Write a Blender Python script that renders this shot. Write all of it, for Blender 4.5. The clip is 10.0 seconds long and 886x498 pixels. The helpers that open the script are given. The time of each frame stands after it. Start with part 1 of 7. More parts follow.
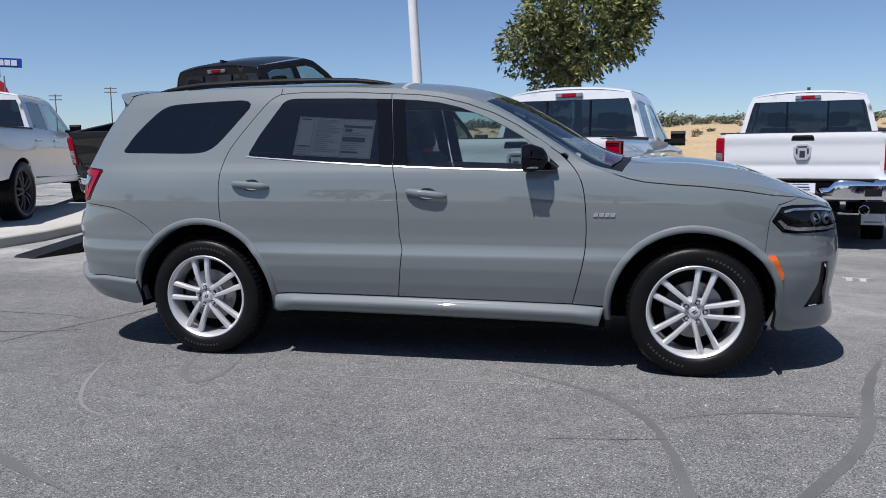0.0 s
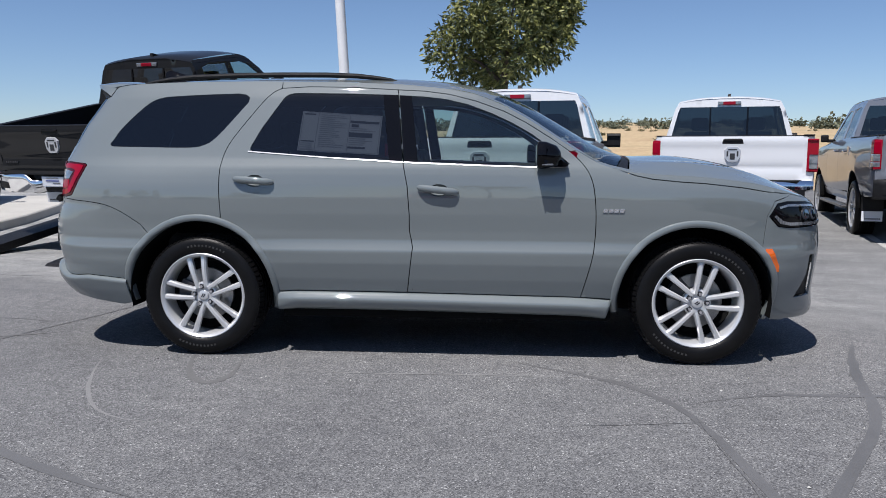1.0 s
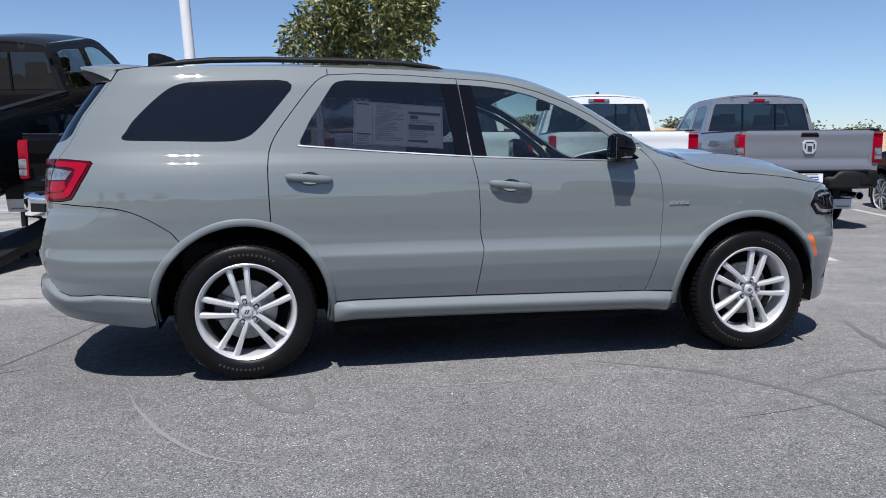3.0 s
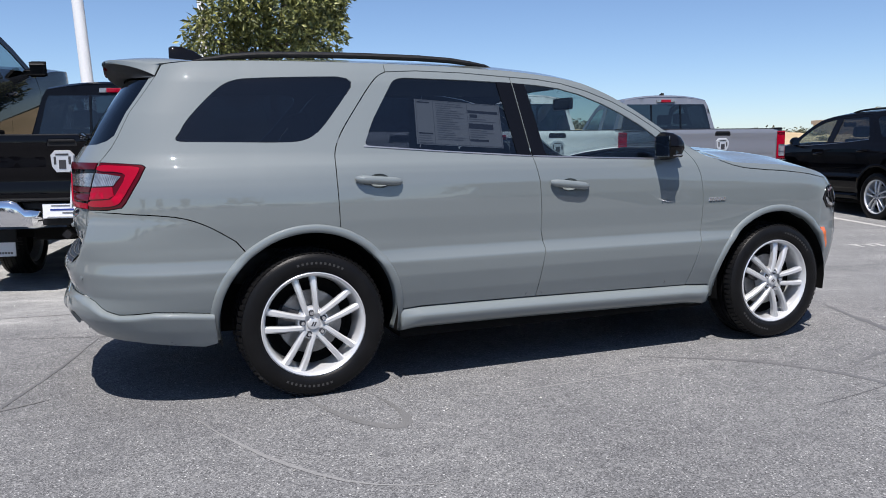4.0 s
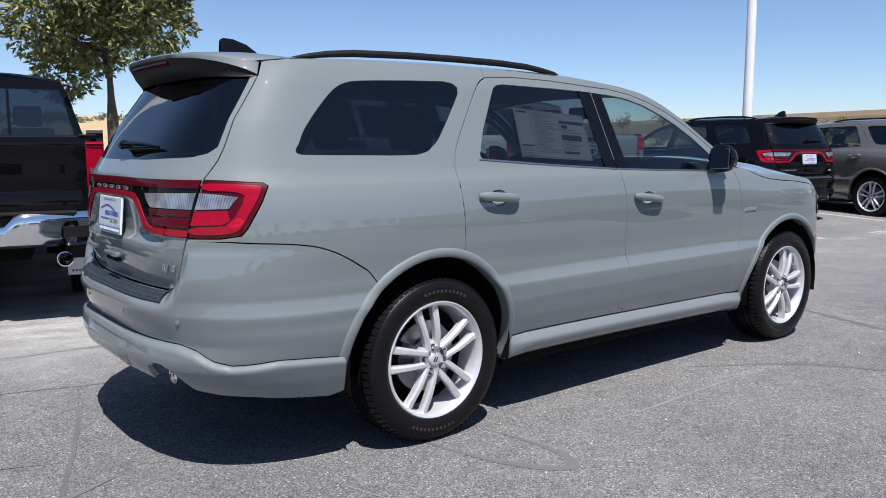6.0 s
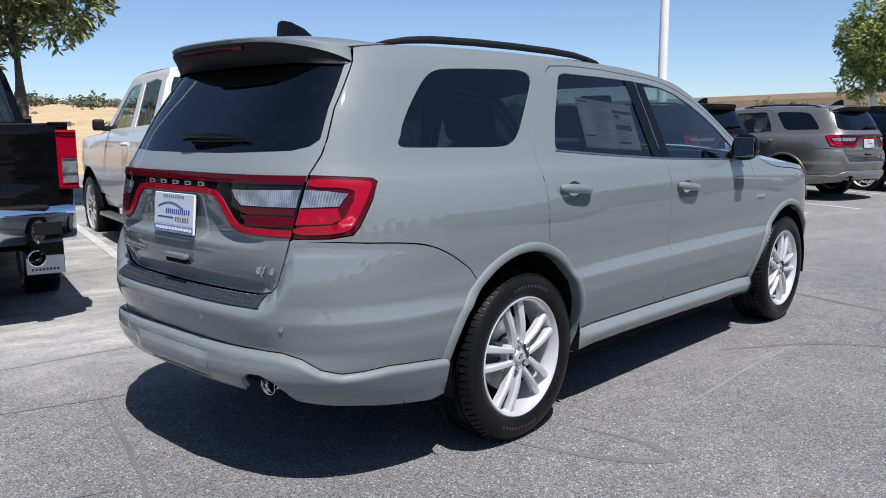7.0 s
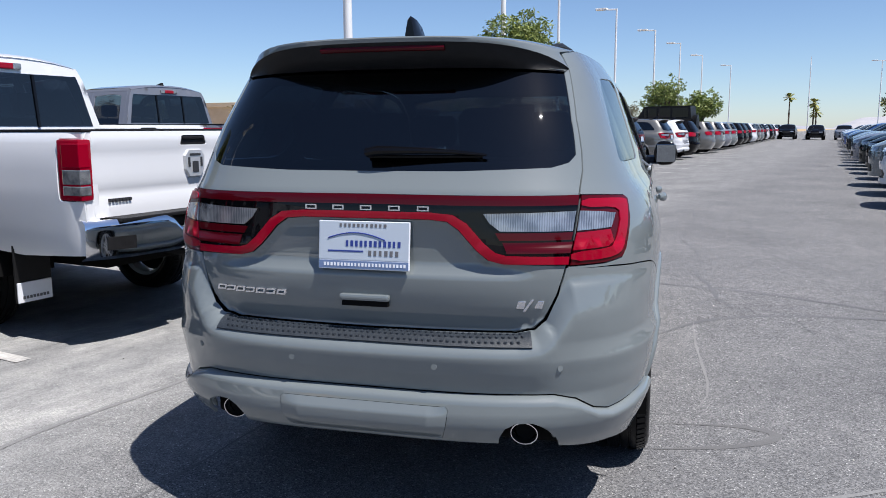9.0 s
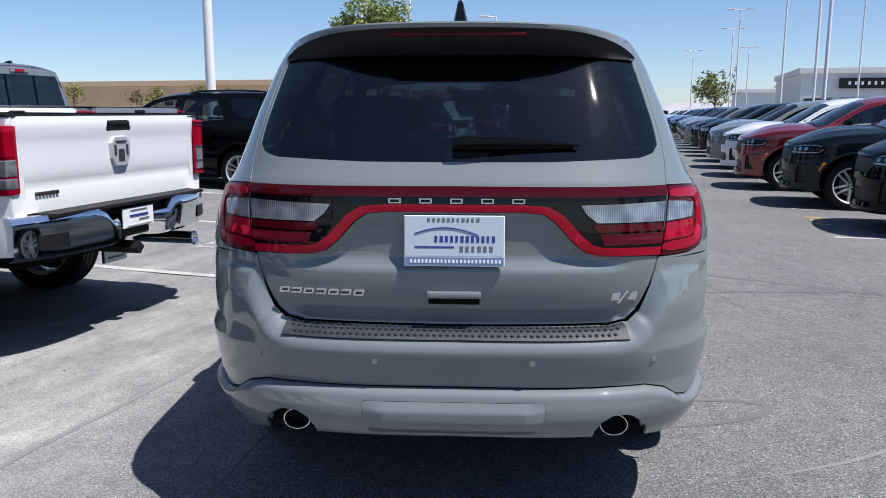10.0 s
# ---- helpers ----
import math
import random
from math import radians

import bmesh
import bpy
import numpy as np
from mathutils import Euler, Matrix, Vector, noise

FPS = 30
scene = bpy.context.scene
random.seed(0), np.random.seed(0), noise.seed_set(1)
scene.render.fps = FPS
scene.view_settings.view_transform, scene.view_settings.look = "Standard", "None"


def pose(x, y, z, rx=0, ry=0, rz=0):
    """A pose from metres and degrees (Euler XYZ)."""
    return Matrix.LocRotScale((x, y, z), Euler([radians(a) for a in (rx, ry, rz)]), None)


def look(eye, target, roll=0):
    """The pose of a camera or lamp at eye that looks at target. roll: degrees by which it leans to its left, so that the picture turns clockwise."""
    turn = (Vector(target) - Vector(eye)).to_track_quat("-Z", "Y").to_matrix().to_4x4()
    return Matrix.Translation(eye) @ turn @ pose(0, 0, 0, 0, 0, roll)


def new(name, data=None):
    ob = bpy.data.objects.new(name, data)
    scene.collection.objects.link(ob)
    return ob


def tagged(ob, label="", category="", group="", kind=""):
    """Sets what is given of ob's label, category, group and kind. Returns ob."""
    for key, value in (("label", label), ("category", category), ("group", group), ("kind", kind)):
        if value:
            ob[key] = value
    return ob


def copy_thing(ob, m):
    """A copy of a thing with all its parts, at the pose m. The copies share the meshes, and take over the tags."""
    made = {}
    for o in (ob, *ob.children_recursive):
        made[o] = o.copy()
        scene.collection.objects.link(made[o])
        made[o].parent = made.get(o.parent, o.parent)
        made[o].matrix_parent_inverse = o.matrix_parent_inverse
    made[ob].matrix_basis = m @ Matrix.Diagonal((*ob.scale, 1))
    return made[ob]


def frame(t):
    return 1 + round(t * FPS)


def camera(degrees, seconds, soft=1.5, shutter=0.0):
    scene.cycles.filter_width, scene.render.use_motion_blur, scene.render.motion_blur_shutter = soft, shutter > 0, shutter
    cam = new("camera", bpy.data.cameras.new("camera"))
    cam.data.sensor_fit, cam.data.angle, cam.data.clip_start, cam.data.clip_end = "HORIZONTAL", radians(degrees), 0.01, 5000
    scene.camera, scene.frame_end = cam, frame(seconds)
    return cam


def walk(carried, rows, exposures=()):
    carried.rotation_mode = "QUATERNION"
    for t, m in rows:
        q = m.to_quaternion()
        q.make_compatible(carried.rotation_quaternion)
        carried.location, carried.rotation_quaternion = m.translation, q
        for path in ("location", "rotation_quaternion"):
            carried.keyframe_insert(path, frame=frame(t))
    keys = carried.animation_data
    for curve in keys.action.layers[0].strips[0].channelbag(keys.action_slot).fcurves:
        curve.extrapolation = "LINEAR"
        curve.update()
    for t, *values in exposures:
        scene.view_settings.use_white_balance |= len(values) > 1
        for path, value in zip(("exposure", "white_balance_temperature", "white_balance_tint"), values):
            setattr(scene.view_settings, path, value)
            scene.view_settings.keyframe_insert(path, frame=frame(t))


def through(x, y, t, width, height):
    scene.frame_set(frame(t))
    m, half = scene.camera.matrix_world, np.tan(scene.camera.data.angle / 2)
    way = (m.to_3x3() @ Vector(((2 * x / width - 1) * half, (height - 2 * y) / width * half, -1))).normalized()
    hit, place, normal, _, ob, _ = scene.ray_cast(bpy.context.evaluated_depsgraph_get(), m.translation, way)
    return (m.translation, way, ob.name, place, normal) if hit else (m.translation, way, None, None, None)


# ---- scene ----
cam = camera(58.4, 10.0, soft=0.9)
PATH = [
    (0, (1.063, -5.571, 1.306), (0.642, -3.631, 1.061), -0.5),
    (0.5, (0.649, -5.685, 1.288), (0.364, -3.721, 1.04), -0.1),
    (1, (0.364, -5.714, 1.278), (0.209, -3.735, 1.036), 0.1),
    (1.5, (0.156, -5.632, 1.26), (0.113, -3.648, 1.013), 0.2),
    (2, (-0.311, -5.639, 1.262), (-0.234, -3.656, 1.016), 0.2),
    (2.5, (-0.812, -5.509, 1.255), (-0.581, -3.538, 1.007), 0.0),
    (4, (-2.404, -4.861, 1.263), (-1.66, -3.021, 1.012), -0.7),
    (4.5, (-2.869, -4.585, 1.288), (-1.973, -2.816, 1.034), -0.7),
    (5, (-3.234, -4.234, 1.299), (-2.208, -2.535, 1.057), -0.6),
    (6.5, (-3.928, -3.405, 1.368), (-2.596, -1.94, 1.089), -0.2),
    (7, (-4.247, -3.012, 1.38), (-2.808, -1.655, 1.081), -0.3),
    (7.5, (-4.563, -2.528, 1.39), (-3.003, -1.316, 1.081), -0.4),
    (8, (-4.827, -2.0, 1.406), (-3.129, -0.987, 1.106), -0.4),
    (8.5, (-4.997, -1.453, 1.421), (-3.175, -0.686, 1.116), -0.3),
    (9, (-5.11, -0.913, 1.43), (-3.197, -0.414, 1.131), -0.2),
    (9.5, (-5.097, -0.431, 1.428), (-3.142, -0.167, 1.098), -0.1),
    (10, (-5.131, -0.084, 1.45), (-3.162, 0.011, 1.11), 0.1),
]
walk(cam, [(t, look(eye, target, roll)) for t, eye, target, roll in PATH],
     [(0, 0.06, 6300, 13), (2.5, 0.20, 6300, 13), (4, 0.40, 6400, 13), (5.2, 0.44, 6450, 13), (7, 0.40, 6400, 13), (10, 0.38, 6300, 13)])

# ---- light ----
world = bpy.data.worlds.new("sky")
scene.world = world
world.use_nodes = True
sky_node = world.node_tree.nodes.new("ShaderNodeTexSky")
sky_node.sky_type, sky_node.sun_disc = "NISHITA", False
sky_node.sun_elevation, sky_node.sun_rotation = radians(63.5), radians(205)
sky_node.air_density, sky_node.dust_density, sky_node.ozone_density = 1.0, 1.3, 4.6
sky_node.altitude = 2000
world.node_tree.links.new(sky_node.outputs[0], world.node_tree.nodes["Background"].inputs[0])
world.node_tree.nodes["Background"].inputs[1].default_value = 0.099
sun_data = bpy.data.lights.new("sun", "SUN")
sun_data.energy, sun_data.angle, sun_data.color = 5.4, radians(0.53), (1.0, 0.955, 0.89)
sun = new("sun", sun_data)
sun.matrix_world = look((-2.1, -4.5, 10.0), (0, 0, 0))

# ---- materials ----


def material(name, color, rough=0.5, metal=0.0, **more):
    m = bpy.data.materials.new(name)
    m.use_nodes = True
    b = m.node_tree.nodes["Principled BSDF"]
    b.inputs["Base Color"].default_value = (*color, 1)
    b.inputs["Roughness"].default_value = rough
    b.inputs["Metallic"].default_value = metal
    for key, value in more.items():
        b.inputs[key.replace("_", " ")].default_value = value
    return m


def nodes_of(m):
    return m.node_tree.nodes, m.node_tree.links, m.node_tree.nodes["Principled BSDF"]


def speckle(m, scale, amount, dark, light, bump=0.0, detail=6.0, fine=None):
    """Two scales of noise into the colour, one into the relief."""
    n, l, b = nodes_of(m)
    tc = n.new("ShaderNodeTexCoord")
    big, small = n.new("ShaderNodeTexNoise"), n.new("ShaderNodeTexNoise")
    big.inputs["Scale"].default_value, big.inputs["Detail"].default_value = scale, detail
    small.inputs["Scale"].default_value, small.inputs["Detail"].default_value = fine or scale * 24, 3.0
    mix = n.new("ShaderNodeMix")
    mix.inputs[0].default_value = amount
    ramp = n.new("ShaderNodeValToRGB")
    ramp.color_ramp.elements[0].position, ramp.color_ramp.elements[1].position = 0.32, 0.68
    ramp.color_ramp.elements[0].color, ramp.color_ramp.elements[1].color = (*dark, 1), (*light, 1)
    for t in (big, small):
        l.new(tc.outputs["Object"], t.inputs["Vector"])
    l.new(big.outputs["Fac"], mix.inputs[2])
    l.new(small.outputs["Fac"], mix.inputs[3])
    l.new(mix.outputs[0], ramp.inputs[0])
    l.new(ramp.outputs[0], b.inputs["Base Color"])
    if bump:
        bp = n.new("ShaderNodeBump")
        bp.inputs["Strength"].default_value, bp.inputs["Distance"].default_value = bump, 0.004
        l.new(small.outputs["Fac"], bp.inputs["Height"])
        l.new(bp.outputs[0], b.inputs["Normal"])
    return m


def paint(name, color, metal=0.0, rough=0.32, flake=0.0, coat=1.72):
    m = material(name, color, rough, metal, Coat_Weight=1.0, Coat_Roughness=0.015, Coat_IOR=coat, Specular_IOR_Level=0.12)
    if flake:
        n, l, b = nodes_of(m)
        tc, v = n.new("ShaderNodeTexCoord"), n.new("ShaderNodeTexNoise")
        v.inputs["Scale"].default_value, v.inputs["Detail"].default_value = 900, 1
        r = n.new("ShaderNodeMapRange")
        r.inputs[3].default_value, r.inputs[4].default_value = max(0.05, rough - flake), rough + flake
        l.new(tc.outputs["Object"], v.inputs["Vector"])
        l.new(v.outputs["Fac"], r.inputs[0])
        l.new(r.outputs[0], b.inputs["Roughness"])
    return m


def glass(name, tint, through, gloss=0.02):
    """Tinted car glass: part clear, part dark, with a mirror-like skin."""
    m = bpy.data.materials.new(name)
    m.use_nodes = True
    n, l = m.node_tree.nodes, m.node_tree.links
    n.clear()
    out, tr, gl, mix = (n.new(k) for k in ("ShaderNodeOutputMaterial", "ShaderNodeBsdfTransparent", "ShaderNodeBsdfGlossy", "ShaderNodeMixShader"))
    lw, pw, fr = n.new("ShaderNodeLayerWeight"), n.new("ShaderNodeMath"), n.new("ShaderNodeMath")
    pw.operation, fr.operation = "POWER", "MULTIPLY_ADD"
    pw.inputs[1].default_value, fr.inputs[1].default_value, fr.inputs[2].default_value = 4.2, 0.90, 0.085
    l.new(lw.outputs["Facing"], pw.inputs[0])
    l.new(pw.outputs[0], fr.inputs[0])
    tr.inputs[0].default_value = (*[c * through for c in tint], 1)
    gl.inputs["Roughness"].default_value = gloss
    l.new(fr.outputs[0], mix.inputs[0])
    l.new(tr.outputs[0], mix.inputs[1])
    l.new(gl.outputs[0], mix.inputs[2])
    l.new(mix.outputs[0], out.inputs[0])
    return m


PAINT_GREY = paint("grey_paint", (0.153, 0.175, 0.179), 0.0, 0.5)
PAINT_BLACK = paint("black_paint", (0.003, 0.003, 0.004), coat=1.4)
PAINT_WHITE = paint("white_paint", (0.70, 0.715, 0.735), coat=1.5)
PAINT_GRANITE = paint("granite_paint", (0.013, 0.014, 0.016), 0.0, 0.4, 0.0, coat=1.45)
PAINT_BRONZE = paint("bronze_grey_paint", (0.15, 0.148, 0.142), 0.4, 0.35, 0.1)
PAINT_SILVER = paint("silver_grey_paint", (0.22, 0.23, 0.26), 0.4, 0.4, 0.1, coat=1.45)
PAINT_RED = paint("dark_red_paint", (0.16, 0.006, 0.012), 0.2, 0.35)
PAINT_BLUE = paint("blue_paint", (0.03, 0.09, 0.30), 0.3, 0.35)
PAINT_GREEN = paint("dark_green_paint", (0.008, 0.014, 0.017), 0.2, 0.3, coat=1.5)
for m_ in (PAINT_BLACK, PAINT_GRANITE, PAINT_GREEN):
    nodes_of(m_)[2].inputs["Coat Weight"].default_value = 0.6
    nodes_of(m_)[2].inputs["Specular IOR Level"].default_value = 0.0
PLASTIC = speckle(material("black_plastic", (0.010, 0.010, 0.011), 0.5, Specular_IOR_Level=0.22), 30, 0.6, (0.006, 0.006, 0.007), (0.015, 0.015, 0.016), 0.3, fine=700)
GLOSS_BLACK = material("gloss_black", (0.004, 0.004, 0.005), 0.3, 0, Coat_Weight=0.55, Coat_Roughness=0.02, Specular_IOR_Level=0.0)
# near-black for undersides, and for shade put into gaps and hollows
DARK = material("dark_underside", (0.006, 0.006, 0.006), 0.9, Specular_IOR_Level=0.1)
SATIN = material("satin_bright_metal", (0.42, 0.42, 0.43), 0.36, 1.0)
LETTER = material("bright_badge", (0.62, 0.62, 0.64), 0.25, 0.8)
CHROME = material("chrome", (0.85, 0.86, 0.88), 0.06, 1.0)
EMBLEM = material("polished_emblem", (0.62, 0.63, 0.65), 0.35, 0.55)
MIRROR = material("dark_mirror_glass", (0.30, 0.33, 0.36), 0.03, 1.0)
ALLOY = paint("silver_alloy", (0.60, 0.61, 0.62), 0.40, 0.33, 0.05)
ALLOY_DARK = material("dark_alloy", (0.05, 0.05, 0.055), 0.45, 0.4)
STEEL = speckle(material("brushed_steel", (0.3, 0.3, 0.31), 0.35, 0.9), 14, 0.5, (0.2, 0.2, 0.2), (0.4, 0.4, 0.4))
RUBBER = speckle(material("tyre_rubber", (0.006, 0.006, 0.006), 0.36, Specular_IOR_Level=0.16), 8, 0.5, (0.004, 0.004, 0.0045), (0.009, 0.009, 0.0095), 0.2, fine=260)
GLASS_DARK = glass("privacy_glass", (0.80, 0.87, 0.98), 0.26)
GLASS_CAB = glass("dark_cab_glass", (0.55, 0.78, 1.0), 0.07)
GLASS_CLEAR = glass("green_glass", (0.80, 0.93, 0.92), 0.74)
GLASS_SHIELD = glass("windscreen_glass", (0.85, 0.95, 0.95), 0.8)
LENS_RED = material("red_lens", (0.27, 0.0005, 0.014), 0.35, 0, Coat_Weight=0.45, Coat_Roughness=0.015, Specular_IOR_Level=0.05)
LENS_DEEP = material("deep_red_lens", (0.062, 0.0, 0.003), 0.35, 0, Coat_Weight=0.45, Coat_Roughness=0.015, Specular_IOR_Level=0.05)
for m_ in (LENS_RED, LENS_DEEP):
    n, l, b = nodes_of(m_)
    tc, v, bp = (n.new(k) for k in ("ShaderNodeTexCoord", "ShaderNodeTexWave", "ShaderNodeBump"))
    v.bands_direction = "Z"
    v.inputs["Scale"].default_value, v.inputs["Distortion"].default_value = 48, 0.8
    bp.inputs["Strength"].default_value, bp.inputs["Distance"].default_value = 0.08, 0.001
    l.new(tc.outputs["Object"], v.inputs["Vector"])
    l.new(v.outputs["Fac"], bp.inputs["Height"])
    l.new(bp.outputs[0], b.inputs["Normal"])
LENS_CLEAR = material("clear_lens", (0.5, 0.52, 0.55), 0.18, 0.55, Coat_Weight=1.0, Coat_Roughness=0.02)
n, l, b = nodes_of(LENS_CLEAR)
tc, wv, rp, ns = (n.new(k) for k in ("ShaderNodeTexCoord", "ShaderNodeTexWave", "ShaderNodeValToRGB", "ShaderNodeTexNoise"))
wv.bands_direction = "Y"
wv.inputs["Scale"].default_value, wv.inputs["Distortion"].default_value = 42.0, 2.0
ns.inputs["Scale"].default_value = 16
rp.color_ramp.elements[0].position, rp.color_ramp.elements[1].position = 0.34, 0.66
rp.color_ramp.elements[0].color, rp.color_ramp.elements[1].color = (0.15, 0.16, 0.18, 1), (0.40, 0.41, 0.43, 1)
mx = n.new("ShaderNodeMix")
mx.inputs[0].default_value = 0.78
l.new(tc.outputs["Object"], wv.inputs["Vector"])
l.new(tc.outputs["Object"], ns.inputs["Vector"])
l.new(wv.outputs["Fac"], mx.inputs[2])
l.new(ns.outputs["Fac"], mx.inputs[3])
l.new(mx.outputs[0], rp.inputs[0])
l.new(rp.outputs[0], b.inputs["Base Color"])
LENS_AMBER = material("amber_lens", (0.75, 0.13, 0.008), 0.15, 0, Coat_Weight=1.0)
PAPER = speckle(material("printed_paper", (0.85, 0.85, 0.82), 0.7), 3, 0.3, (0.78, 0.80, 0.77), (0.88, 0.88, 0.85))
INK_PALE = material("faint_ink", (0.50, 0.50, 0.49), 0.7)
INK = material("grey_ink", (0.12, 0.12, 0.13), 0.7)
INK_BLUE = material("blue_ink", (0.02, 0.04, 0.22), 0.5)
PLATE_WHITE = material("white_plate", (0.72, 0.74, 0.78), 0.35)
CLOTH = speckle(material("black_seat_cloth", (0.03, 0.03, 0.032), 0.85), 20, 0.5, (0.02, 0.02, 0.02), (0.05, 0.05, 0.052), 0.4, fine=500)
POLE_WHITE = speckle(material("white_pole_paint", (0.72, 0.73, 0.74), 0.45), 1.5, 0.3, (0.66, 0.67, 0.68), (0.80, 0.80, 0.80))
LINE_WHITE = speckle(material("worn_line_paint", (0.55, 0.54, 0.5), 0.8), 5, 0.55, (0.22, 0.218, 0.212), (0.58, 0.57, 0.545), 0.5, fine=70)
LINE_YELLOW = speckle(material("worn_yellow_paint", (0.5, 0.35, 0.1), 0.8), 6, 0.55, (0.20, 0.17, 0.11), (0.55, 0.38, 0.12), 0.5, fine=70)

# ---- building helpers ----
from mathutils.geometry import delaunay_2d_cdt


def thing(name, label, category, group="", m=None, kind=""):
    """A top-level Empty at a thing's base."""
    ob = new(name)
    ob.empty_display_size = 0.2
    if m is not None:
        ob.matrix_world = m
    return tagged(ob, label, category, group, kind)


def put(name, verts, faces, mat, parent=None, label="", smooth=True, normals=None):
    """Links verts and faces as one mesh object."""
    me = bpy.data.meshes.new(name)
    me.from_pydata([tuple(v) for v in verts], [], [tuple(f) for f in faces])
    for m in mat if isinstance(mat, (list, tuple)) else [mat]:
        me.materials.append(m)
    if smooth:
        me.polygons.foreach_set("use_smooth", [True] * len(me.polygons))
    me.update()
    if normals is not None:
        me.normals_split_custom_set_from_vertices([tuple(n) for n in normals])
    ob = new(name, me)
    if parent is not None:
        ob.parent = parent
    if label:
        ob["label"] = label
    return ob


def part(name, bm, mat, parent=None, label="", smooth=False, sharp=35):
    """Links a bmesh as one mesh object under a thing or a part."""
    me = bpy.data.meshes.new(name)
    bmesh.ops.recalc_face_normals(bm, faces=bm.faces)
    if smooth:
        for f in bm.faces:
            f.smooth = True
        for e in bm.edges:
            if len(e.link_faces) == 2 and e.calc_face_angle(0) > radians(sharp):
                e.smooth = False
    bm.to_mesh(me)
    bm.free()
    for m in mat if isinstance(mat, (list, tuple)) else [mat]:
        me.materials.append(m)
    ob = new(name, me)
    if parent is not None:
        ob.parent = parent
    if label:
        ob["label"] = label
    return ob


def box(bm, x0, x1, y0, y1, z0, z1, bevel=0.0, seg=2, m=None):
    r = bmesh.ops.create_cube(bm, size=1.0)
    vs = r["verts"]
    for v in vs:
        v.co = Vector((x0 + (v.co.x + 0.5) * (x1 - x0), y0 + (v.co.y + 0.5) * (y1 - y0), z0 + (v.co.z + 0.5) * (z1 - z0)))
    es = list({e for v in vs for e in v.link_edges})
    if bevel:
        r = bmesh.ops.bevel(bm, geom=es, offset=bevel, segments=seg, affect="EDGES", profile=0.6)
        vs = list({v for f in r["faces"] for v in f.verts} | {v for v in vs if v.is_valid})
    if m is not None:
        bmesh.ops.transform(bm, matrix=m, verts=[v for v in vs if v.is_valid])
    return vs


def cyl(bm, p0, p1, r0, r1=None, seg=16, caps=True):
    p0, p1 = Vector(p0), Vector(p1)
    d = p1 - p0
    m = Matrix.Translation((p0 + p1) / 2) @ d.to_track_quat("Z", "Y").to_matrix().to_4x4()
    return bmesh.ops.create_cone(bm, cap_ends=caps, segments=seg, radius1=r0, radius2=r0 if r1 is None else r1, depth=d.length, matrix=m)["verts"]


def tube(bm, points, r, seg=10, flat=1.0):
    """A bar swept along points; flat squashes it upright."""
    points = [Vector(p) for p in points]
    rings = []
    for i, p in enumerate(points):
        d = (points[min(i + 1, len(points) - 1)] - points[max(i - 1, 0)]).normalized()
        side = d.cross(Vector((0, 0, 1)))
        side = side.normalized() if side.length > 1e-4 else Vector((1, 0, 0))
        up = side.cross(d).normalized()
        rr = r[i] if isinstance(r, (list, tuple)) else r
        rings.append([bm.verts.new(p + side * math.cos(k * math.tau / seg) * rr + up * math.sin(k * math.tau / seg) * rr * flat) for k in range(seg)])
    for a, b in zip(rings, rings[1:]):
        for k in range(seg):
            bm.faces.new((a[k], a[(k + 1) % seg], b[(k + 1) % seg], b[k]))
    bm.faces.new(rings[0][::-1])
    bm.faces.new(rings[-1])


def lathe(bm, profile, seg=48, axis="y", centre=(0, 0, 0)):
    """Turns (r, h) pairs about an axis through centre."""
    rings = []
    c = Vector(centre)
    for r, h in profile:
        ring = []
        for k in range(seg):
            a = k * math.tau / seg
            p = (r * math.cos(a), h, r * math.sin(a)) if axis == "y" else (r * math.cos(a), r * math.sin(a), h)
            ring.append(bm.verts.new(c + Vector(p)))
        rings.append(ring)
    for a, b in zip(rings, rings[1:]):
        for k in range(seg):
            bm.faces.new((a[k], a[(k + 1) % seg], b[(k + 1) % seg], b[k]))
    return rings


def prism(bm, outline, y0, y1):
    """An (x, z) outline extruded from y0 to y1."""
    a = [bm.verts.new((x, y0, z)) for x, z in outline]
    b = [bm.verts.new((x, y1, z)) for x, z in outline]
    n = len(a)
    bm.faces.new(a)
    bm.faces.new(b[::-1])
    for i in range(n):
        bm.faces.new((a[i], b[i], b[(i + 1) % n], a[(i + 1) % n]))
    return a + b


def inside(pts, poly):
    x, y = pts[:, 0], pts[:, 1]
    res = np.zeros(len(pts), bool)
    q = np.asarray(poly)
    for (x0, y0), (x1, y1) in zip(q, np.roll(q, -1, axis=0)):
        hit = (y0 > y) != (y1 > y)
        if y0 != y1:
            res ^= hit & (x < (x1 - x0) * (y - y0) / (y1 - y0) + x0)
    return res


def dense(poly, h):
    out = []
    for p, q in zip(poly, poly[1:] + poly[:1]):
        k = max(1, int(math.ceil(math.hypot(q[0] - p[0], q[1] - p[1]) / h)))
        out += [(p[0] + (q[0] - p[0]) * i / k, p[1] + (q[1] - p[1]) * i / k) for i in range(k)]
    return out


def area(poly):
    return 0.5 * sum(p[0] * q[1] - q[0] * p[1] for p, q in zip(poly, poly[1:] + poly[:1]))


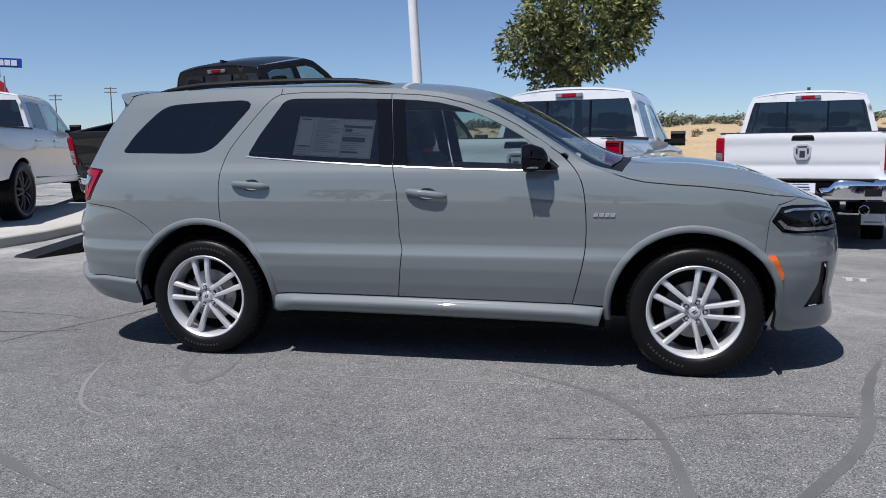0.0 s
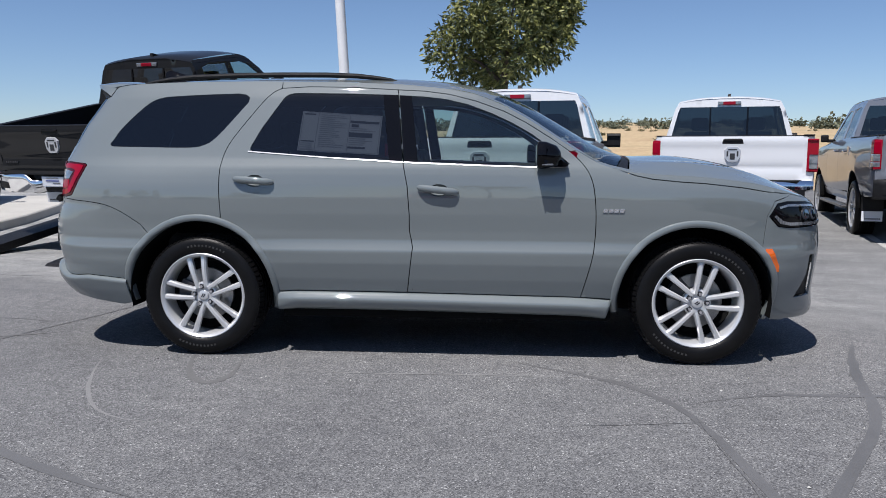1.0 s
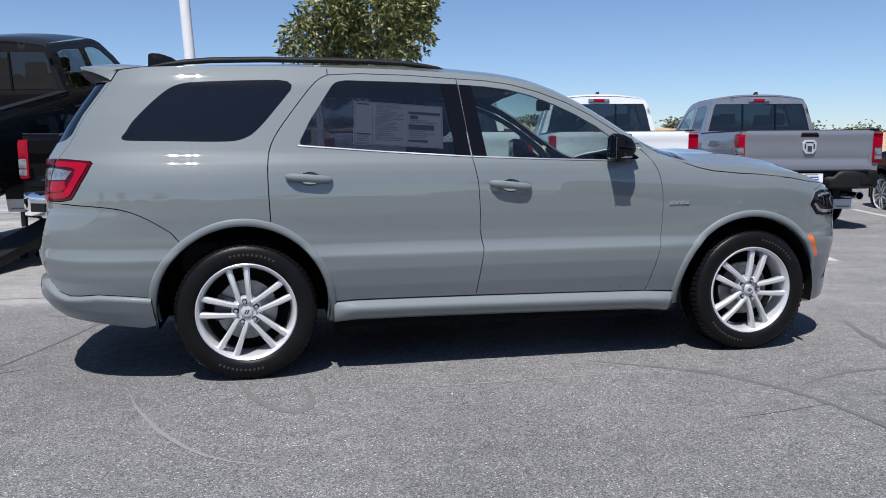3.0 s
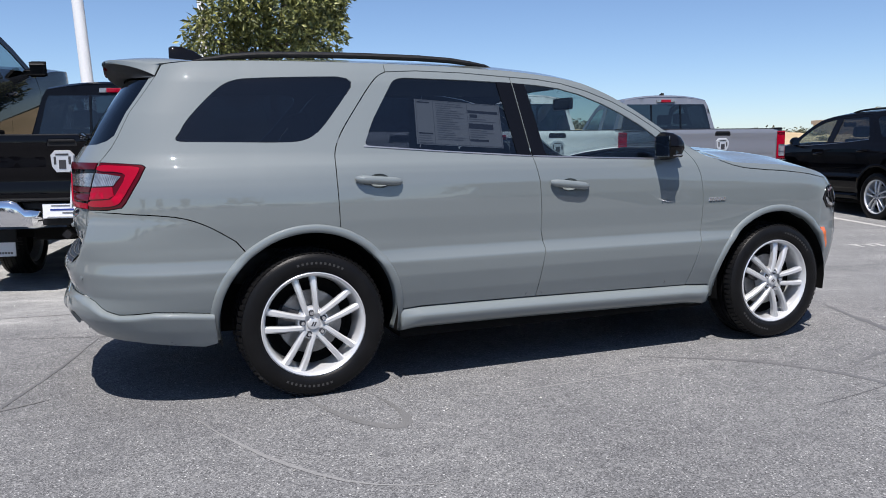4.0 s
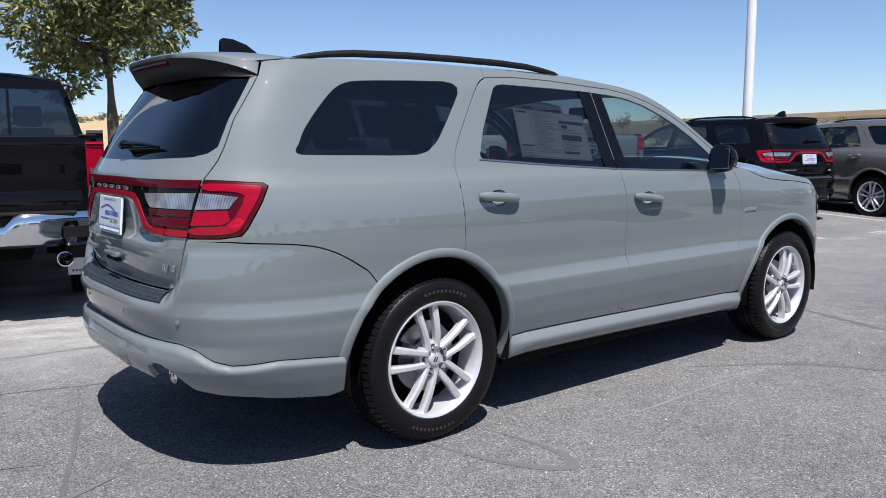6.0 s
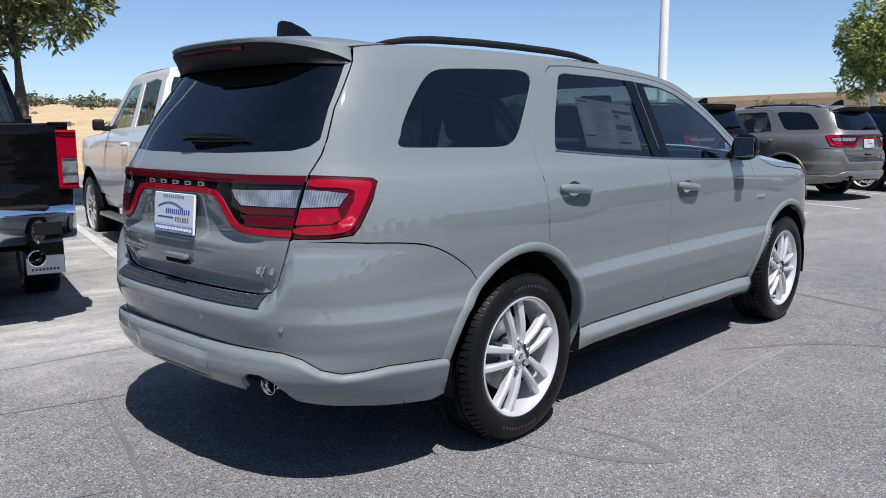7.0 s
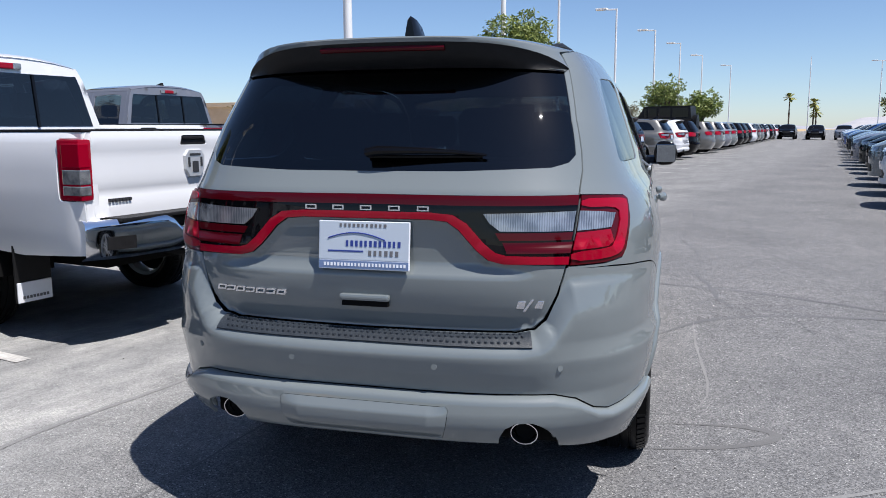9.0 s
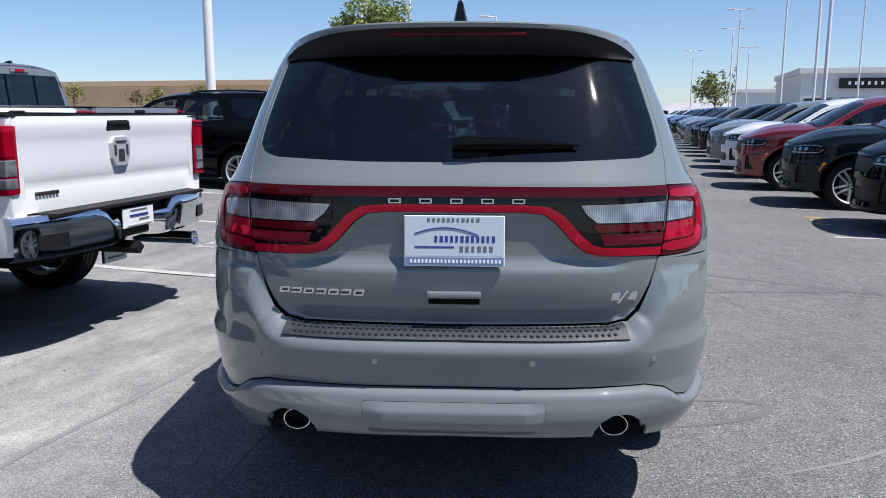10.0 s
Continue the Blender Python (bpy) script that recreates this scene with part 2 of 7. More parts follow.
def inset(poly, d):
    """The outline moved inwards by d."""
    if area(poly) < 0:
        poly = poly[::-1]
    out, n = [], len(poly)
    for i in range(n):
        a, b, c = (Vector(poly[(i + k) % n]) for k in (-1, 0, 1))
        e, f = b - a, c - b
        if e.length < 1e-7 or f.length < 1e-7:
            continue
        e.normalize(), f.normalize()
        m = Vector((-e.y - f.y, e.x + f.x))
        if m.length < 0.3:
            m = Vector((-e.y, e.x)) * 2
        m *= 1 / max(0.5, m.length_squared / 2)
        out.append((b.x + m.x * d, b.y + m.y * d))
    return out


def rounded(poly, r, k=4):
    """Corners of an outline replaced by small arcs; r may be a list, one for each corner."""
    out, n = [], len(poly)
    for i in range(n):
        a, b, c = (Vector(poly[(i + j) % n]) for j in (-1, 0, 1))
        rr = r[i] if isinstance(r, (list, tuple)) else r
        if rr <= 0:
            out.append(tuple(b))
            continue
        p = b + (a - b).normalized() * min(rr, (a - b).length * 0.45)
        q = b + (c - b).normalized() * min(rr, (c - b).length * 0.45)
        for j in range(k + 1):
            t = j / k
            out.append(tuple(p * (1 - t) ** 2 + b * 2 * t * (1 - t) + q * t * t))
    return out


def sheet(surface, poly, holes=(), h=0.04, rim=0.012, lift=0.0, gap=0.0, hgap=0.0):
    """Fills a 2D outline with triangles, lays them on a surface and turns the edge inwards. Returns verts, faces, normals."""
    poly = inset(list(poly), gap) if gap else list(poly)
    holes = [inset(list(q), -hgap) if hgap else list(q) for q in holes]
    loops = [dense(q, h * 0.7) for q in [poly, *holes]]
    pts, edges = [], []
    for q in loops:
        k = len(pts)
        pts += q
        edges += [(k + i, k + (i + 1) % len(q)) for i in range(len(q))]
    lo, hi = np.min(loops[0], axis=0), np.max(loops[0], axis=0)
    gx, gy = np.meshgrid(np.arange(math.floor(lo[0] / h) * h, hi[0], h), np.arange(math.floor(lo[1] / h) * h, hi[1], h))
    grid = np.column_stack([gx.ravel(), gy.ravel()])
    ok = inside(grid, loops[0])
    for q in loops[1:]:
        ok &= ~inside(grid, q)
    edge = np.array(pts)
    grid = grid[ok]
    if len(grid):
        far = np.array([np.min(np.sum((edge - g) ** 2, axis=1)) for g in grid]) > (h * 0.35) ** 2
        pts += [tuple(g) for g in grid[far]]
    v2, e2, f2, ov, oe, of = delaunay_2d_cdt([Vector(p) for p in pts], edges, [], 0, 1e-6)
    v2 = np.array([(v.x, v.y) for v in v2])
    tri = [f for f in f2]
    mid = np.array([v2[list(f)].mean(axis=0) for f in tri])
    ok = inside(mid, loops[0])
    for q in loops[1:]:
        ok &= ~inside(mid, q)
    tri = [f for f, keep in zip(tri, ok) if keep]
    used = sorted({i for f in tri for i in f})
    back = {o: i for i, o in enumerate(used)}
    v2, tri = v2[used], [[back[i] for i in f] for f in tri]
    P = np.array([surface(u, v) for u, v in v2])
    e = 1e-3
    Du = np.array([surface(u + e, v) for u, v in v2]) - np.array([surface(u - e, v) for u, v in v2])
    Dv = np.array([surface(u, v + e) for u, v in v2]) - np.array([surface(u, v - e) for u, v in v2])
    N = np.cross(Du, Dv)
    N /= np.maximum(np.linalg.norm(N, axis=1), 1e-9)[:, None]
    a, b, c = (P[[f[k] for f in tri]] for k in range(3))
    fn = np.cross(b - a, c - a)
    flip = np.sum(fn * N[[f[0] for f in tri]], axis=1) < 0
    tri = [f[::-1] if w else f for f, w in zip(tri, flip)]
    P = P + N * lift
    V, F, NN = list(P), list(tri), list(N)
    if rim:
        count = {}
        for f in tri:
            for i, j in zip(f, f[1:] + f[:1]):
                count[(i, j)] = 1
        for i, j in list(count):
            if (j, i) in count:
                continue
            t = P[j] - P[i]
            k = len(V)
            V += [P[i], P[j], P[j] - N[j] * rim, P[i] - N[i] * rim]
            o = np.cross(t, N[i])
            o /= max(np.linalg.norm(o), 1e-9)
            s0, s1 = o * 0.8 + N[i] * 0.6, o * 0.8 + N[j] * 0.6
            NN += [s0, s1, o, o]
            F.append((k + 1, k, k + 3, k + 2))
    return V, F, NN


def mirrored(made):
    V, F, N = made
    return [np.array((v[0], -v[1], v[2])) for v in V], [f[::-1] for f in F], [np.array((n[0], -n[1], n[2])) for n in N]


def both(a, b):
    k = len(a[0])
    return list(a[0]) + list(b[0]), list(a[1]) + [tuple(i + k for i in f) for f in b[1]], list(a[2]) + list(b[2])

# ---- the sport utility vehicle: one shell, given by its width, tail and nose at each height ----
# x runs forwards, y to the left, z up, metres; the wheel hubs stand at x = -1.52 and 1.52.
XR, XF = -1.80, 1.55
SKIN_Z = (0.20, 0.26, 0.32, 0.40, 0.50, 0.60, 0.660, 0.682, 0.700, 0.738, 0.80, 0.90, 1.00, 1.08, 1.14, 1.186, 1.20, 1.24, 1.30, 1.50, 1.62, 1.68, 1.75)
SKIN_W = (0.78, 0.838, 0.866, 0.896, 0.927, 0.9500, 0.9555, 0.956, 0.945, 0.931, 0.933, 0.943, 0.948, 0.945, 0.937, 0.924, 0.9145, 0.891, 0.868, 0.790, 0.742, 0.708, 0.655)
BUMP_Z = (0.20, 0.34, 0.40, 0.46, 0.50, 0.56, 0.58, 0.64, 0.70, 0.718, 0.757, 0.80, 0.90, 1.00)
BUMP_X = (-2.45, -2.57, -2.638, -2.676, -2.679, -2.668, -2.672, -2.694, -2.708, -2.706, -2.674, -2.668, -2.662, -2.652)
TAIL_Z = (0.70, 0.775, 0.85, 0.90, 0.96, 1.00, 1.15, 1.215, 1.235, 1.26, 1.30, 1.40, 1.50, 1.64, 1.75)
TAIL_X = (-2.590, -2.611, -2.640, -2.650, -2.654, -2.650, -2.640, -2.634, -2.622, -2.604, -2.578, -2.518, -2.449, -2.349, -2.27)
NOSE_Z = (0.20, 0.28, 0.40, 0.52, 0.66, 0.80, 0.90, 0.98, 1.04, 1.12)
NOSE_X = (2.36, 2.425, 2.40, 2.405, 2.425, 2.415, 2.395, 2.355, 2.29, 2.14)


def ease(xs, ys, smooth=0.018):
    """A table made smooth, as a function."""
    g = np.linspace(xs[0] - 0.1, xs[-1] + 0.1, 900)
    v = np.interp(g, xs, ys)
    step = g[1] - g[0]
    k = np.exp(-0.5 * (np.arange(-60, 61) * step / smooth) ** 2)
    k /= k.sum()
    v = np.convolve(np.pad(v, 60, mode="edge"), k, mode="valid")

    def at(x):
        i = (x - g[0]) / step
        j = min(max(int(i), 0), 898)
        t = min(max(i - j, 0.0), 1.0)
        return v[j] * (1 - t) + v[j + 1] * t
    return at


skin_w, gate_x, bump_x, nose_x = ease(SKIN_Z, SKIN_W, 0.0065), ease(TAIL_Z, TAIL_X, 0.010), ease(BUMP_Z, BUMP_X, 0.007), ease(NOSE_Z, NOSE_X, 0.02)
TOP_X = (-2.7, -2.35, -2.10, -1.70, -1.20, -0.70, -0.30, 0.00, 0.163, 0.33, 0.489, 0.668, 0.80, 0.90, 1.00, 1.14, 1.23, 1.525, 1.82, 2.00, 2.15, 2.30, 2.45)
TOP_Z = (1.688, 1.702, 1.715, 1.724, 1.726, 1.719, 1.703, 1.672, 1.640, 1.575, 1.490, 1.372, 1.285, 1.222, 1.185, 1.160, 1.150, 1.135, 1.102, 1.064, 1.024, 0.985, 0.955)
CROWN_X = (-2.7, -2.35, -1.5, -0.5, 0.10, 0.33, 0.489, 0.668, 0.85, 1.00, 1.12, 1.20, 1.30, 1.60, 1.90, 2.15, 2.40)
CROWN = (0.012, 0.018, 0.052, 0.070, 0.083, 0.100, 0.118, 0.135, 0.145, 0.125, 0.104, 0.099, 0.099, 0.100, 0.092, 0.062, 0.015)
top_z, crown = ease(TOP_X, TOP_Z, 0.035), ease(CROWN_X, CROWN, 0.04)


def hump(d, w):
    return math.exp(-(d / w) ** 2)


def half_width(x, z):
    w = skin_w(z)
    # shoulders over the wheels, a slight waist at the doors
    low = 1 / (1 + math.exp((z - 1.16) / 0.05))
    w += low * (0.022 * hump(x + 1.50, 0.62) + 0.020 * hump(x - 1.48, 0.60)) * hump(z - 0.86, 0.42)
    # the sculpted line in the doors fades out before the wheels
    fade = 1 - (hump(x + 1.55, 0.42) + hump(x - 1.50, 0.42))
    w -= (1 - max(0.0, fade)) * (0.012 * hump(z - 0.64, 0.06) - 0.008 * hump(z - 0.76, 0.06))
    t = min(max((-1.75 - x) / 0.45, 0.0), 1.0)
    w -= (0.024 + 0.022 * hump(z - 1.02, 0.16)) * t * t * (3 - 2 * t)
    # the cabin draws in towards tail and bonnet
    if z > 1.05:
        w -= (1 - low) * 0.060 * max(0.0, (-1.2 - x)) ** 1.4
        w -= (1 - low) * 0.02 * max(0.0, x - 0.2)
    return w


SHELF_Y, SHELF_Z = (0.0, 0.50, 0.565, 0.604, 0.645, 0.668, 0.72), (0.750, 0.755, 0.770, 0.805, 0.890, 0.930, 0.935)
UNDER_Y, UNDER_Z = (0.0, 0.22, 0.280, 0.318, 0.378, 0.415, 0.465, 0.664), (1.136, 1.136, 1.130, 1.104, 1.038, 1.008, 0.996, 0.990)


def soft_step(d, w):
    return 1 / (1 + math.exp(-max(-40.0, min(40.0, d / w))))


def tail_x(y, z):
    """The tail's profile: bumper below a shelf that climbs towards the corners, tailgate with its plate recess above."""
    if z > 1.2:
        return gate_x(z)
    y = abs(y)
    shelf = np.interp(y, SHELF_Y, SHELF_Z)
    x = gate_x(z)
    if z < 1.05:
        lean = (np.interp(y + 0.004, SHELF_Y, SHELF_Z) - np.interp(y - 0.004, SHELF_Y, SHELF_Z)) / 0.008
        k = soft_step((shelf - z) / math.sqrt(1 + lean * lean), 0.0055)
        x = x * (1 - k) + bump_x(z if z < 0.58 else 0.58 + (z - 0.58) * 0.185 / (shelf - 0.58)) * k
    under = np.interp(y, UNDER_Y, UNDER_Z)
    deep = 0.012 + 0.016 * min(max((1.136 - z) / 0.16, 0.0), 1.0)
    return x + deep * soft_step(under - 0.006 - z, 0.003) * soft_step(z - 0.968, 0.007) * soft_step(0.52 - y, 0.02)


def wrap(u, z):
    """The right-hand skin: u is x along the flank, and turns round nose and tail at the ends."""
    if u < XR:
        f = min((XR - u) / 0.9, 1.62)
        a, b = XR + 2.65, half_width(XR - 0.35 * math.sin(min(f, 1.57)), z)
        n = 3.4 + 0.9 * min(max((z - 1.15) / 0.3, 0.0), 1.0)
        s, c = abs(math.sin(f)), abs(math.cos(f))
        a = XR - tail_x(((s / a) ** n + (c / b) ** n) ** (-1 / n) * math.cos(f), z)
        r = ((s / a) ** n + (c / b) ** n) ** (-1 / n)
        return np.array((XR - r * math.sin(f), -r * math.cos(f), z))
    if u > XF:
        f = min((u - XF) / 0.9, 1.62)
        a, b = nose_x(z) - XF, half_width(XF + 0.25 * math.sin(min(f, 1.57)), z)
        n = 2.75
        s, c = abs(math.sin(f)), abs(math.cos(f))
        r = ((s / a) ** n + (c / b) ** n) ** (-1 / n)
        return np.array((XF + r * math.sin(f), -r * math.cos(f), z))
    return np.array((u, -half_width(u, z), z))


UT, UN = XR - 0.9 * math.pi / 2, XF + 0.9 * math.pi / 2


def solve_u(axis, value, z, lo, hi):
    a = wrap(lo, z)[axis]
    up = wrap(hi, z)[axis] > a
    for _ in range(34):
        mid = (lo + hi) / 2
        if (wrap(mid, z)[axis] < value) == up:
            lo = mid
        else:
            hi = mid
    return (lo + hi) / 2


def S(x, z):
    """Skin place of a point of the flank."""
    if XR <= x <= XF:
        return (x, z)
    return (solve_u(0, x, z, UT, XR), z) if x < XR else (solve_u(0, x, z, XF, UN), z)


def R(y, z):
    """Skin place of a point of the tail, y metres right of its middle."""
    return (solve_u(1, -y, z, UT, XR), z)


def N_(y, z):
    """Skin place of a point of the nose."""
    return (solve_u(1, -y, z, XF, UN), z)


def top_of(u):
    """Height at which the flank ends and bonnet, screen or roof begins."""
    x = wrap(u, 1.2 if u < XR else 0.95)[0] if (u < XR or u > XF) else u
    z = top_z(x)
    if u < XR:
        z = top_z(max(x, -2.42))
    return z


def cap(u, s):
    """Bonnet, screen and roof: s runs from the right (-1) to the left (1)."""
    z = top_of(u)
    p = wrap(u, z)
    k = max(0.0, 1 - abs(s) ** 2.4)
    y = -p[1] * s
    bulge = 0.0
    if p[0] > 1.15:
        bulge = 0.022 * hump(abs(s) - 0.0, 0.42) * min(1.0, (p[0] - 1.15) / 0.3) * min(1.0, max(0.0, (2.2 - p[0]) / 0.5))
        bulge += 0.010 * hump(abs(s) - 0.62, 0.10) * min(1.0, (p[0] - 1.15) / 0.3) * min(1.0, max(0.0, (2.2 - p[0]) / 0.4))
    return np.array((p[0], y, z + crown(p[0]) * k + bulge))


REAR_HUB, FRONT_HUB = (-1.528, 0.38), (1.522, 0.38)
ARCH_R, ARCH_F = (-1.535, 0.40, 0.494), (1.500, 0.390, 0.490)


def arc(c, a0, a1, k=14, r=None):
    """Points of a wheel arch from angle a0 to a1, degrees from the front."""
    cx, cz, rr = c
    rr = r or rr
    return [(cx + rr * math.cos(radians(a0 + (a1 - a0) * i / k)), cz + rr * math.sin(radians(a0 + (a1 - a0) * i / k))) for i in range(k + 1)]


def arch_angle(c, x, z):
    return math.degrees(math.atan2(z - c[1], x - c[0]))


B_SEAM = [(-0.308, 1.665), (-0.300, 1.60), (-0.256, 1.208), (-0.228, 1.075), (-0.216, 0.90), (-0.216, 0.80), (-0.196, 0.70), (-0.212, 0.58), (-0.234, 0.417)]
C_SEAM = [(-1.384, 0.872), (-1.393, 1.079), (-1.391, 1.20), (-1.380, 1.27), (-1.341, 1.352), (-1.25, 1.475), (-1.156, 1.598), (-1.10, 1.655), (-1.05, 1.678)]
A_SEAM = [(0.828, 0.402), (0.868, 0.56), (0.895, 0.68), (0.906, 0.79), (0.905, 0.92), (0.896, 1.024), (0.884, 1.10), (0.858, 1.165), (0.815, 1.225), (0.749, 1.285)]
DOOR_TOP_F = [(0.62, 1.375), (0.489, 1.458), (0.35, 1.530), (0.18, 1.592), (0.02, 1.634), (-0.14, 1.656)]
DOOR_TOP_R = [(-0.875, 1.688), (-0.60, 1.683)]
WIN_R_CORNERS = [(-1.222, 1.288), (-1.156, 1.419), (-1.015, 1.632), (-0.96, 1.646), (-0.60, 1.640), (-0.306, 1.630), (-0.262, 1.222), (-0.75, 1.250)]
WIN_F = [(-0.296, 1.628), (-0.15, 1.620), (-0.007, 1.603), (0.13, 1.570), (0.274, 1.516), (0.40, 1.457), (0.52, 1.388), (0.64, 1.30), (0.742, 1.213), (0.725, 1.198), (0.57, 1.195), (0.2, 1.204), (-0.252, 1.221)]
WIN_Q = [(-2.148, 1.358), (-2.163, 1.338), (-2.167, 1.325), (-2.156, 1.316), (-2.12, 1.313), (-1.90, 1.310), (-1.60, 1.305), (-1.52, 1.318), (-1.45, 1.358), (-1.33, 1.500), (-1.212, 1.646), (-1.50, 1.640), (-1.737, 1.630), (-1.86, 1.620), (-1.95, 1.585), (-2.055, 1.495), (-2.13, 1.405)]


WIN_R = rounded(WIN_R_CORNERS, 0.028)


def soft(poly, times=2, closed=True):
    """Corners of an outline cut again and again until it runs smoothly."""
    for _ in range(times):
        ends = zip(poly, poly[1:] + poly[:1]) if closed else zip(poly, poly[1:])
        out = [tuple(np.array(p) * (1 - t) + np.array(q) * t) for p, q in ends for t in (0.25, 0.75)]
        poly = out if closed else [poly[0]] + out[1:-1] + [poly[-1]]
    return [(float(x), float(z)) for x, z in poly]


WIN_Q = soft(WIN_Q)
C_SEAM = soft(C_SEAM, 2, False)
A_SEAM = soft(A_SEAM, 2, False)
BUMP_SEAM = soft([(-2.44, 0.978), (-2.379, 0.973), (-2.25, 0.966), (-2.13, 0.950), (-2.02, 0.905), (-1.902, 0.828)], 2, False)
GATE = [(0.0, 0.762), (0.50, 0.767), (0.56, 0.780), (0.596, 0.812), (0.635, 0.895), (0.660, 0.985), (0.682, 1.10), (0.692, 1.219), (0.696, 1.29), (0.690, 1.345), (0.664, 1.46), (0.622, 1.638)]
GLASS_T = [(0.0, 1.293), (0.30, 1.294), (0.60, 1.305), (0.652, 1.32), (0.672, 1.345), (0.649, 1.46), (0.606, 1.634), (0.0, 1.664)]
LAMP_IN = [(0.0, 1.138), (0.22, 1.138), (0.280, 1.132), (0.318, 1.106), (0.378, 1.040), (0.415, 1.010), (0.465, 0.998), (0.664, 0.992)]


def make_wheel(seg=56, spokes=True):
    """Tyre, five twin-spoke alloy rim, brake disc and nuts, facing -y, hub at the origin."""
    bm = bmesh.new()
    lathe(bm, [(0.262, -0.098), (0.268, -0.112), (0.272, -0.118), (0.266, -0.122), (0.256, -0.116), (0.247, -0.098), (0.238, -0.06), (0.232, 0.02), (0.236, 0.09), (0.262, 0.108)], seg)
    root = part("wheel", bm, ALLOY, None, "silver twin-spoke alloy wheel", smooth=True)
    bm = bmesh.new()
    r = 0.378
    prof = [(0.262, -0.105), (0.275, -0.122), (0.300, -0.131), (0.335, -0.130), (0.358, -0.122), (0.370, -0.108), (0.3765, -0.088)]
    prof += [(r, -0.060), (r, -0.058), (r - 0.008, -0.057), (r - 0.008, -0.048), (r, -0.047), (r, -0.016), (r - 0.008, -0.015), (r - 0.008, -0.005), (r, -0.004)]
    prof += [(r, 0.030), (r - 0.008, 0.031), (r - 0.008, 0.041), (r, 0.042), (r, 0.070), (0.372, 0.100), (0.355, 0.120), (0.30, 0.131), (0.262, 0.110)]
    lathe(bm, prof, seg)
    tyre = part("tyre", bm, RUBBER, root, "black ribbed road tyre", smooth=True, sharp=40)
    bm = bmesh.new()
    for k in range(72):
        a = k * math.tau / 72
        for s, w in ((-1, 0.040), (1, 0.040)):
            m = Matrix.Rotation(-a, 4, "Y") @ Matrix.Translation((0.3685, s * 0.096, 0)) @ Matrix.Rotation(s * radians(24), 4, "Z")
            box(bm, -0.012, 0.009, -w / 2, w / 2, -0.011, 0.011, m=m)
    tagged(part("tread", bm, RUBBER, tyre), kind="stuff")
    # sidewall lettering as raised bars
    bm = bmesh.new()
    for a0 in (70, 250):
        for k in range(11):
            a = radians(a0 + k * 4.2)
            m = Matrix.Rotation(-a, 4, "Y") @ Matrix.Translation((0.318, -0.1315, 0))
            box(bm, -0.006, 0.006, -0.0004, 0.001, -0.006, 0.005, m=m)
    tagged(part("sidewall_print", bm, material("worn_rubber", (0.03, 0.03, 0.03), 0.6), tyre), kind="stuff")
    # five pairs of spokes
    for k in range(5):
        for s in (-1, 1):
            bm = bmesh.new()
            rows = []
            for i in range(7):
                t = i / 6
                rad = 0.050 + t * (0.252 - 0.050)
                off = s * (0.0255 + 0.0225 * t)
                wid = 0.0142 + 0.0050 * t - 0.0015 * math.sin(math.pi * t)
                dep = -0.105 - 0.010 * math.sin(math.pi * min(1, t * 1.1)) + 0.004 * t
                rows.append([(rad, dep + 0.034, off - wid), (rad, dep + 0.008, off - wid), (rad, dep - 0.003, off - wid * 0.50), (rad, dep - 0.003, off + wid * 0.50), (rad, dep + 0.008, off + wid), (rad, dep + 0.034, off + wid)])
            rot = Matrix.Rotation(radians(180 + 72 * k), 4, "Y")
            vs = [[bm.verts.new(rot @ Vector(p)) for p in row] for row in rows]
            for a, b in zip(vs, vs[1:]):
                for j in range(5):
                    bm.faces.new((a[j], a[j + 1], b[j + 1], b[j]))
            part("spoke", bm, ALLOY, root, smooth=True, sharp=30)
    bm = bmesh.new()
    lathe(bm, [(0.0, -0.098), (0.030, -0.100), (0.034, -0.096), (0.036, -0.092), (0.052, -0.093), (0.074, -0.096), (0.082, -0.092), (0.086, -0.075), (0.086, -0.03)], 32)
    part("hub_plate", bm, ALLOY, root, smooth=True)
    bm = bmesh.new()
    lathe(bm, [(0.0, -0.104), (0.020, -0.104), (0.027, -0.102), (0.030, -0.097)], 24)
    cap_ob = part("hub_cap", bm, ALLOY, root, "silver centre cap with two dark slashes", smooth=True)
    for k in (-0.006, 0.006):
        bm = bmesh.new()
        box(bm, -0.0035, 0.0035, -0.1055, -0.1035, -0.012, 0.012, 0.0)
        for v in bm.verts:
            v.co.x += k + 0.35 * v.co.z
        part("cap_slash", bm, ALLOY_DARK, cap_ob)
    for k in range(5):
        a = radians(36 + 72 * k)
        bm = bmesh.new()
        c = (0.058 * math.cos(a), 0, 0.058 * math.sin(a))
        cyl(bm, (c[0], -0.092, c[2]), (c[0], -0.112, c[2]), 0.0115, 0.0100, 6)
        part("wheel_nut", bm, CHROME, root)
        # solid dark disc round each nut, painting the shade of its hole
        bm = bmesh.new()
        cyl(bm, (c[0], -0.080, c[2]), (c[0], -0.0975, c[2]), 0.0165, 0.0165, 14)
        part("nut_recess", bm, ALLOY_DARK, root)
    bm = bmesh.new()
    lathe(bm, [(0.06, -0.02), (0.165, -0.02), (0.168, -0.012), (0.165, 0.004), (0.06, 0.004)], 40)
    part("brake_disc", bm, STEEL, root, "grey brake disc", smooth=True)
    bm = bmesh.new()
    prism(bm, [(0.09 * math.cos(radians(a)) + 0.02, 0.0 + 0.09 * math.sin(radians(a))) for a in (150, 210)] + [(0.175 * math.cos(radians(a)), 0.175 * math.sin(radians(a))) for a in (205, 190, 180, 170, 155)], -0.055, 0.01)
    part("brake_caliper", bm, ALLOY_DARK, root)
    bm = bmesh.new()
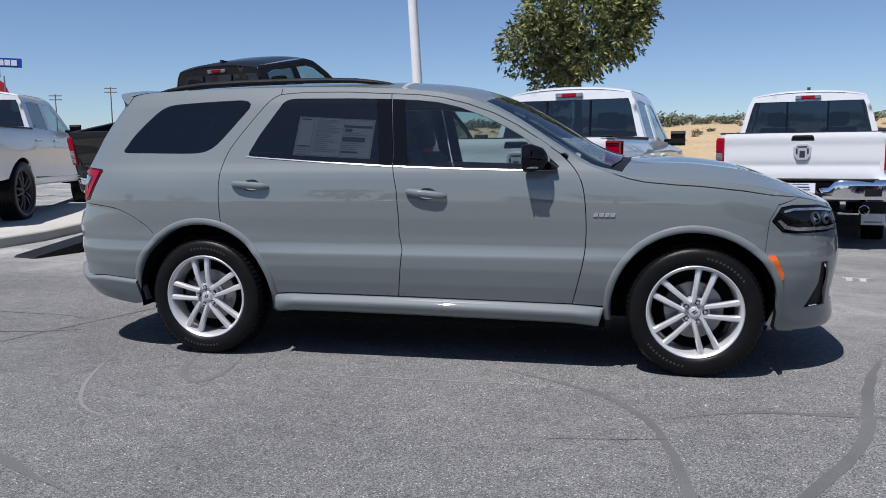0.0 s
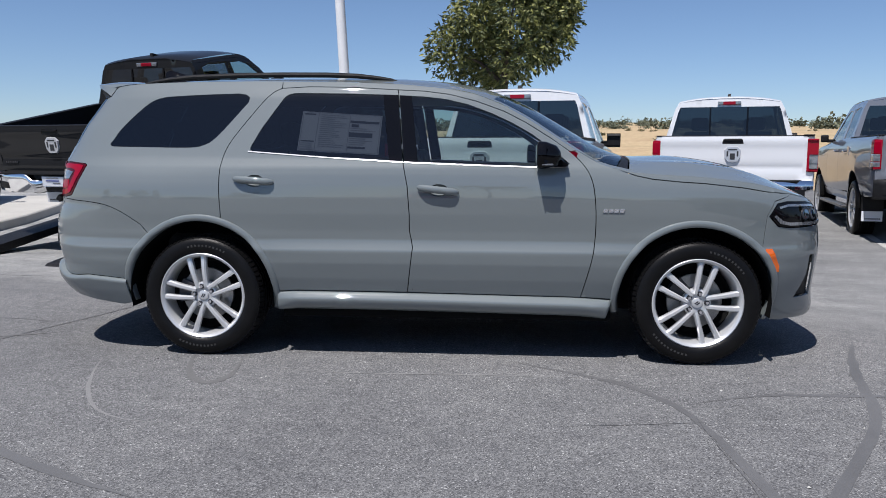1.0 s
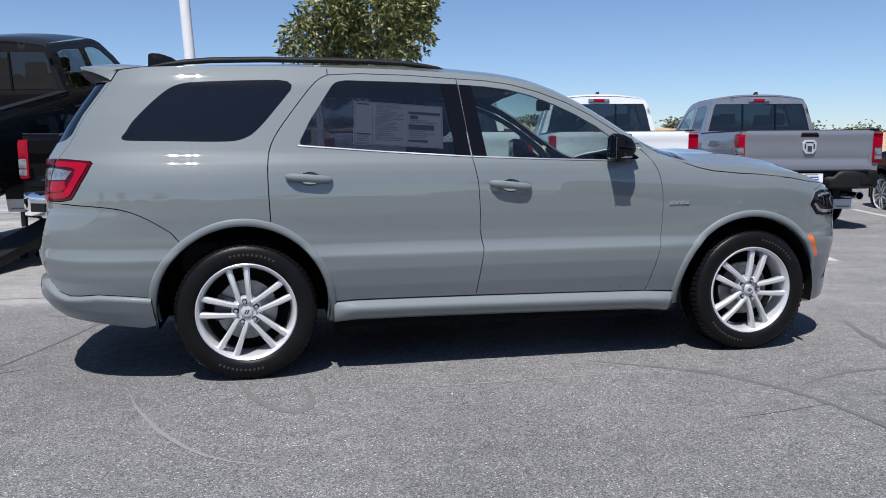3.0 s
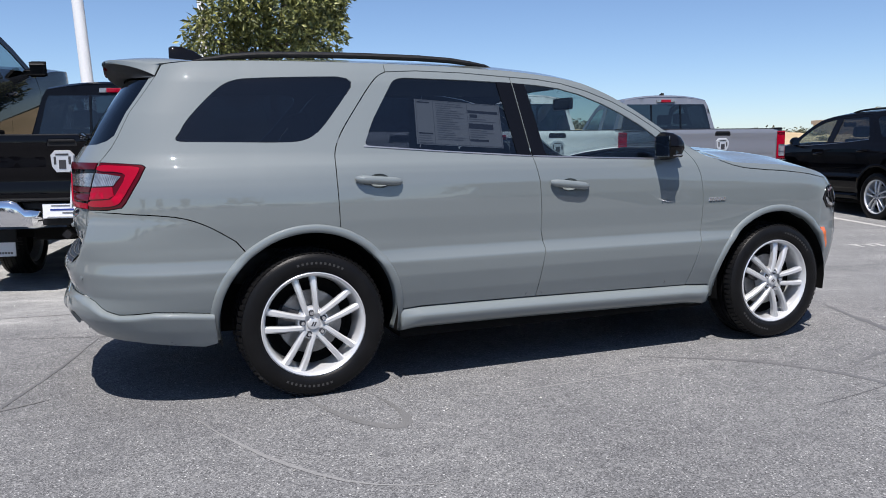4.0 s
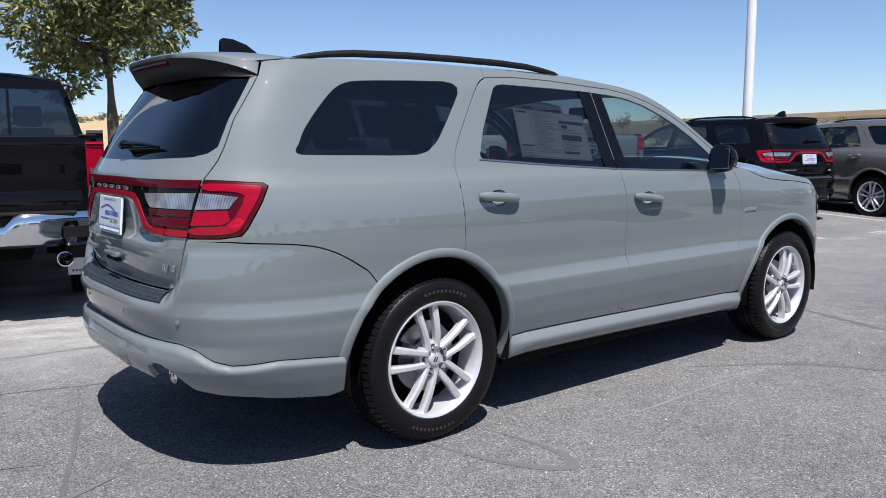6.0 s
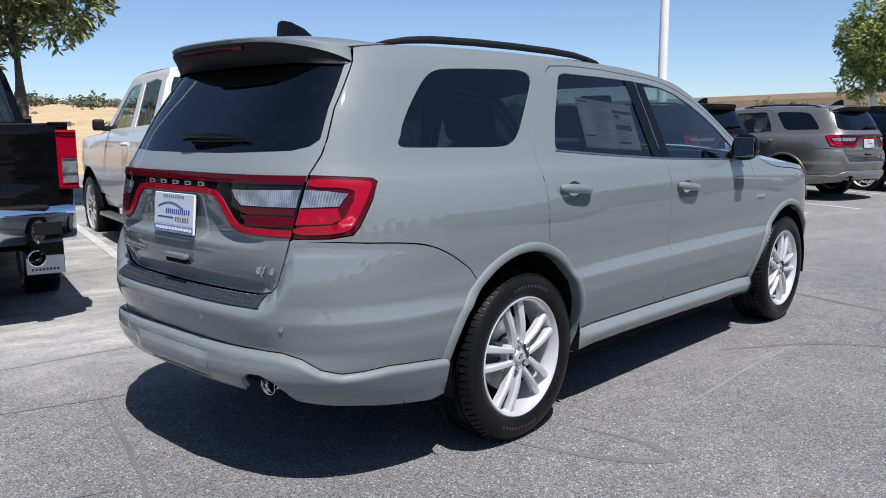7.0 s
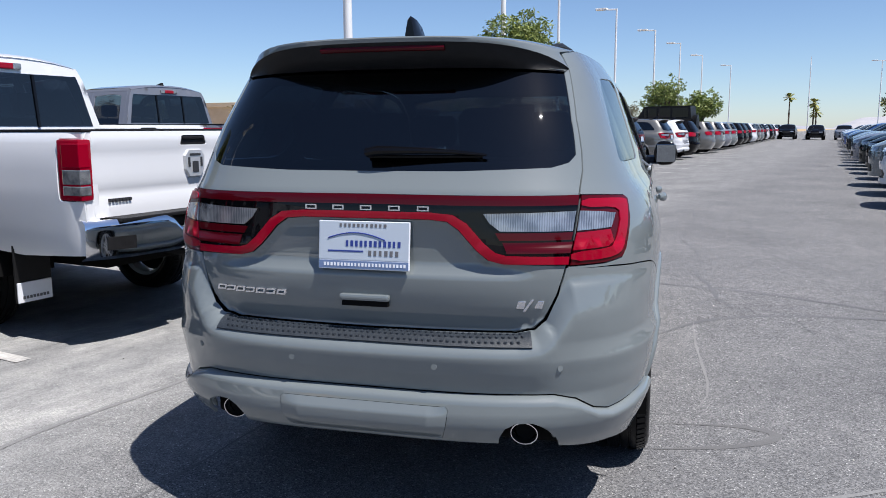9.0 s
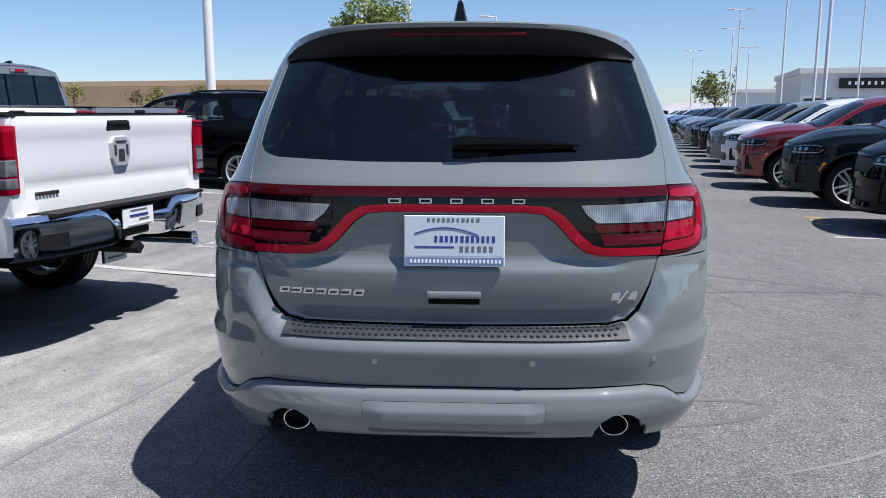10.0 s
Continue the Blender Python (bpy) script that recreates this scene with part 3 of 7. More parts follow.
    lathe(bm, [(0.0, 0.03), (0.20, 0.03), (0.228, 0.0)], 32)
    part("brake_shield", bm, DARK, root)
    return root


def oval(x, z, a, b, k=28):
    return [(x + a * math.cos(i * math.tau / k), z + b * math.sin(i * math.tau / k)) for i in range(k)]


def make_suv(h=0.04):
    """Builds the vehicle at the origin, nose towards +x, and returns its Empty."""
    car = thing("suv", "grey three-row sport utility vehicle with silver alloy wheels", "car")
    G = 0.0028

    def pair(name, outline, mat, holes=(), lab="", parent=car, **kw):
        made = sheet(wrap, outline, holes, **{"h": h, **kw})
        a = put(name, made[0], made[1], mat, parent, lab, normals=made[2])
        made = mirrored(made)
        b = put(name, made[0], made[1], mat, parent, lab, normals=made[2])
        return a, b

    def whole(name, outline, mat, holes=(), lab="", parent=car, **kw):
        gap = kw.pop("gap", 0.0)
        outline = inset(list(outline), gap) if gap else list(outline)
        outline = [(UT if u < UT + 0.012 else UN if u > UN - 0.012 else u, v) for u, v in outline]
        made = sheet(kw.pop("fn", wrap), outline, holes, **{"h": h, **kw})
        made = both(made, mirrored(made))
        return put(name, made[0], made[1], mat, parent, lab, normals=made[2])

    def on_top(name, outline, mat, holes=(), lab="", parent=car, **kw):
        made = sheet(cap, outline, holes, **{"h": h, **kw})
        return put(name, made[0], made[1], mat, parent, lab, normals=made[2])

    g = dict(gap=G, hgap=G)
    # rear door
    a1 = arch_angle(ARCH_R, *C_SEAM[0])
    a0 = arch_angle(ARCH_R, -1.045, 0.413)
    rear_door = C_SEAM + DOOR_TOP_R + B_SEAM + [(-0.61, 0.420), (-0.94, 0.421)] + arc(ARCH_R, a0, a1, 12)
    cup_r, cup_f = oval(-1.170, 1.103, 0.056, 0.034), oval(-0.037, 1.051, 0.056, 0.034)
    rd = pair("rear_door", rear_door, PAINT_GREY, [WIN_R, cup_r], **{**g, "h": 0.016})
    # front door
    front_door = A_SEAM + DOOR_TOP_F + B_SEAM
    fd = pair("front_door", front_door, PAINT_GREY, [WIN_F, cup_f], **{**g, "h": 0.016})
    # front wing
    top_f = [(x, top_of(x) - 0.001) for x in (0.80, 0.90, 1.0, 1.14, 1.23, 1.4, 1.525)] + [(u, top_of(u) - 0.001) for u in (1.62, 1.75, 1.88, 1.98, 2.06)]
    f0 = arch_angle(ARCH_F, 1.86, 0.72)
    f1 = arch_angle(ARCH_F, 1.008, 0.392)
    top_f = [(u, z - 0.034 * min(1.0, max(0.0, (u - 1.0) / 0.30)) ** 0.8 * min(1.0, max(0.0, (2.12 - u) / 0.25))) for u, z in top_f]
    shut = [(u, z) for u, z in top_f if u > 0.99]
    pair("bonnet_edge", [(u, z + 0.0035) for u, z in shut] + [(u, top_of(u) - 0.001) for u, z in shut[::-1] if u > 1.01], PAINT_GREY, h=0.03, rim=0.01)
    wing = A_SEAM[:-1] + [(0.790, 1.262)] + top_f + [S(1.950, 0.995), S(1.903, 0.905), S(1.893, 0.80)] + arc(ARCH_F, f0, f1, 16)
    pair("front_wing", wing, PAINT_GREY, **{**g, "h": 0.020})
    # windscreen pillar and roof edge, between the doors and the roof
    edge_low = [(0.749, 1.285)] + DOOR_TOP_F + [(-0.308, 1.665)] + DOOR_TOP_R[::-1] + [(-1.05, 1.678)]
    us = [-1.05, -0.9, -0.7, -0.5, -0.3, -0.15, 0.0, 0.163, 0.33, 0.489, 0.6, 0.7, 0.79]
    pair("roof_side", edge_low + [(u, top_of(u) - 0.001) for u in us], PAINT_GREY, **g)
    # rear quarter with its window and lamp openings
    lamp_out = [R(0.697, 1.216)] + [S(x, z) for x, z in ((-2.42, 1.212), (-2.305, 1.203), (-2.292, 1.192), (-2.325, 1.13), (-2.385, 1.03), (-2.405, 1.004), (-2.47, 0.992))] + [R(0.669, 0.990)]
    cut = [R(y, z) for y, z in GATE[5:]]
    u_top = R(0.622, 1.638)[0]
    us = list(np.linspace(u_top + 0.012, -1.05, 16))
    quarter = C_SEAM + [(u, top_of(u) - 0.001) for u in us[::-1]] + cut[::-1][:-1] + [R(0.664, 0.978)] + [S(x, z) for x, z in BUMP_SEAM]
    q0, q1 = arch_angle(ARCH_R, *C_SEAM[0]), arch_angle(ARCH_R, -1.896, 0.822)
    quarter += arc(ARCH_R, q1, q0, 10)[0:-1]
    pair("rear_quarter", quarter, PAINT_GREY, [WIN_Q, lamp_out], **{**g, "h": 0.020})
    # bumper cover
    low = [S(-2.018, 0.480), S(-2.15, 0.492), S(-2.288, 0.500)] + [R(y, z) for y, z in ((0.84, 0.490), (0.80, 0.487), (0.755, 0.505), (0.70, 0.545), (0.63, 0.565), (0.5, 0.568), (0.0, 0.570))]
    b0 = arch_angle(ARCH_R, -2.022, 0.480)
    if b0 < 0:
        b0 += 360
    bumper = [S(x, z) for x, z in BUMP_SEAM[::-1]] + [R(y, z) for y, z in GATE[:6]][::-1]
    bumper = arc(ARCH_R, b0, q1, 10) + bumper + low[::-1][:-1]
    whole("rear_bumper", bumper, PAINT_GREY, h=0.015, **g)
    # lower apron with the tailpipe cut-outs
    apron = [(u, z - 0.030) for u, z in low] + [R(0.0, 0.402), R(0.45, 0.398), R(0.455, 0.425), R(0.475, 0.462), R(0.51, 0.482), R(0.56, 0.482), R(0.60, 0.462), R(0.625, 0.42), R(0.63, 0.372), R(0.70, 0.355), R(0.78, 0.345)]
    apron += [S(-2.30, 0.338), S(-2.16, 0.322), S(-2.06, 0.310), (-2.005, 0.325)]

    def outwards(u, z, d):
        t = wrap(u + 2e-3, z) - wrap(u - 2e-3, z)
        out = np.array((-abs(t[1]), -abs(t[0]), 0.0))
        return wrap(u, z) + out / max(np.linalg.norm(out), 1e-9) * d

    def apron_skin(u, z):
        return outwards(u, z, 0.033)
    ledge_v, ledge_f = [], []
    steps = ((0.002, -0.002), (0.003, 0.010), (0.008, 0.021), (0.015, 0.029), (0.022, 0.0325), (0.030, 0.033))
    k = len(dense(low, 0.012)) - max(1, int(math.ceil(math.hypot(low[0][0] - low[-1][0], low[0][1] - low[-1][1]) / 0.012)))
    seam = dense(low, 0.012)[:k + 1]
    for u, z in seam:
        ledge_v += [outwards(max(u, UT), z - dz, d) for dz, d in steps]
    w_ = len(steps)
    for i in range(len(seam) - 1):
        for j in range(w_ - 1):
            ledge_f.append((i * w_ + j, i * w_ + j + 1, (i + 1) * w_ + j + 1, (i + 1) * w_ + j))
    ledge_n = len(ledge_v)
    ledge_v += [np.array((v[0], -v[1], v[2])) for v in ledge_v]
    ledge_f += [tuple(ledge_n + i for i in q[::-1]) for q in ledge_f]
    put("apron_ledge", ledge_v, ledge_f, PAINT_GREY, car, "grey moulded ledge along the bumper")
    cover = [(UT, 0.414), R(0.272, 0.414), R(0.296, 0.520), R(0.288, 0.530), (UT, 0.531)]
    whole("rear_apron", apron, PAINT_GREY, [[(UT - 0.02, v) if abs(u - UT) < 1e-6 else (u, v) for u, v in cover]], fn=apron_skin, gap=0.0, hgap=0.0008, h=0.016)

    def cover_skin(u, z):
        k = min(1.0, max(0.0, (z - 0.414) / 0.02)) * min(1.0, max(0.0, (0.531 - z) / 0.035)) * min(1.0, (cover[2][0] - u) / 0.06 if u < cover[2][0] else 0.0)
        return apron_skin(u, z) + np.array((-0.014 * k, 0, 0))
    whole("tow_cover", cover, PAINT_GREY, lab="grey tow hook cover panel", fn=cover_skin, gap=0.0004, h=0.013, rim=0.012)
    # tailgate
    gate = [R(y, z) for y, z in GATE] + [R(0.0, 1.672)]
    gl = [R(y, z) for y, z in GLASS_T]
    gl[0], gl[-1] = (UT, 1.293), (UT, 1.664)
    gate[0], gate[-1] = (UT, 0.762), (UT, 1.672)
    lamp_gate = [(UT, 1.138)] + [R(y, z) for y, z in LAMP_IN[1:]] + [R(0.688, 1.216), (UT, 1.219)]

    def hole_past(poly):
        """An opening that runs across the middle of the tail."""
        return [(UT - 0.02, v) if abs(u - UT) < 1e-6 else (u, v) for u, v in poly]

    whole("tailgate", gate, PAINT_GREY, [hole_past(gl), hole_past(lamp_gate)], gap=0.0035, hgap=0.001, h=0.02)
    whole("rear_window", gl, GLASS_CAB, lab="dark tinted rear window", rim=0.004, lift=-0.002)
    # lamps: a black housing with red and clear lenses laid into it
    gate_lamp = whole("light_bar", lamp_gate, GLOSS_BLACK, lab="gloss black full-width light bar", lift=0.003, gap=0.001)

    def lens(name, pts, mat, parent, lab="", lift=0.007, side=False, hh=0.03):
        poly = [R(y, z) for y, z in pts] if not side else pts
        if side or min(y for y, z in pts) > 0.001:
            return pair(name, poly, mat, lab=lab, parent=parent, lift=lift, rim=0.006, h=hh)
        poly = [(UT, z) if abs(y) < 1e-6 else R(y, z) for y, z in pts]
        return whole(name, poly, mat, lab=lab, parent=parent, lift=lift, rim=0.006, h=hh)

    lens("upper_red_strip", [(0.0, 1.187), (0.687, 1.184), (0.688, 1.214), (0.0, 1.217)], LENS_DEEP, gate_lamp, "dark red upper strip")
    lens("lower_red_strip", [(0.0, 1.140), (0.22, 1.140), (0.282, 1.134), (0.320, 1.108), (0.380, 1.042), (0.417, 1.012), (0.464, 1.000), (0.664, 0.995), (0.667, 1.020), (0.473, 1.025), (0.440, 1.034), (0.405, 1.062), (0.345, 1.128), (0.30, 1.155), (0.22, 1.162), (0.0, 1.162)], LENS_RED, gate_lamp, "bright red lower strip")
    lens("reversing_lamp", [(0.398, 1.160), (0.418, 1.130), (0.452, 1.104), (0.674, 1.102), (0.682, 1.166)], LENS_CLEAR, gate_lamp, "clear reversing lamp")
    for z0, z1, y0 in ((1.074, 1.098, 0.452), (1.032, 1.068, 0.475)):
        lens("red_lens_bar", [(y0, z0), (0.670, z0), (0.676, z1), (y0 - 0.015, z1)], LENS_DEEP, gate_lamp)
    side_lamps = pair("tail_lamp", lamp_out, LENS_DEEP, lab="red corner tail lamp with a clear insert", lift=0.003, gap=0.002)
    rim_red = soft([R(0.698, 1.203), S(-2.42, 1.200), S(-2.325, 1.193), S(-2.314, 1.184), S(-2.345, 1.13), S(-2.400, 1.040), S(-2.418, 1.018), S(-2.47, 1.006), R(0.671, 1.005), R(0.672, 1.034), S(-2.455, 1.040), S(-2.432, 1.052), S(-2.372, 1.150), S(-2.40, 1.172), R(0.697, 1.176)], 1)
    for lamp, flip in zip(side_lamps, (False, True)):
        for name, poly, mat in (
            ("red_rim_lens", rim_red, LENS_RED),
            ("clear_lens", [R(0.694, 1.166), S(-2.455, 1.160), S(-2.40, 1.150), S(-2.435, 1.106), R(0.688, 1.102)], LENS_CLEAR),
            ("inner_red_lens", [R(0.687, 1.096), S(-2.44, 1.100), S(-2.435, 1.060), S(-2.46, 1.046), R(0.677, 1.040)], LENS_RED),
        ):
            made = sheet(wrap, poly, h=0.03, lift=0.007, rim=0.006)
            made = mirrored(made) if flip else made
            put(name, made[0], made[1], mat, lamp, normals=made[2])
    # side glass
    for door, poly, name, mat in ((rd, WIN_R, "rear_door_window", GLASS_DARK), (fd, WIN_F, "front_door_window", GLASS_CLEAR)):
        made = sheet(wrap, poly, h=h, lift=-0.006, rim=0.003)
        put(name, made[0], made[1], mat, door[0], normals=made[2])
        made = mirrored(made)
        put(name, made[0], made[1], mat, door[1], normals=made[2])
    pair("quarter_window", WIN_Q, GLASS_CAB, lab="dark tinted quarter window", lift=-0.004, rim=0.003)
    # black pillar trims and bright waist strips
    for door, poly in ((rd, [(-0.400, 1.634), (-0.306, 1.632), (-0.262, 1.222), (-0.345, 1.228)]), (fd, [(-0.296, 1.630), (-0.222, 1.626), (-0.168, 1.221), (-0.252, 1.221)])):
        made = sheet(wrap, poly, h=h, lift=0.001, rim=0.006)
        put("pillar_trim", made[0], made[1], GLOSS_BLACK, door[0], normals=made[2])
        made = mirrored(made)
        put("pillar_trim", made[0], made[1], GLOSS_BLACK, door[1], normals=made[2])
    def strip(poly_line, w):
        up = [(x, z + w) for x, z in poly_line]
        return list(poly_line) + up[::-1]
    for door, line in ((rd, [(-1.228, 1.278), (-0.75, 1.243), (-0.262, 1.213)]), (fd, [(-0.252, 1.213), (0.2, 1.196), (0.57, 1.186), (0.735, 1.190)])):
        made = sheet(wrap, strip(line, 0.0065), h=0.06, lift=0.004, rim=0.008)
        put("waist_strip", made[0], made[1], SATIN, door[0], "bright chrome waist strip", normals=made[2])
        made = mirrored(made)
        put("waist_strip", made[0], made[1], SATIN, door[1], "bright chrome waist strip", normals=made[2])
    # roof, windscreen, bonnet
    rs, ws0, ws1 = 0.28, 0.30, 1.06
    on_top("roof", [(UT + 0.02, -1), (rs, -1), (rs + 0.06, -0.5), (rs + 0.08, 0), (rs + 0.06, 0.5), (rs, 1), (UT + 0.02, 1)], PAINT_GREY, h=0.06)
    shield = [(rs + 0.006, -0.93), (0.67, -0.955), (0.93, -0.95), (1.03, -0.93), (1.10, -0.6), (1.13, 0), (1.10, 0.6), (1.03, 0.93), (0.93, 0.95), (0.67, 0.955), (rs + 0.006, 0.93), (rs + 0.066, 0.5), (rs + 0.086, 0), (rs + 0.066, -0.5)]
    on_top("windscreen", shield, GLASS_SHIELD, lab="raked clear windscreen", h=0.07, rim=0.004)
    for s in (-1, 1):
        on_top("screen_pillar", [(rs, s), (0.90, s), (0.93, s * 0.95), (0.67, s * 0.955), (rs, s * 0.93)], PAINT_GREY, h=0.05)
    for s in (-1, 1):
        on_top("wing_top", [(0.90, s), (1.163, s), (1.165, s * 0.997), (1.100, s * 0.952), (1.034, s * 0.942), (0.934, s * 0.957)], PAINT_GREY, h=0.03)
    on_top("cowl", [(1.096, -0.93), (1.146, -0.6), (1.176, 0), (1.146, 0.6), (1.096, 0.93), (1.036, 0.928), (1.105, 0.6), (1.135, 0), (1.105, -0.6), (1.036, -0.928)], PLASTIC, lab="black plastic cowl under the windscreen", h=0.06, lift=-0.010)
    hood = [(1.165, -0.995), (UN - 0.12, -0.995), (UN - 0.12, 0.995), (1.165, 0.995), (1.100, 0.945), (1.150, 0.6), (1.180, 0), (1.150, -0.6), (1.100, -0.945)]
    on_top("bonnet", hood, PAINT_GREY, lab="grey bonnet with a raised centre", h=0.05, gap=0.003)
    on_top("nose_cap", [(UN - 0.115, -1), (UN, -1), (UN, 1), (UN - 0.115, 1)], PAINT_GREY, h=0.06, rim=0.0)
    # front lamp, bumper and grille
    lamp = [S(1.916, 0.905), S(1.965, 0.980), S(2.03, 0.992), N_(0.72, 0.985), N_(0.60, 0.965), N_(0.50, 0.93), N_(0.52, 0.845), N_(0.66, 0.835), S(2.06, 0.835), S(1.975, 0.845)]
    pair("headlamp", lamp, GLOSS_BLACK, lab="black-backed projector headlamp", lift=0.004, gap=0.003)
    grille = [N_(0.0, 0.93), N_(0.47, 0.93), N_(0.50, 0.84), N_(0.46, 0.745), N_(0.0, 0.735)]
    grille[0], grille[-1] = (UN, 0.93), (UN, 0.735)
    top_n = [(u, top_of(u) - 0.001) for u in (2.06, 2.2, 2.4, 2.6, 2.8, UN)]
    nose = [S(1.950, 0.995), (2.06, top_f[-1][1])] + top_n[1:] + [(UN, 0.26), N_(0.4, 0.255), N_(0.75, 0.262), S(2.08, 0.255), S(1.99, 0.262), S(1.965, 0.30)]
    n0 = arch_angle(ARCH_F, 1.975, 0.33)
    nose += arc(ARCH_F, n0, f0, 10) + [S(1.893, 0.80), S(1.903, 0.905)]
    low_grille = [(UN, 0.56), N_(0.50, 0.56), N_(0.56, 0.47), N_(0.50, 0.385), (UN, 0.38)]
    fog = [N_(0.66, 0.56), N_(0.70, 0.66), N_(0.755, 0.66), N_(0.74, 0.54), N_(0.77, 0.40), N_(0.62, 0.40)]
    nb = whole("front_bumper", nose, PAINT_GREY, [hole_nose(lamp), hole_nose(grille), hole_nose(low_grille), fog], gap=0.002, hgap=0.002)
    whole("grille", grille, PLASTIC, lab="black mesh grille", lift=-0.03, rim=0.0)
    whole("lower_grille", low_grille, PLASTIC, lab="black lower air intake", lift=-0.04, rim=0.0)
    pair("fog_surround", fog, PLASTIC, lab="black fog lamp surround", lift=-0.02, rim=0.0)
    pair("side_marker", [S(1.903, 0.715), S(1.94, 0.715), S(1.992, 0.61), S(1.992, 0.575), S(1.962, 0.572), S(1.905, 0.68)], LENS_AMBER, lab="orange side marker lamp", lift=0.006, rim=0.008, h=0.03)
    # wheel-arch lips and wells
    for c, lo0, lo1 in ((ARCH_R, -12, 188), (ARCH_F, -18, 190)):
        k = 72
        section = ((0.004, -0.008), (0.002, 0.001), (-0.002, 0.007), (-0.009, 0.0115), (-0.022, 0.0130), (-0.033, 0.0120), (-0.039, 0.0070), (-0.041, 0.0), (-0.042, -0.045))
        lip_v, lip_f, w_ = [], [], len(section)
        for i in range(k + 1):
            ang = radians(lo0 + (lo1 - lo0) * i / k)
            for dr, d in section:
                rr = c[2] + dr
                p = wrap(c[0] + rr * math.cos(ang), max(c[1] + rr * math.sin(ang), 0.27))
                lip_v.append(p + np.array((0, -d, 0)))
        for i in range(k):
            lip_f += [(i * w_ + j, i * w_ + j + 1, (i + 1) * w_ + j + 1, (i + 1) * w_ + j) for j in range(w_ - 1)]
        lip_f += [tuple(range(w_))[::-1], tuple(k * w_ + j for j in range(w_))]
        put("arch_lip", lip_v, lip_f, PAINT_GREY, car)
        put("arch_lip", [np.array((v[0], -v[1], v[2])) for v in lip_v], [q[::-1] for q in lip_f], PAINT_GREY, car)
        for s in (-1, 1):
            bm = bmesh.new()
            rr = c[2] - 0.035
            ys = (s * 0.93, s * 0.90, s * 0.55)
            rings = []
            for y in ys:
                rings.append([bm.verts.new((c[0] + rr * math.cos(radians(a)), y, c[1] + rr * math.sin(radians(a)))) for a in range(-12, 193, 12)])
            for p, q in zip(rings, rings[1:]):
                for i in range(len(p) - 1):
                    bm.faces.new((p[i], p[i + 1], q[i + 1], q[i]))
            bm.faces.new(rings[-1])
            part("wheel_well", bm, DARK, car, "dark wheel well liner", smooth=True)
    # rounded sill with a bright ledge that narrows towards its ends
    section = ((-0.030, 0.004), (-0.004, -0.001), (0.004, -0.006), (0.018, -0.018), (0.030, -0.031), (0.0355, -0.040), (0.0360, -0.050), (0.032, -0.066), (0.022, -0.086), (0.007, -0.104), (-0.014, -0.118), (-0.040, -0.126), (-0.09, -0.130))
    sill_v, sill_f, w_ = [], [], len(section)
    us = np.concatenate([np.linspace(-1.052, -0.90, 12), np.linspace(-0.86, 0.74, 21), np.linspace(0.78, 1.012, 12)])
    for u in us:
        top = np.interp(u, (-1.052, -0.94, -0.61, -0.234, 0.828, 1.012), (0.408, 0.417, 0.416, 0.413, 0.398, 0.384))
        base = wrap(u, 0.415)
        slim = min(1.0, 0.30 + 0.70 * max(0.0, (u + 1.052) / 0.12)) * min(1.0, 0.45 + 0.55 * max(0.0, (1.012 - u) / 0.10))
        fore = max(0.0, (u - 0.74) / 0.27) ** 2
        for d, dz in section:
            x = base[0] + 0.035 * fore * dz / 0.13
            sill_v.append(np.array((x, base[1] - (d * slim if d > 0 else d), top + dz * (1.0 if dz > -0.05 else 0.96))))
    for i in range(len(us) - 1):
        sill_f += [(i * w_ + j, i * w_ + j + 1, (i + 1) * w_ + j + 1, (i + 1) * w_ + j) for j in range(w_ - 1)]
    last = (len(us) - 1) * w_
    sill_f += [tuple(range(w_))[::-1], tuple(last + j for j in range(w_))]
    put("sill", sill_v, sill_f, PAINT_GREY, car, "grey rounded sill moulding")
    put("sill", [np.array((v[0], -v[1], v[2])) for v in sill_v], [q[::-1] for q in sill_f], PAINT_GREY, car, "grey rounded sill moulding")

    def on_door(name, poly, mat, doors, lab="", fn=wrap, **kw):
        made = sheet(fn, poly, **{"h": h, **kw})
        put(name, made[0], made[1], mat, doors[0], lab, normals=made[2])
        made = mirrored(made)
        put(name, made[0], made[1], mat, doors[1], lab, normals=made[2])

    # door handles over their hollows
    for doors, x, z, tilt in ((rd, -1.175, 1.100, -0.010), (fd, -0.042, 1.048, -0.014)):
        def hollow(u, v, x=x, z=z):
            p = wrap(u, v)
            d = 1 - ((u - x - 0.005) / 0.056) ** 2 - ((v - z - 0.003) / 0.034) ** 2
            return p + np.array((0, 0.030 * max(d, 0.0) ** 0.6, 0))
        on_door("handle_hollow", oval(x + 0.005, z + 0.003, 0.056, 0.034), PAINT_GREY, doors, fn=hollow, h=0.012, rim=0.0)
        for side, door in ((-1, doors[0]), (1, doors[1])):
            bm = bmesh.new()
            y0 = half_width(x, z)
            pts = [(x + t * 0.122, side * (y0 + (0.027 - 0.021 * abs(t) ** 5)), z + 0.006 + tilt * t) for t in (-1, -0.9, -0.7, -0.35, 0, 0.35, 0.7, 0.9, 1)]
            tube(bm, pts, [0.008, 0.013, 0.0155, 0.016, 0.016, 0.016, 0.0155, 0.013, 0.008], 12, 1.35)
            part("door_handle", bm, PAINT_GREY, door, "body-coloured pull handle", smooth=True)
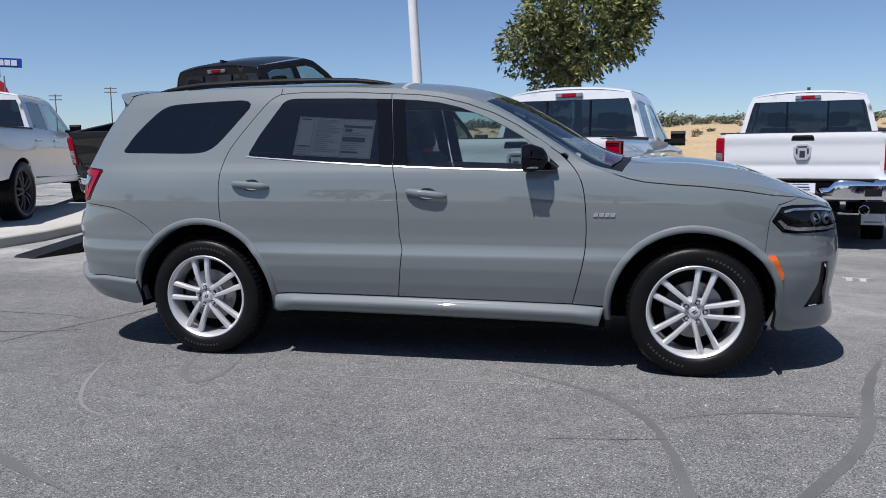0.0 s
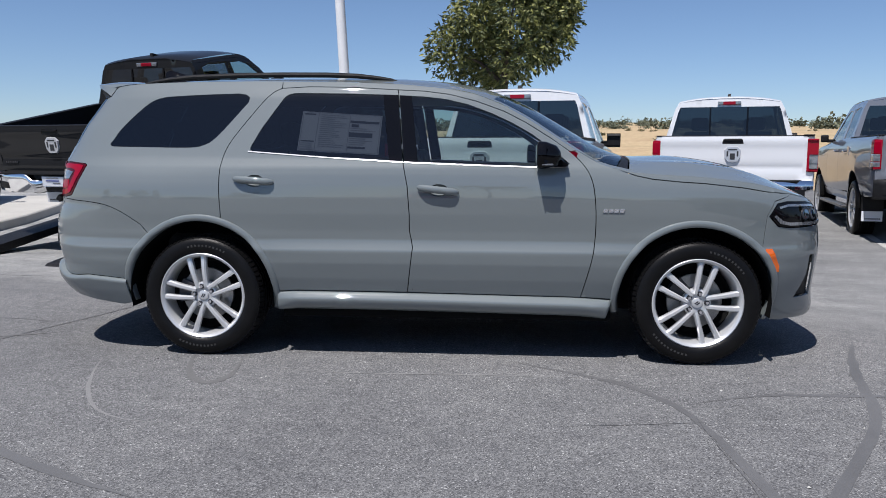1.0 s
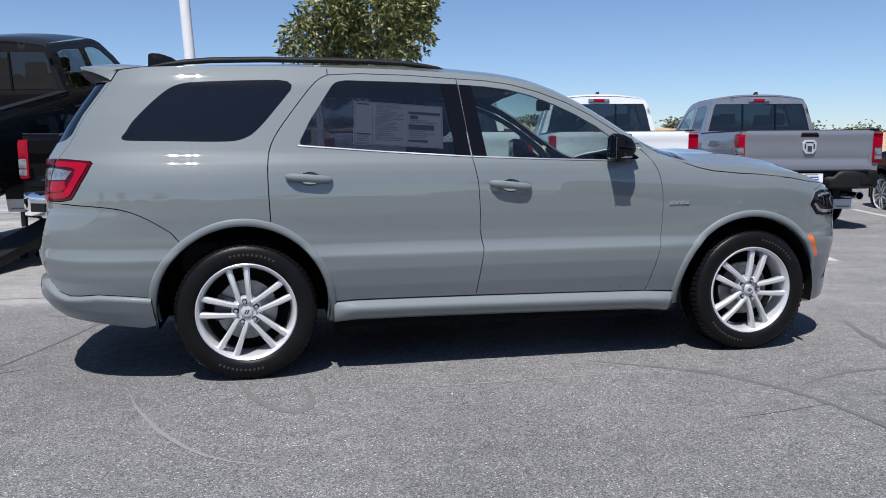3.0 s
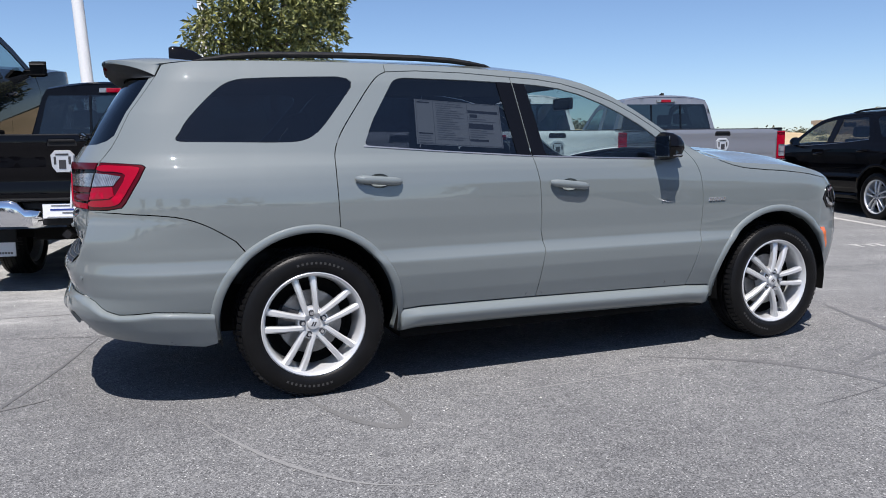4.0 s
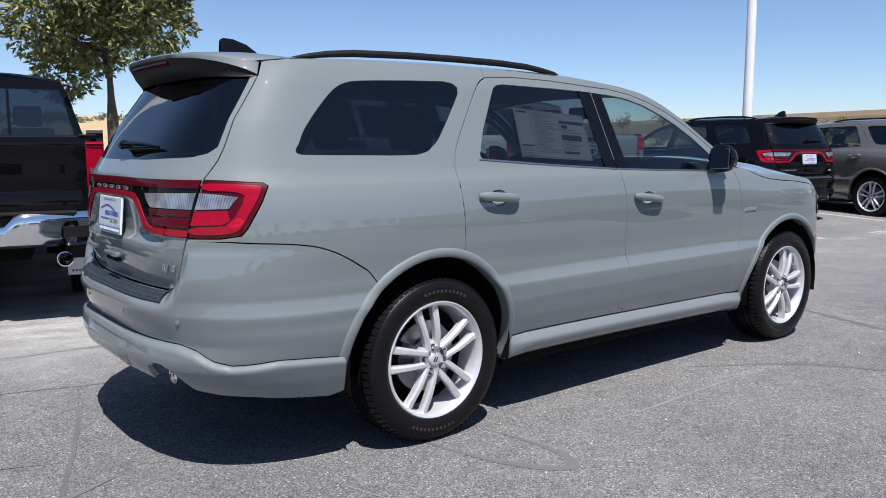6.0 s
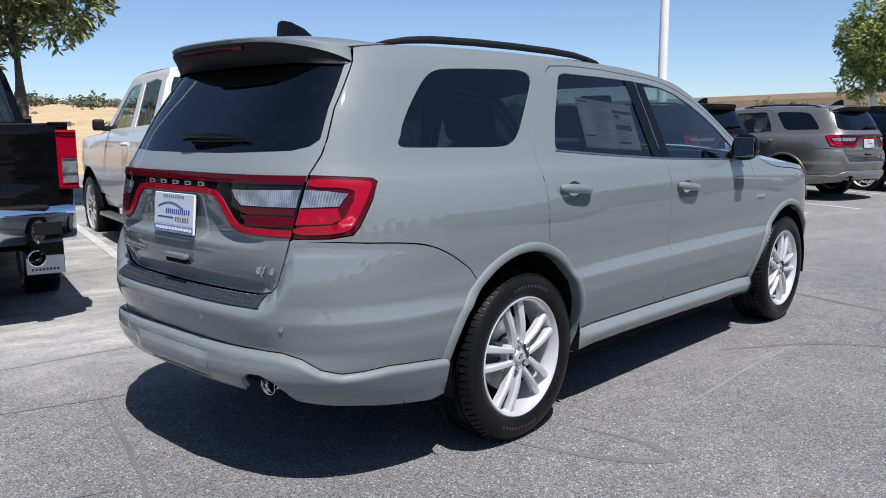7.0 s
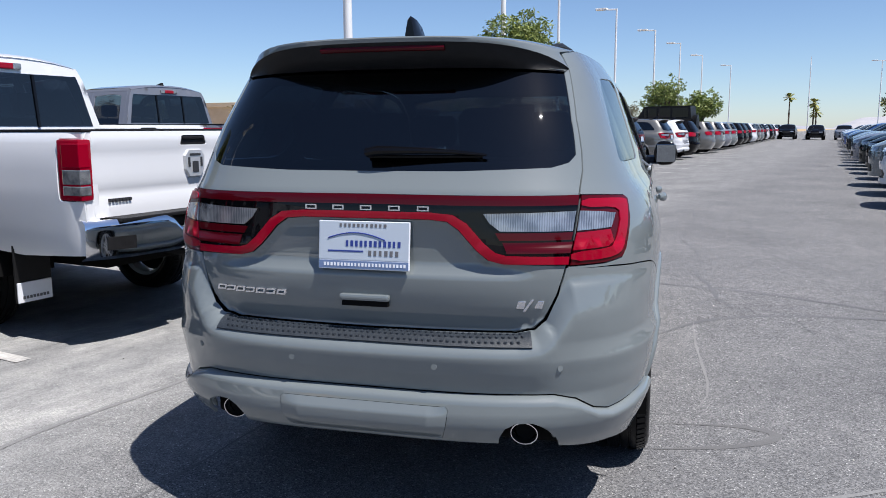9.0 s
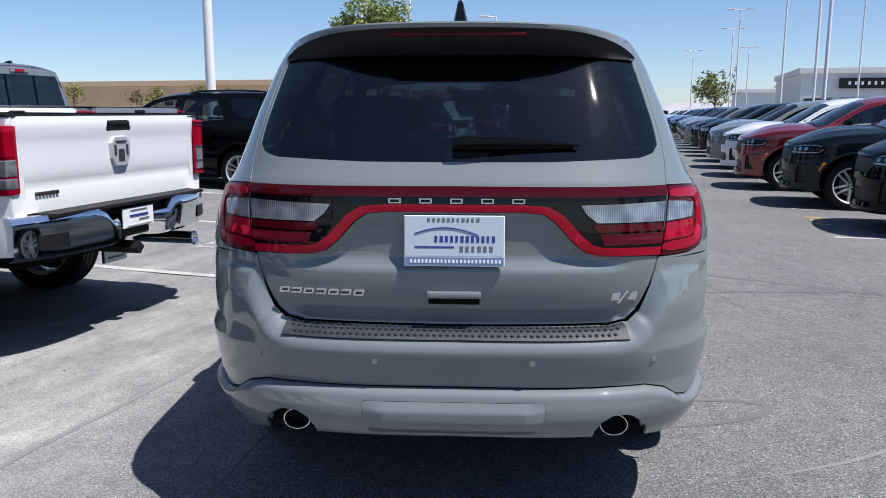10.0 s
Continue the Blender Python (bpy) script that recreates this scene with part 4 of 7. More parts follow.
    # door mirrors
    for side, door in ((-1, fd[0]), (1, fd[1])):
        bm = bmesh.new()
        rows = []
        for k in range(13):
            t = -1 + k / 6
            f = max(0.02, (1 - abs(t) ** 3.2)) ** 0.5
            yc = 1.012 + 0.078 * t
            top, low = 1.262 + 0.082 * f - 0.006 * t, 1.262 - 0.080 * f + 0.004 * t
            back = 0.548
            nose_ = back + 0.03 + 0.112 * f - 0.020 * max(0.0, t)
            ring = [(back, low + 0.008), (back, top - 0.008), (back + 0.012, top), (back + 0.05, top - 0.003), (nose_ - 0.03, top - 0.026 * f), (nose_ - 0.006, (top + low) / 2 + 0.022 * f), (nose_, (top + low) / 2 - 0.015 * f), (nose_ - 0.022, low + 0.020 * f), (back + 0.04, low), (back + 0.012, low)]
            rows.append([bm.verts.new((x, side * yc, z)) for x, z in ring])
        for a, b in zip(rows, rows[1:]):
            for i in range(10):
                bm.faces.new((a[i], a[(i + 1) % 10], b[(i + 1) % 10], b[i]))
        bm.faces.new(rows[0])
        bm.faces.new(rows[-1][::-1])
        mirror = part("door_mirror", bm, GLOSS_BLACK, door, "gloss black door mirror", smooth=True, sharp=60)
        bm = bmesh.new()
        box(bm, 0.548, 0.556, side * 1.076, side * 0.950, 1.202, 1.322, 0.003)
        bmesh.ops.translate(bm, vec=(-0.006, 0, 0), verts=bm.verts)
        part("mirror_glass", bm, MIRROR, mirror, "silvered mirror glass")
        bm = bmesh.new()
        prism(bm, [(0.60, 1.195), (0.72, 1.195), (0.735, 1.205), (0.68, 1.245), (0.63, 1.235)], side * 0.885, side * 0.965)
        part("mirror_foot", bm, GLOSS_BLACK, mirror, smooth=False)
        bm = bmesh.new()
        box(bm, 0.575, 0.640, side * 1.076, side * 1.060, 1.204, 1.214, 0.003)
        part("indicator_strip", bm, LENS_CLEAR, mirror, "clear indicator strip")
    # sticker inside the passenger window
    sticker = [(-0.925, 1.296), (-0.415, 1.268), (-0.400, 1.508), (-0.905, 1.540)]
    made = sheet(wrap, sticker, h=0.06, lift=-0.018, rim=0.001)
    paper = put("window_sticker", made[0], made[1], PAPER, rd[0], "large printed price sheet", normals=made[2])
    rng = random.Random(5)

    def print_bar(c0, c1, t0, t1, mat):
        q = []
        for s_, k in ((c0, t0), (c1, t0), (c1, t1), (c0, t1)):
            q.append(tuple(Vector(sticker[3]).lerp(Vector(sticker[2]), s_).lerp(Vector(sticker[0]).lerp(Vector(sticker[1]), s_), k)))
        made = sheet(wrap, q, h=0.2, lift=-0.016, rim=0.0)
        put("print_bar", made[0], made[1], mat, paper, normals=made[2])
    for c0, c1, t0, t1 in ((0.205, 0.212, 0.03, 0.97), (0.60, 0.606, 0.05, 0.97), (0.02, 0.98, 0.012, 0.020), (0.02, 0.98, 0.975, 0.983), (0.012, 0.018, 0.02, 0.98), (0.982, 0.988, 0.02, 0.98)):
        print_bar(c0, c1, t0, t1, INK_PALE)
    for c0, c1, t0, t1 in ((0.61, 0.97, 0.17, 0.225), (0.61, 0.90, 0.47, 0.585), (0.61, 0.83, 0.83, 0.875), (0.03, 0.19, 0.74, 0.765), (0.03, 0.17, 0.05, 0.075), (0.63, 0.72, 0.26, 0.33)):
        print_bar(c0, c1, t0, t1, INK)
    for c0, c1, t0, rows in ((0.03, 0.19, 0.80, 4), (0.24, 0.57, 0.06, 17), (0.62, 0.97, 0.36, 2), (0.62, 0.97, 0.62, 4)):
        for i in range(rows):
            t = t0 + 0.05 * i
            print_bar(c0, c0 + (c1 - c0) * (0.5 + 0.5 * rng.random()), t, t + 0.012, INK_PALE)
    # roof rails
    for side in (-1, 1):
        bm = bmesh.new()
        xs = (-2.02, -1.95, -1.84, -1.70, -1.40, -1.10, -0.80, -0.60, -0.48, -0.38, -0.33)
        tube(bm, [(x, side * 0.535, cap(x, 0.73)[2] + lift) for x, lift in zip(xs, (-0.010, 0.000, 0.012, 0.019, 0.022, 0.022, 0.021, 0.017, 0.008, -0.002, -0.014))], [0.006, 0.012, 0.017, 0.019, 0.019, 0.019, 0.019, 0.018, 0.016, 0.012, 0.006], 10, 0.9)
        part("roof_rail", bm, PLASTIC, car, "black roof rail", smooth=True)
    # aerial fin
    bm = bmesh.new()
    z0 = cap(-2.0, 0.0)[2] - 0.012
    rows = []
    for t, w, hh in ((-0.088, 0.024, 0.112), (-0.07, 0.029, 0.122), (-0.02, 0.034, 0.120), (0.05, 0.036, 0.098), (0.11, 0.033, 0.058), (0.16, 0.018, 0.020)):
        rows.append([bm.verts.new((-2.02 + t - 0.0, y * w, z0 + q * hh)) for y, q in ((-1, 0), (-0.75, 0.45), (-0.32, 0.93), (0, 1), (0.32, 0.93), (0.75, 0.45), (1, 0))])
    for a, b in zip(rows, rows[1:]):
        for i in range(6):
            bm.faces.new((a[i], a[i + 1], b[i + 1], b[i]))
    bm.faces.new(rows[0][::-1])
    bm.faces.new(rows[-1])
    part("aerial_fin", bm, GLOSS_BLACK, car, "black shark-fin aerial", smooth=True, sharp=50)
    # tail spoiler
    u_f = solve_u(0, -2.10, 1.2, UT, XR)
    u_g = R(0.622, 1.640)[0]
    gate_corner = wrap(R(0.622, 1.640)[0], 1.640)

    def spoiler_rows(which):
        out = []
        for i in range(41):
            s_ = math.sin(math.pi / 2 * (-1 + i / 20))
            e = abs(s_)
            k = e ** 10
            front = cap(u_f, s_ * 0.985)
            tip = np.array((-2.460 + (gate_corner[0] + 2.448) * e ** 3.5, 0.626 * s_, 1.741 - 0.020 * e ** 2 - 0.060 * e ** 8))
            zg = 1.642 - 0.014 * e ** 3
            root = wrap(R(max(0.612 * e, 0.04), zg)[0], zg) + np.array((-0.008, 0, 0))
            root[1] = 0.612 * s_
            edge = np.array((tip[0] + 0.002, tip[1], tip[2] - 0.016)) * (1 - e ** 7) + np.array((gate_corner[0] - 0.006, math.copysign(0.622, s_), 1.640)) * e ** 7
            if which == "top":
                row = []
                for j in range(9):
                    v = j / 8
                    p = front * (1 - v) + tip * v
                    p[2] += 0.016 * math.sin(math.pi * v) * (1 - 0.4 * e ** 6) + 0.002
                    side = cap(u_f + (u_g - u_f) * v, math.copysign(0.999, s_)) + np.array((0, math.copysign(0.002, s_), 0.003))
                    row.append(tuple(p * (1 - e ** 8) + side * e ** 8))
                last = np.array(row[-1])
                row += [tuple(last + np.array((-0.003, 0, -0.005))), tuple(edge)]
            else:
                chin = edge + np.array((0.022, 0, -0.046 + 0.010 * e ** 2)) * (1 - e ** 7)
                low = chin * 0.55 + root * 0.45 + np.array((0, 0, -0.008 * (1 - k)))
                row = [tuple(edge), tuple(edge * 0.5 + chin * 0.5 + np.array((0.004, 0, -0.002)) * (1 - e ** 7)), tuple(chin), tuple(low), tuple(root)]
            out.append(row)
        return out
    for name, which, mat in (("spoiler", "top", PAINT_GREY), ("spoiler_underside", "low", PLASTIC)):
        bm = bmesh.new()
        vs = [[bm.verts.new(p) for p in row] for row in spoiler_rows(which)]
        for a, b in zip(vs, vs[1:]):
            for j in range(len(a) - 1):
                bm.faces.new((a[j], a[j + 1], b[j + 1], b[j]))
        part(name, bm, mat, car, "black spoiler underside" if which == "low" else "grey roof spoiler", smooth=True, sharp=50)
    bm = bmesh.new()
    tube(bm, [(-2.446 + 0.150 * abs(y / 0.630) ** 3.5, y, 1.705 - 0.03 * y * y) for y in np.linspace(-0.225, 0.225, 9)], 0.010, 8)
    part("high_brake_lamp", bm, LENS_DEEP, car, "dark red high brake lamp", smooth=True)
    # rear wiper
    bm = bmesh.new()
    def on_glass(y, z, up=0.02):
        p = wrap(R(abs(y) + 1e-4, z)[0], z)
        return (p[0] - up, y, z)
    pts = [on_glass(0.010, 1.352, 0.035), on_glass(-0.03, 1.360, 0.042), on_glass(-0.15, 1.360, 0.038), on_glass(-0.28, 1.356, 0.030), on_glass(-0.395, 1.346, 0.020)]
    tube(bm, pts, [0.020, 0.021, 0.015, 0.010, 0.005], 10, 0.8)
    wiper = part("rear_wiper", bm, GLOSS_BLACK, car, "black rear wiper", smooth=True)
    bm = bmesh.new()
    tube(bm, [on_glass(y, 1.340 - 0.006 * y, 0.010) for y in (0.01, -0.08, -0.2, -0.38)], 0.006, 6)
    part("wiper_blade", bm, RUBBER, wiper)
    # number plate holder, written as bars
    tilt = Matrix.Translation((-2.650, 0, 1.048)) @ Matrix.Rotation(radians(6), 4, "Y")
    bm = bmesh.new()
    box(bm, -0.006, 0.004, -0.160, 0.160, -0.081, 0.081, 0.004, m=tilt)
    plate = part("dealer_plate", bm, PLATE_WHITE, car, "white and pale blue dealer plate")
    def plate_bar(y0, y1, z0, z1, mat, nm="print_bar"):
        bm = bmesh.new()
        box(bm, -0.0070, -0.0055, -y1, -y0, z0, z1, m=tilt)
        part(nm, bm, mat, plate)
    PALE = material("pale_blue_print", (0.44, 0.50, 0.57), 0.4)
    plate_bar(-0.157, 0.157, -0.048, 0.078, PALE, "pale_panel")
    plate_bar(-0.157, 0.157, -0.078, -0.052, material("mid_blue_print", (0.13, 0.19, 0.33), 0.4), "blue_band")
    tilt = tilt @ Matrix.Translation((-0.0012, 0, 0))
    rng = random.Random(3)
    for y0, y1, z0, z1, cell, mat in ((-0.085, 0.085, 0.061, 0.072, 0.0155, INK), (-0.062, 0.120, -0.004, 0.016, 0.0165, INK_BLUE), (0.018, 0.130, -0.034, -0.016, 0.0187, INK), (-0.140, 0.142, -0.070, -0.059, 0.0122, PLATE_WHITE)):
        y = y0
        while y < y1:
            plate_bar(y, y + cell * rng.uniform(0.45, 0.62), z0, z1, mat)
            y += cell
    plate_bar(-0.125, 0.0, -0.022, -0.017, INK_BLUE)
    bm = bmesh.new()
    tube(bm, [tilt @ Vector((-0.0065, 0.125 - 0.20 * t, 0.012 + 0.030 * math.sin(math.pi * (0.12 + 0.80 * t)))) for t in np.linspace(0, 1, 14)], 0.0022, 6)
    part("blue_swoosh", bm, INK_BLUE, plate)
    # tailgate grip
    bm = bmesh.new()
    box(bm, -2.668, -2.640, -0.088, 0.088, 0.862, 0.884, 0.008)
    part("tailgate_grip", bm, PAINT_GREY, car, "grey tailgate grip")
    # solid near-black box that paints the shade of the recess below the grip
    bm = bmesh.new()
    box(bm, -2.6575, -2.63, -0.082, 0.082, 0.842, 0.864, 0.004)
    part("grip_hollow", bm, DARK, car, "dark block standing in for the shade under the grip")
    # step pad with raised dots
    def pad_point(y, t, up=0.0):
        y = max(min(y, 0.566), -0.566)
        q = abs(y) + 1e-4
        shelf = np.interp(q, SHELF_Y, SHELF_Z)
        p0 = wrap(R(q, 0.728)[0], 0.728)
        p1 = wrap(R(q, shelf + 0.014)[0], shelf + 0.014)
        return (p0[0] * (1 - t) + (p1[0] - 0.004) * t - 0.004 * (1 - t), y, 0.728 * (1 - t) + (shelf + 0.002) * t + 0.006 + up + 0.010 * math.sin(math.pi * t))
    bm = bmesh.new()
    rows = []
    for i in range(49):
        y = -0.566 + 1.132 * i / 48
        first = pad_point(y, 0)
        rows.append([bm.verts.new((first[0] + 0.012, y, first[2] - 0.012))] + [bm.verts.new(pad_point(y * (1 - 0.03 * t), t)) for t in (0, 0.12, 0.35, 0.6, 0.85, 1.0)])
    for p, q in zip(rows, rows[1:]):
        for j in range(6):
            bm.faces.new((p[j], p[j + 1], q[j + 1], q[j]))
    PAD = speckle(material("grey_black_pad", (0.02, 0.02, 0.022), 0.5), 30, 0.6, (0.012, 0.016, 0.022), (0.026, 0.034, 0.044), 0.3, fine=500)
    pad_ob = part("step_pad", bm, PAD, car, "dark grey studded bumper step pad", smooth=True, sharp=45)
    bm = bmesh.new()
    for r_, t in enumerate((0.20, 0.48, 0.76)):
        for k in range(-26, 27):
            y = k * 0.0208 + (0.0104 if r_ == 1 else 0)
            if abs(y) > 0.535:
                continue
            p = Vector(pad_point(y, t, -0.001))
            cyl(bm, p, p + Vector((-0.002, 0, 0.0055)), 0.0072, 0.0045, 7)
    tagged(part("pad_studs", bm, PAD, pad_ob), kind="stuff")
    # parking sensors, tailpipes, hitch cover
    for y, z in ((0.252, 0.663), (-0.252, 0.663), (0.652, 0.660), (-0.652, 0.660)):
        u_ = R(abs(y), z)[0]
        p = wrap(u_, z)
        t_ = wrap(u_ + 3e-3, z) - wrap(u_ - 3e-3, z)
        o_ = Vector((-abs(t_[1]), -abs(t_[0]), 0)).normalized()
        p = Vector(p)
        if y > 0:
            p.y, o_.y = -p.y, -o_.y
        bm = bmesh.new()
        cyl(bm, p - o_ * 0.008, p + o_ * 0.0022, 0.0105, 0.0100, 16)
        part("parking_sensor", bm, PAINT_GREY, car)
    for side in (-1, 1):
        bm = bmesh.new()
        lathe(bm, [(0.030, 0.20), (0.034, 0.0), (0.040, -0.012), (0.0415, -0.016), (0.0385, -0.016), (0.036, -0.004), (0.034, 0.2)], 28)
        bmesh.ops.transform(bm, matrix=Matrix.Translation((-2.578, side * 0.535, 0.421)) @ Matrix.Rotation(radians(-90), 4, "Z") @ Matrix.Diagonal((1.12, 1, 0.9, 1)), verts=bm.verts)
        part("tailpipe", bm, CHROME, car, "bright oval tailpipe tip", smooth=True)
        bm = bmesh.new()
        pts = []
        for k in range(15):
            a = radians(-8 + 196 * k / 14)
            y, z = 0.542 + 0.090 * math.cos(a), 0.418 + 0.072 * math.sin(a)
            pts.append((wrap(R(y, z)[0], z)[0] - 0.020 + 0.012 * abs(math.cos(a)) ** 4, side * y, z))
        tube(bm, pts, [0.004] + [0.011] * 13 + [0.004], 8)
        part("pipe_surround", bm, PAINT_GREY, car, "grey lip over the tailpipe", smooth=True)
        bm = bmesh.new()
        cyl(bm, (-2.566, side * 0.535, 0.421), (-2.50, side * 0.535, 0.421), 0.0325)
        cyl(bm, (-2.50, side * 0.535, 0.42), (-2.0, side * 0.45, 0.36), 0.04, 0.05)
        part("exhaust_pipe", bm, DARK, car)
    # badges as plain raised bars
    def badge(y0, y1, z0, z1, n, name, gapk=0.22, thin=True):
        for k in range(n):
            a = y0 + (y1 - y0) * (k + gapk / 2) / n
            b = y0 + (y1 - y0) * (k + 1 - gapk / 2) / n
            zc = (z0 + z1) / 2
            p = wrap(R(abs((a + b) / 2) + 1e-4, zc)[0], zc)
            bm = bmesh.new()
            w_ = (z1 - z0) * 0.26
            for y0_, y1_, q0, q1 in ((a, b, z1 - w_, z1), (a, b, z0, z0 + w_), (a, a + w_ * 1.3, z0 + w_, z1 - w_), (b - w_ * 1.3, b, z0 + w_, z1 - w_))[:4 if k % 2 == 0 else 3]:
                box(bm, p[0] - 0.010, p[0] - 0.001, y0_, y1_, q0, q1)
            for v in bm.verts:
                v.co.y -= 0.25 * (v.co.z - zc)
            part(name, bm, LETTER, car)
    badge(0.287, 0.580, 0.866, 0.884, 7, "badge_bar", 0.20)
    for y0, w, lean in ((-0.535, 0.026, 0.25), (-0.552, 0.010, 0.7), (-0.592, 0.026, 0.25)):
        bm = bmesh.new()
        p = wrap(R(abs(y0), 0.864)[0], 0.864)
        box(bm, p[0] - 0.008, p[0] - 0.001, y0, y0 + w, 0.850 if lean < 0.5 else 0.840, 0.876 if lean < 0.5 else 0.882, 0.002)
        for v in bm.verts:
            v.co.y -= lean * (v.co.z - 0.864)
        part("badge_bar", bm, LETTER, car)
    for k in range(5):
        y0 = -0.222 + k * 0.098
        p = wrap(R(abs(y0) + 1e-4, 1.174)[0], 1.174)[0] - 0.004
        bm = bmesh.new()
        for a, b, c, d in ((0, 0.040, 0.0, 0.0035), (0, 0.040, 0.0125, 0.016), (0, 0.005, 0.0035, 0.0125), (0.035, 0.040, 0.0035, 0.0125)):
            box(bm, p - 0.004, p + 0.001, y0 + a, y0 + b, 1.166 + c, 1.166 + d)
        part("light_bar_badge", bm, LETTER, gate_lamp)
    for k in range(4):
        x = 0.945 + k * 0.032
        on_skin = [(x, 0.925), (x + 0.026, 0.925), (x + 0.030, 0.945), (x + 0.004, 0.945)]
        pair("wing_badge_bar", on_skin, LETTER, lift=0.005, rim=0.005, h=0.02)
    # interior: seats, dashboard, wheel, trims
    for x, y in ((0.12, -0.38), (0.12, 0.38), (-0.80, -0.40), (-0.80, 0.40), (-1.62, -0.34), (-1.62, 0.34)):
        bm = bmesh.new()
        box(bm, x - 0.28, x + 0.28, y - 0.25, y + 0.25, 0.55, 0.74, 0.06, 3)
        m = Matrix.Translation((x - 0.27, y, 0.70)) @ Matrix.Rotation(radians(-17), 4, "Y")
        box(bm, -0.08, 0.08, -0.24, 0.24, 0.0, 0.62, 0.06, 3, m=m)
        seat = part("seat", bm, CLOTH, car, "black upholstered seat", smooth=True, sharp=50)
        bm = bmesh.new()
        box(bm, -0.055, 0.055, -0.14, 0.14, 0.66, 0.84, 0.045, 3, m=m)
        part("headrest", bm, CLOTH, seat, smooth=True, sharp=50)
    bm = bmesh.new()
    prism(bm, [(0.62, 0.62), (0.70, 1.02), (0.78, 1.13), (1.02, 1.145), (1.10, 1.10), (1.10, 0.60)], -0.80, 0.80)
    part("dashboard", bm, CLOTH, car, "black dashboard")
    bm = bmesh.new()
    lathe(bm, [(0.175 + 0.015 * math.cos(a), 0.015 * math.sin(a)) for a in np.linspace(0, math.tau, 9)], 28, "z")
    cyl(bm, (-0.17, 0, 0), (0.17, 0, 0), 0.018)
    cyl(bm, (0, 0, 0), (0, -0.17, 0), 0.02)
    cyl(bm, (0, 0, -0.02), (0, 0, 0.02), 0.06)
    bmesh.ops.transform(bm, matrix=Matrix.Translation((0.55, 0.38, 1.06)) @ Matrix.Rotation(radians(-65), 4, "Y"), verts=bm.verts)
    part("steering_wheel", bm, PLASTIC, car, "black steering wheel", smooth=True)
    bm = bmesh.new()
    box(bm, 0.46, 0.48, -0.12, 0.12, 1.52, 1.60, 0.02)
    part("inside_mirror", bm, PLASTIC, car)
    for side in (-1, 1):
        for x0, x1 in ((-0.20, 0.66), (-1.02, -0.30)):
            bm = bmesh.new()
            box(bm, x0, x1, side * 0.83, side * 0.89, 0.45, 1.19, 0.02)
            part("door_lining", bm, CLOTH, car, "black door lining")
    bm = bmesh.new()
    box(bm, -2.10, 0.22, -0.56, 0.56, 1.640, 1.658, 0.008)
    part("headlining", bm, material("grey_headlining", (0.28, 0.28, 0.27), 0.9), car, "pale grey headlining")
    # headlamp inner parts
    for y, z in ((0.60, 0.905), (0.70, 0.910), (0.78, 0.915)):
        pair("projector_ring", [(u + N_(y, z)[0], v + z) for u, v in oval(0, 0, 0.042, 0.036, 18)], ALLOY_DARK, lift=0.0065, rim=0.004, h=0.03)
        pair("projector", [(u + N_(y, z)[0], v + z) for u, v in oval(0, 0, 0.028, 0.025, 16)], MIRROR, lab="dark glass projector lens", lift=0.010, rim=0.006, h=0.03)
    low_line = [N_(0.54, 0.850), N_(0.70, 0.845), S(2.05, 0.850), S(1.985, 0.862), S(1.945, 0.905), S(1.958, 0.912), S(1.998, 0.880), S(2.05, 0.868), N_(0.70, 0.863), N_(0.55, 0.867)]
    pair("running_light", low_line, LENS_CLEAR, lab="clear running light strip", lift=0.009, rim=0.005, h=0.03)
    top_line = [S(1.975, 0.962), S(2.03, 0.975), N_(0.72, 0.968), N_(0.60, 0.950), N_(0.60, 0.938), N_(0.72, 0.955), S(2.03, 0.962), S(1.980, 0.950)]
    pair("running_light", top_line, LENS_CLEAR, lab="clear running light strip", lift=0.009, rim=0.005, h=0.03)
    # floor pan and added inner boxes so that gaps look dark and stray sun is blocked
    for x0, x1, w, z0, z1 in ((-1.04, 1.02, 0.84, 0.24, 0.46), (-2.50, -2.03, 0.66, 0.36, 0.98), (-2.585, -2.49, 0.50, 0.42, 0.745), (-2.05, -1.02, 0.53, 0.30, 0.95), (1.0, 2.0, 0.53, 0.26, 0.98), (1.98, 2.20, 0.60, 0.30, 0.9)):
        bm = bmesh.new()
        box(bm, x0, x1, -w, w, z0, z1, 0.02)
        part("underbody_panel", bm, DARK, car, "black underbody and gap filler")
    for s in (-1, 1):
        # added box behind the rear arch, only there to stop sun leaking through
        bm = bmesh.new()
        box(bm, -2.20, -2.025, s * 0.60, s * 0.85, 0.345, 0.62, 0.02)
        part("underbody_panel", bm, DARK, car, "black underbody and gap filler")
        bm = bmesh.new()
        box(bm, -1.04, 1.02, s * 0.81, s * 0.87, 0.40, 1.10, 0.01)
        part("door_core", bm, DARK, car)
    return car


def hole_nose(poly):
    return [(UN + 0.02, v) if abs(u - UN) < 1e-6 else (u, v) for u, v in poly]

# ---- ground: one sheet, the car park level near the vehicle and rising into desert behind the stalls ----
TURN_LOT = -13.3
LOT = Matrix.Rotation(radians(TURN_LOT), 4, "Z")


def step(t):
    t = min(max(t, 0.0), 1.0)
    return t * t * (3 - 2 * t)


def ground_z(a, b):
    """Height of the ground at a metres along the aisle and b metres across it."""
    z = 0.026 * min(max(b - 3.0, 0.0), 13.0)
    far = max(0.0, b - 16.0)
    rise = 0.052 - 0.030 * step((a - 10) / 120)
    z += rise * far * step(far / 60) * (0.75 if far < 200 else 0.75)
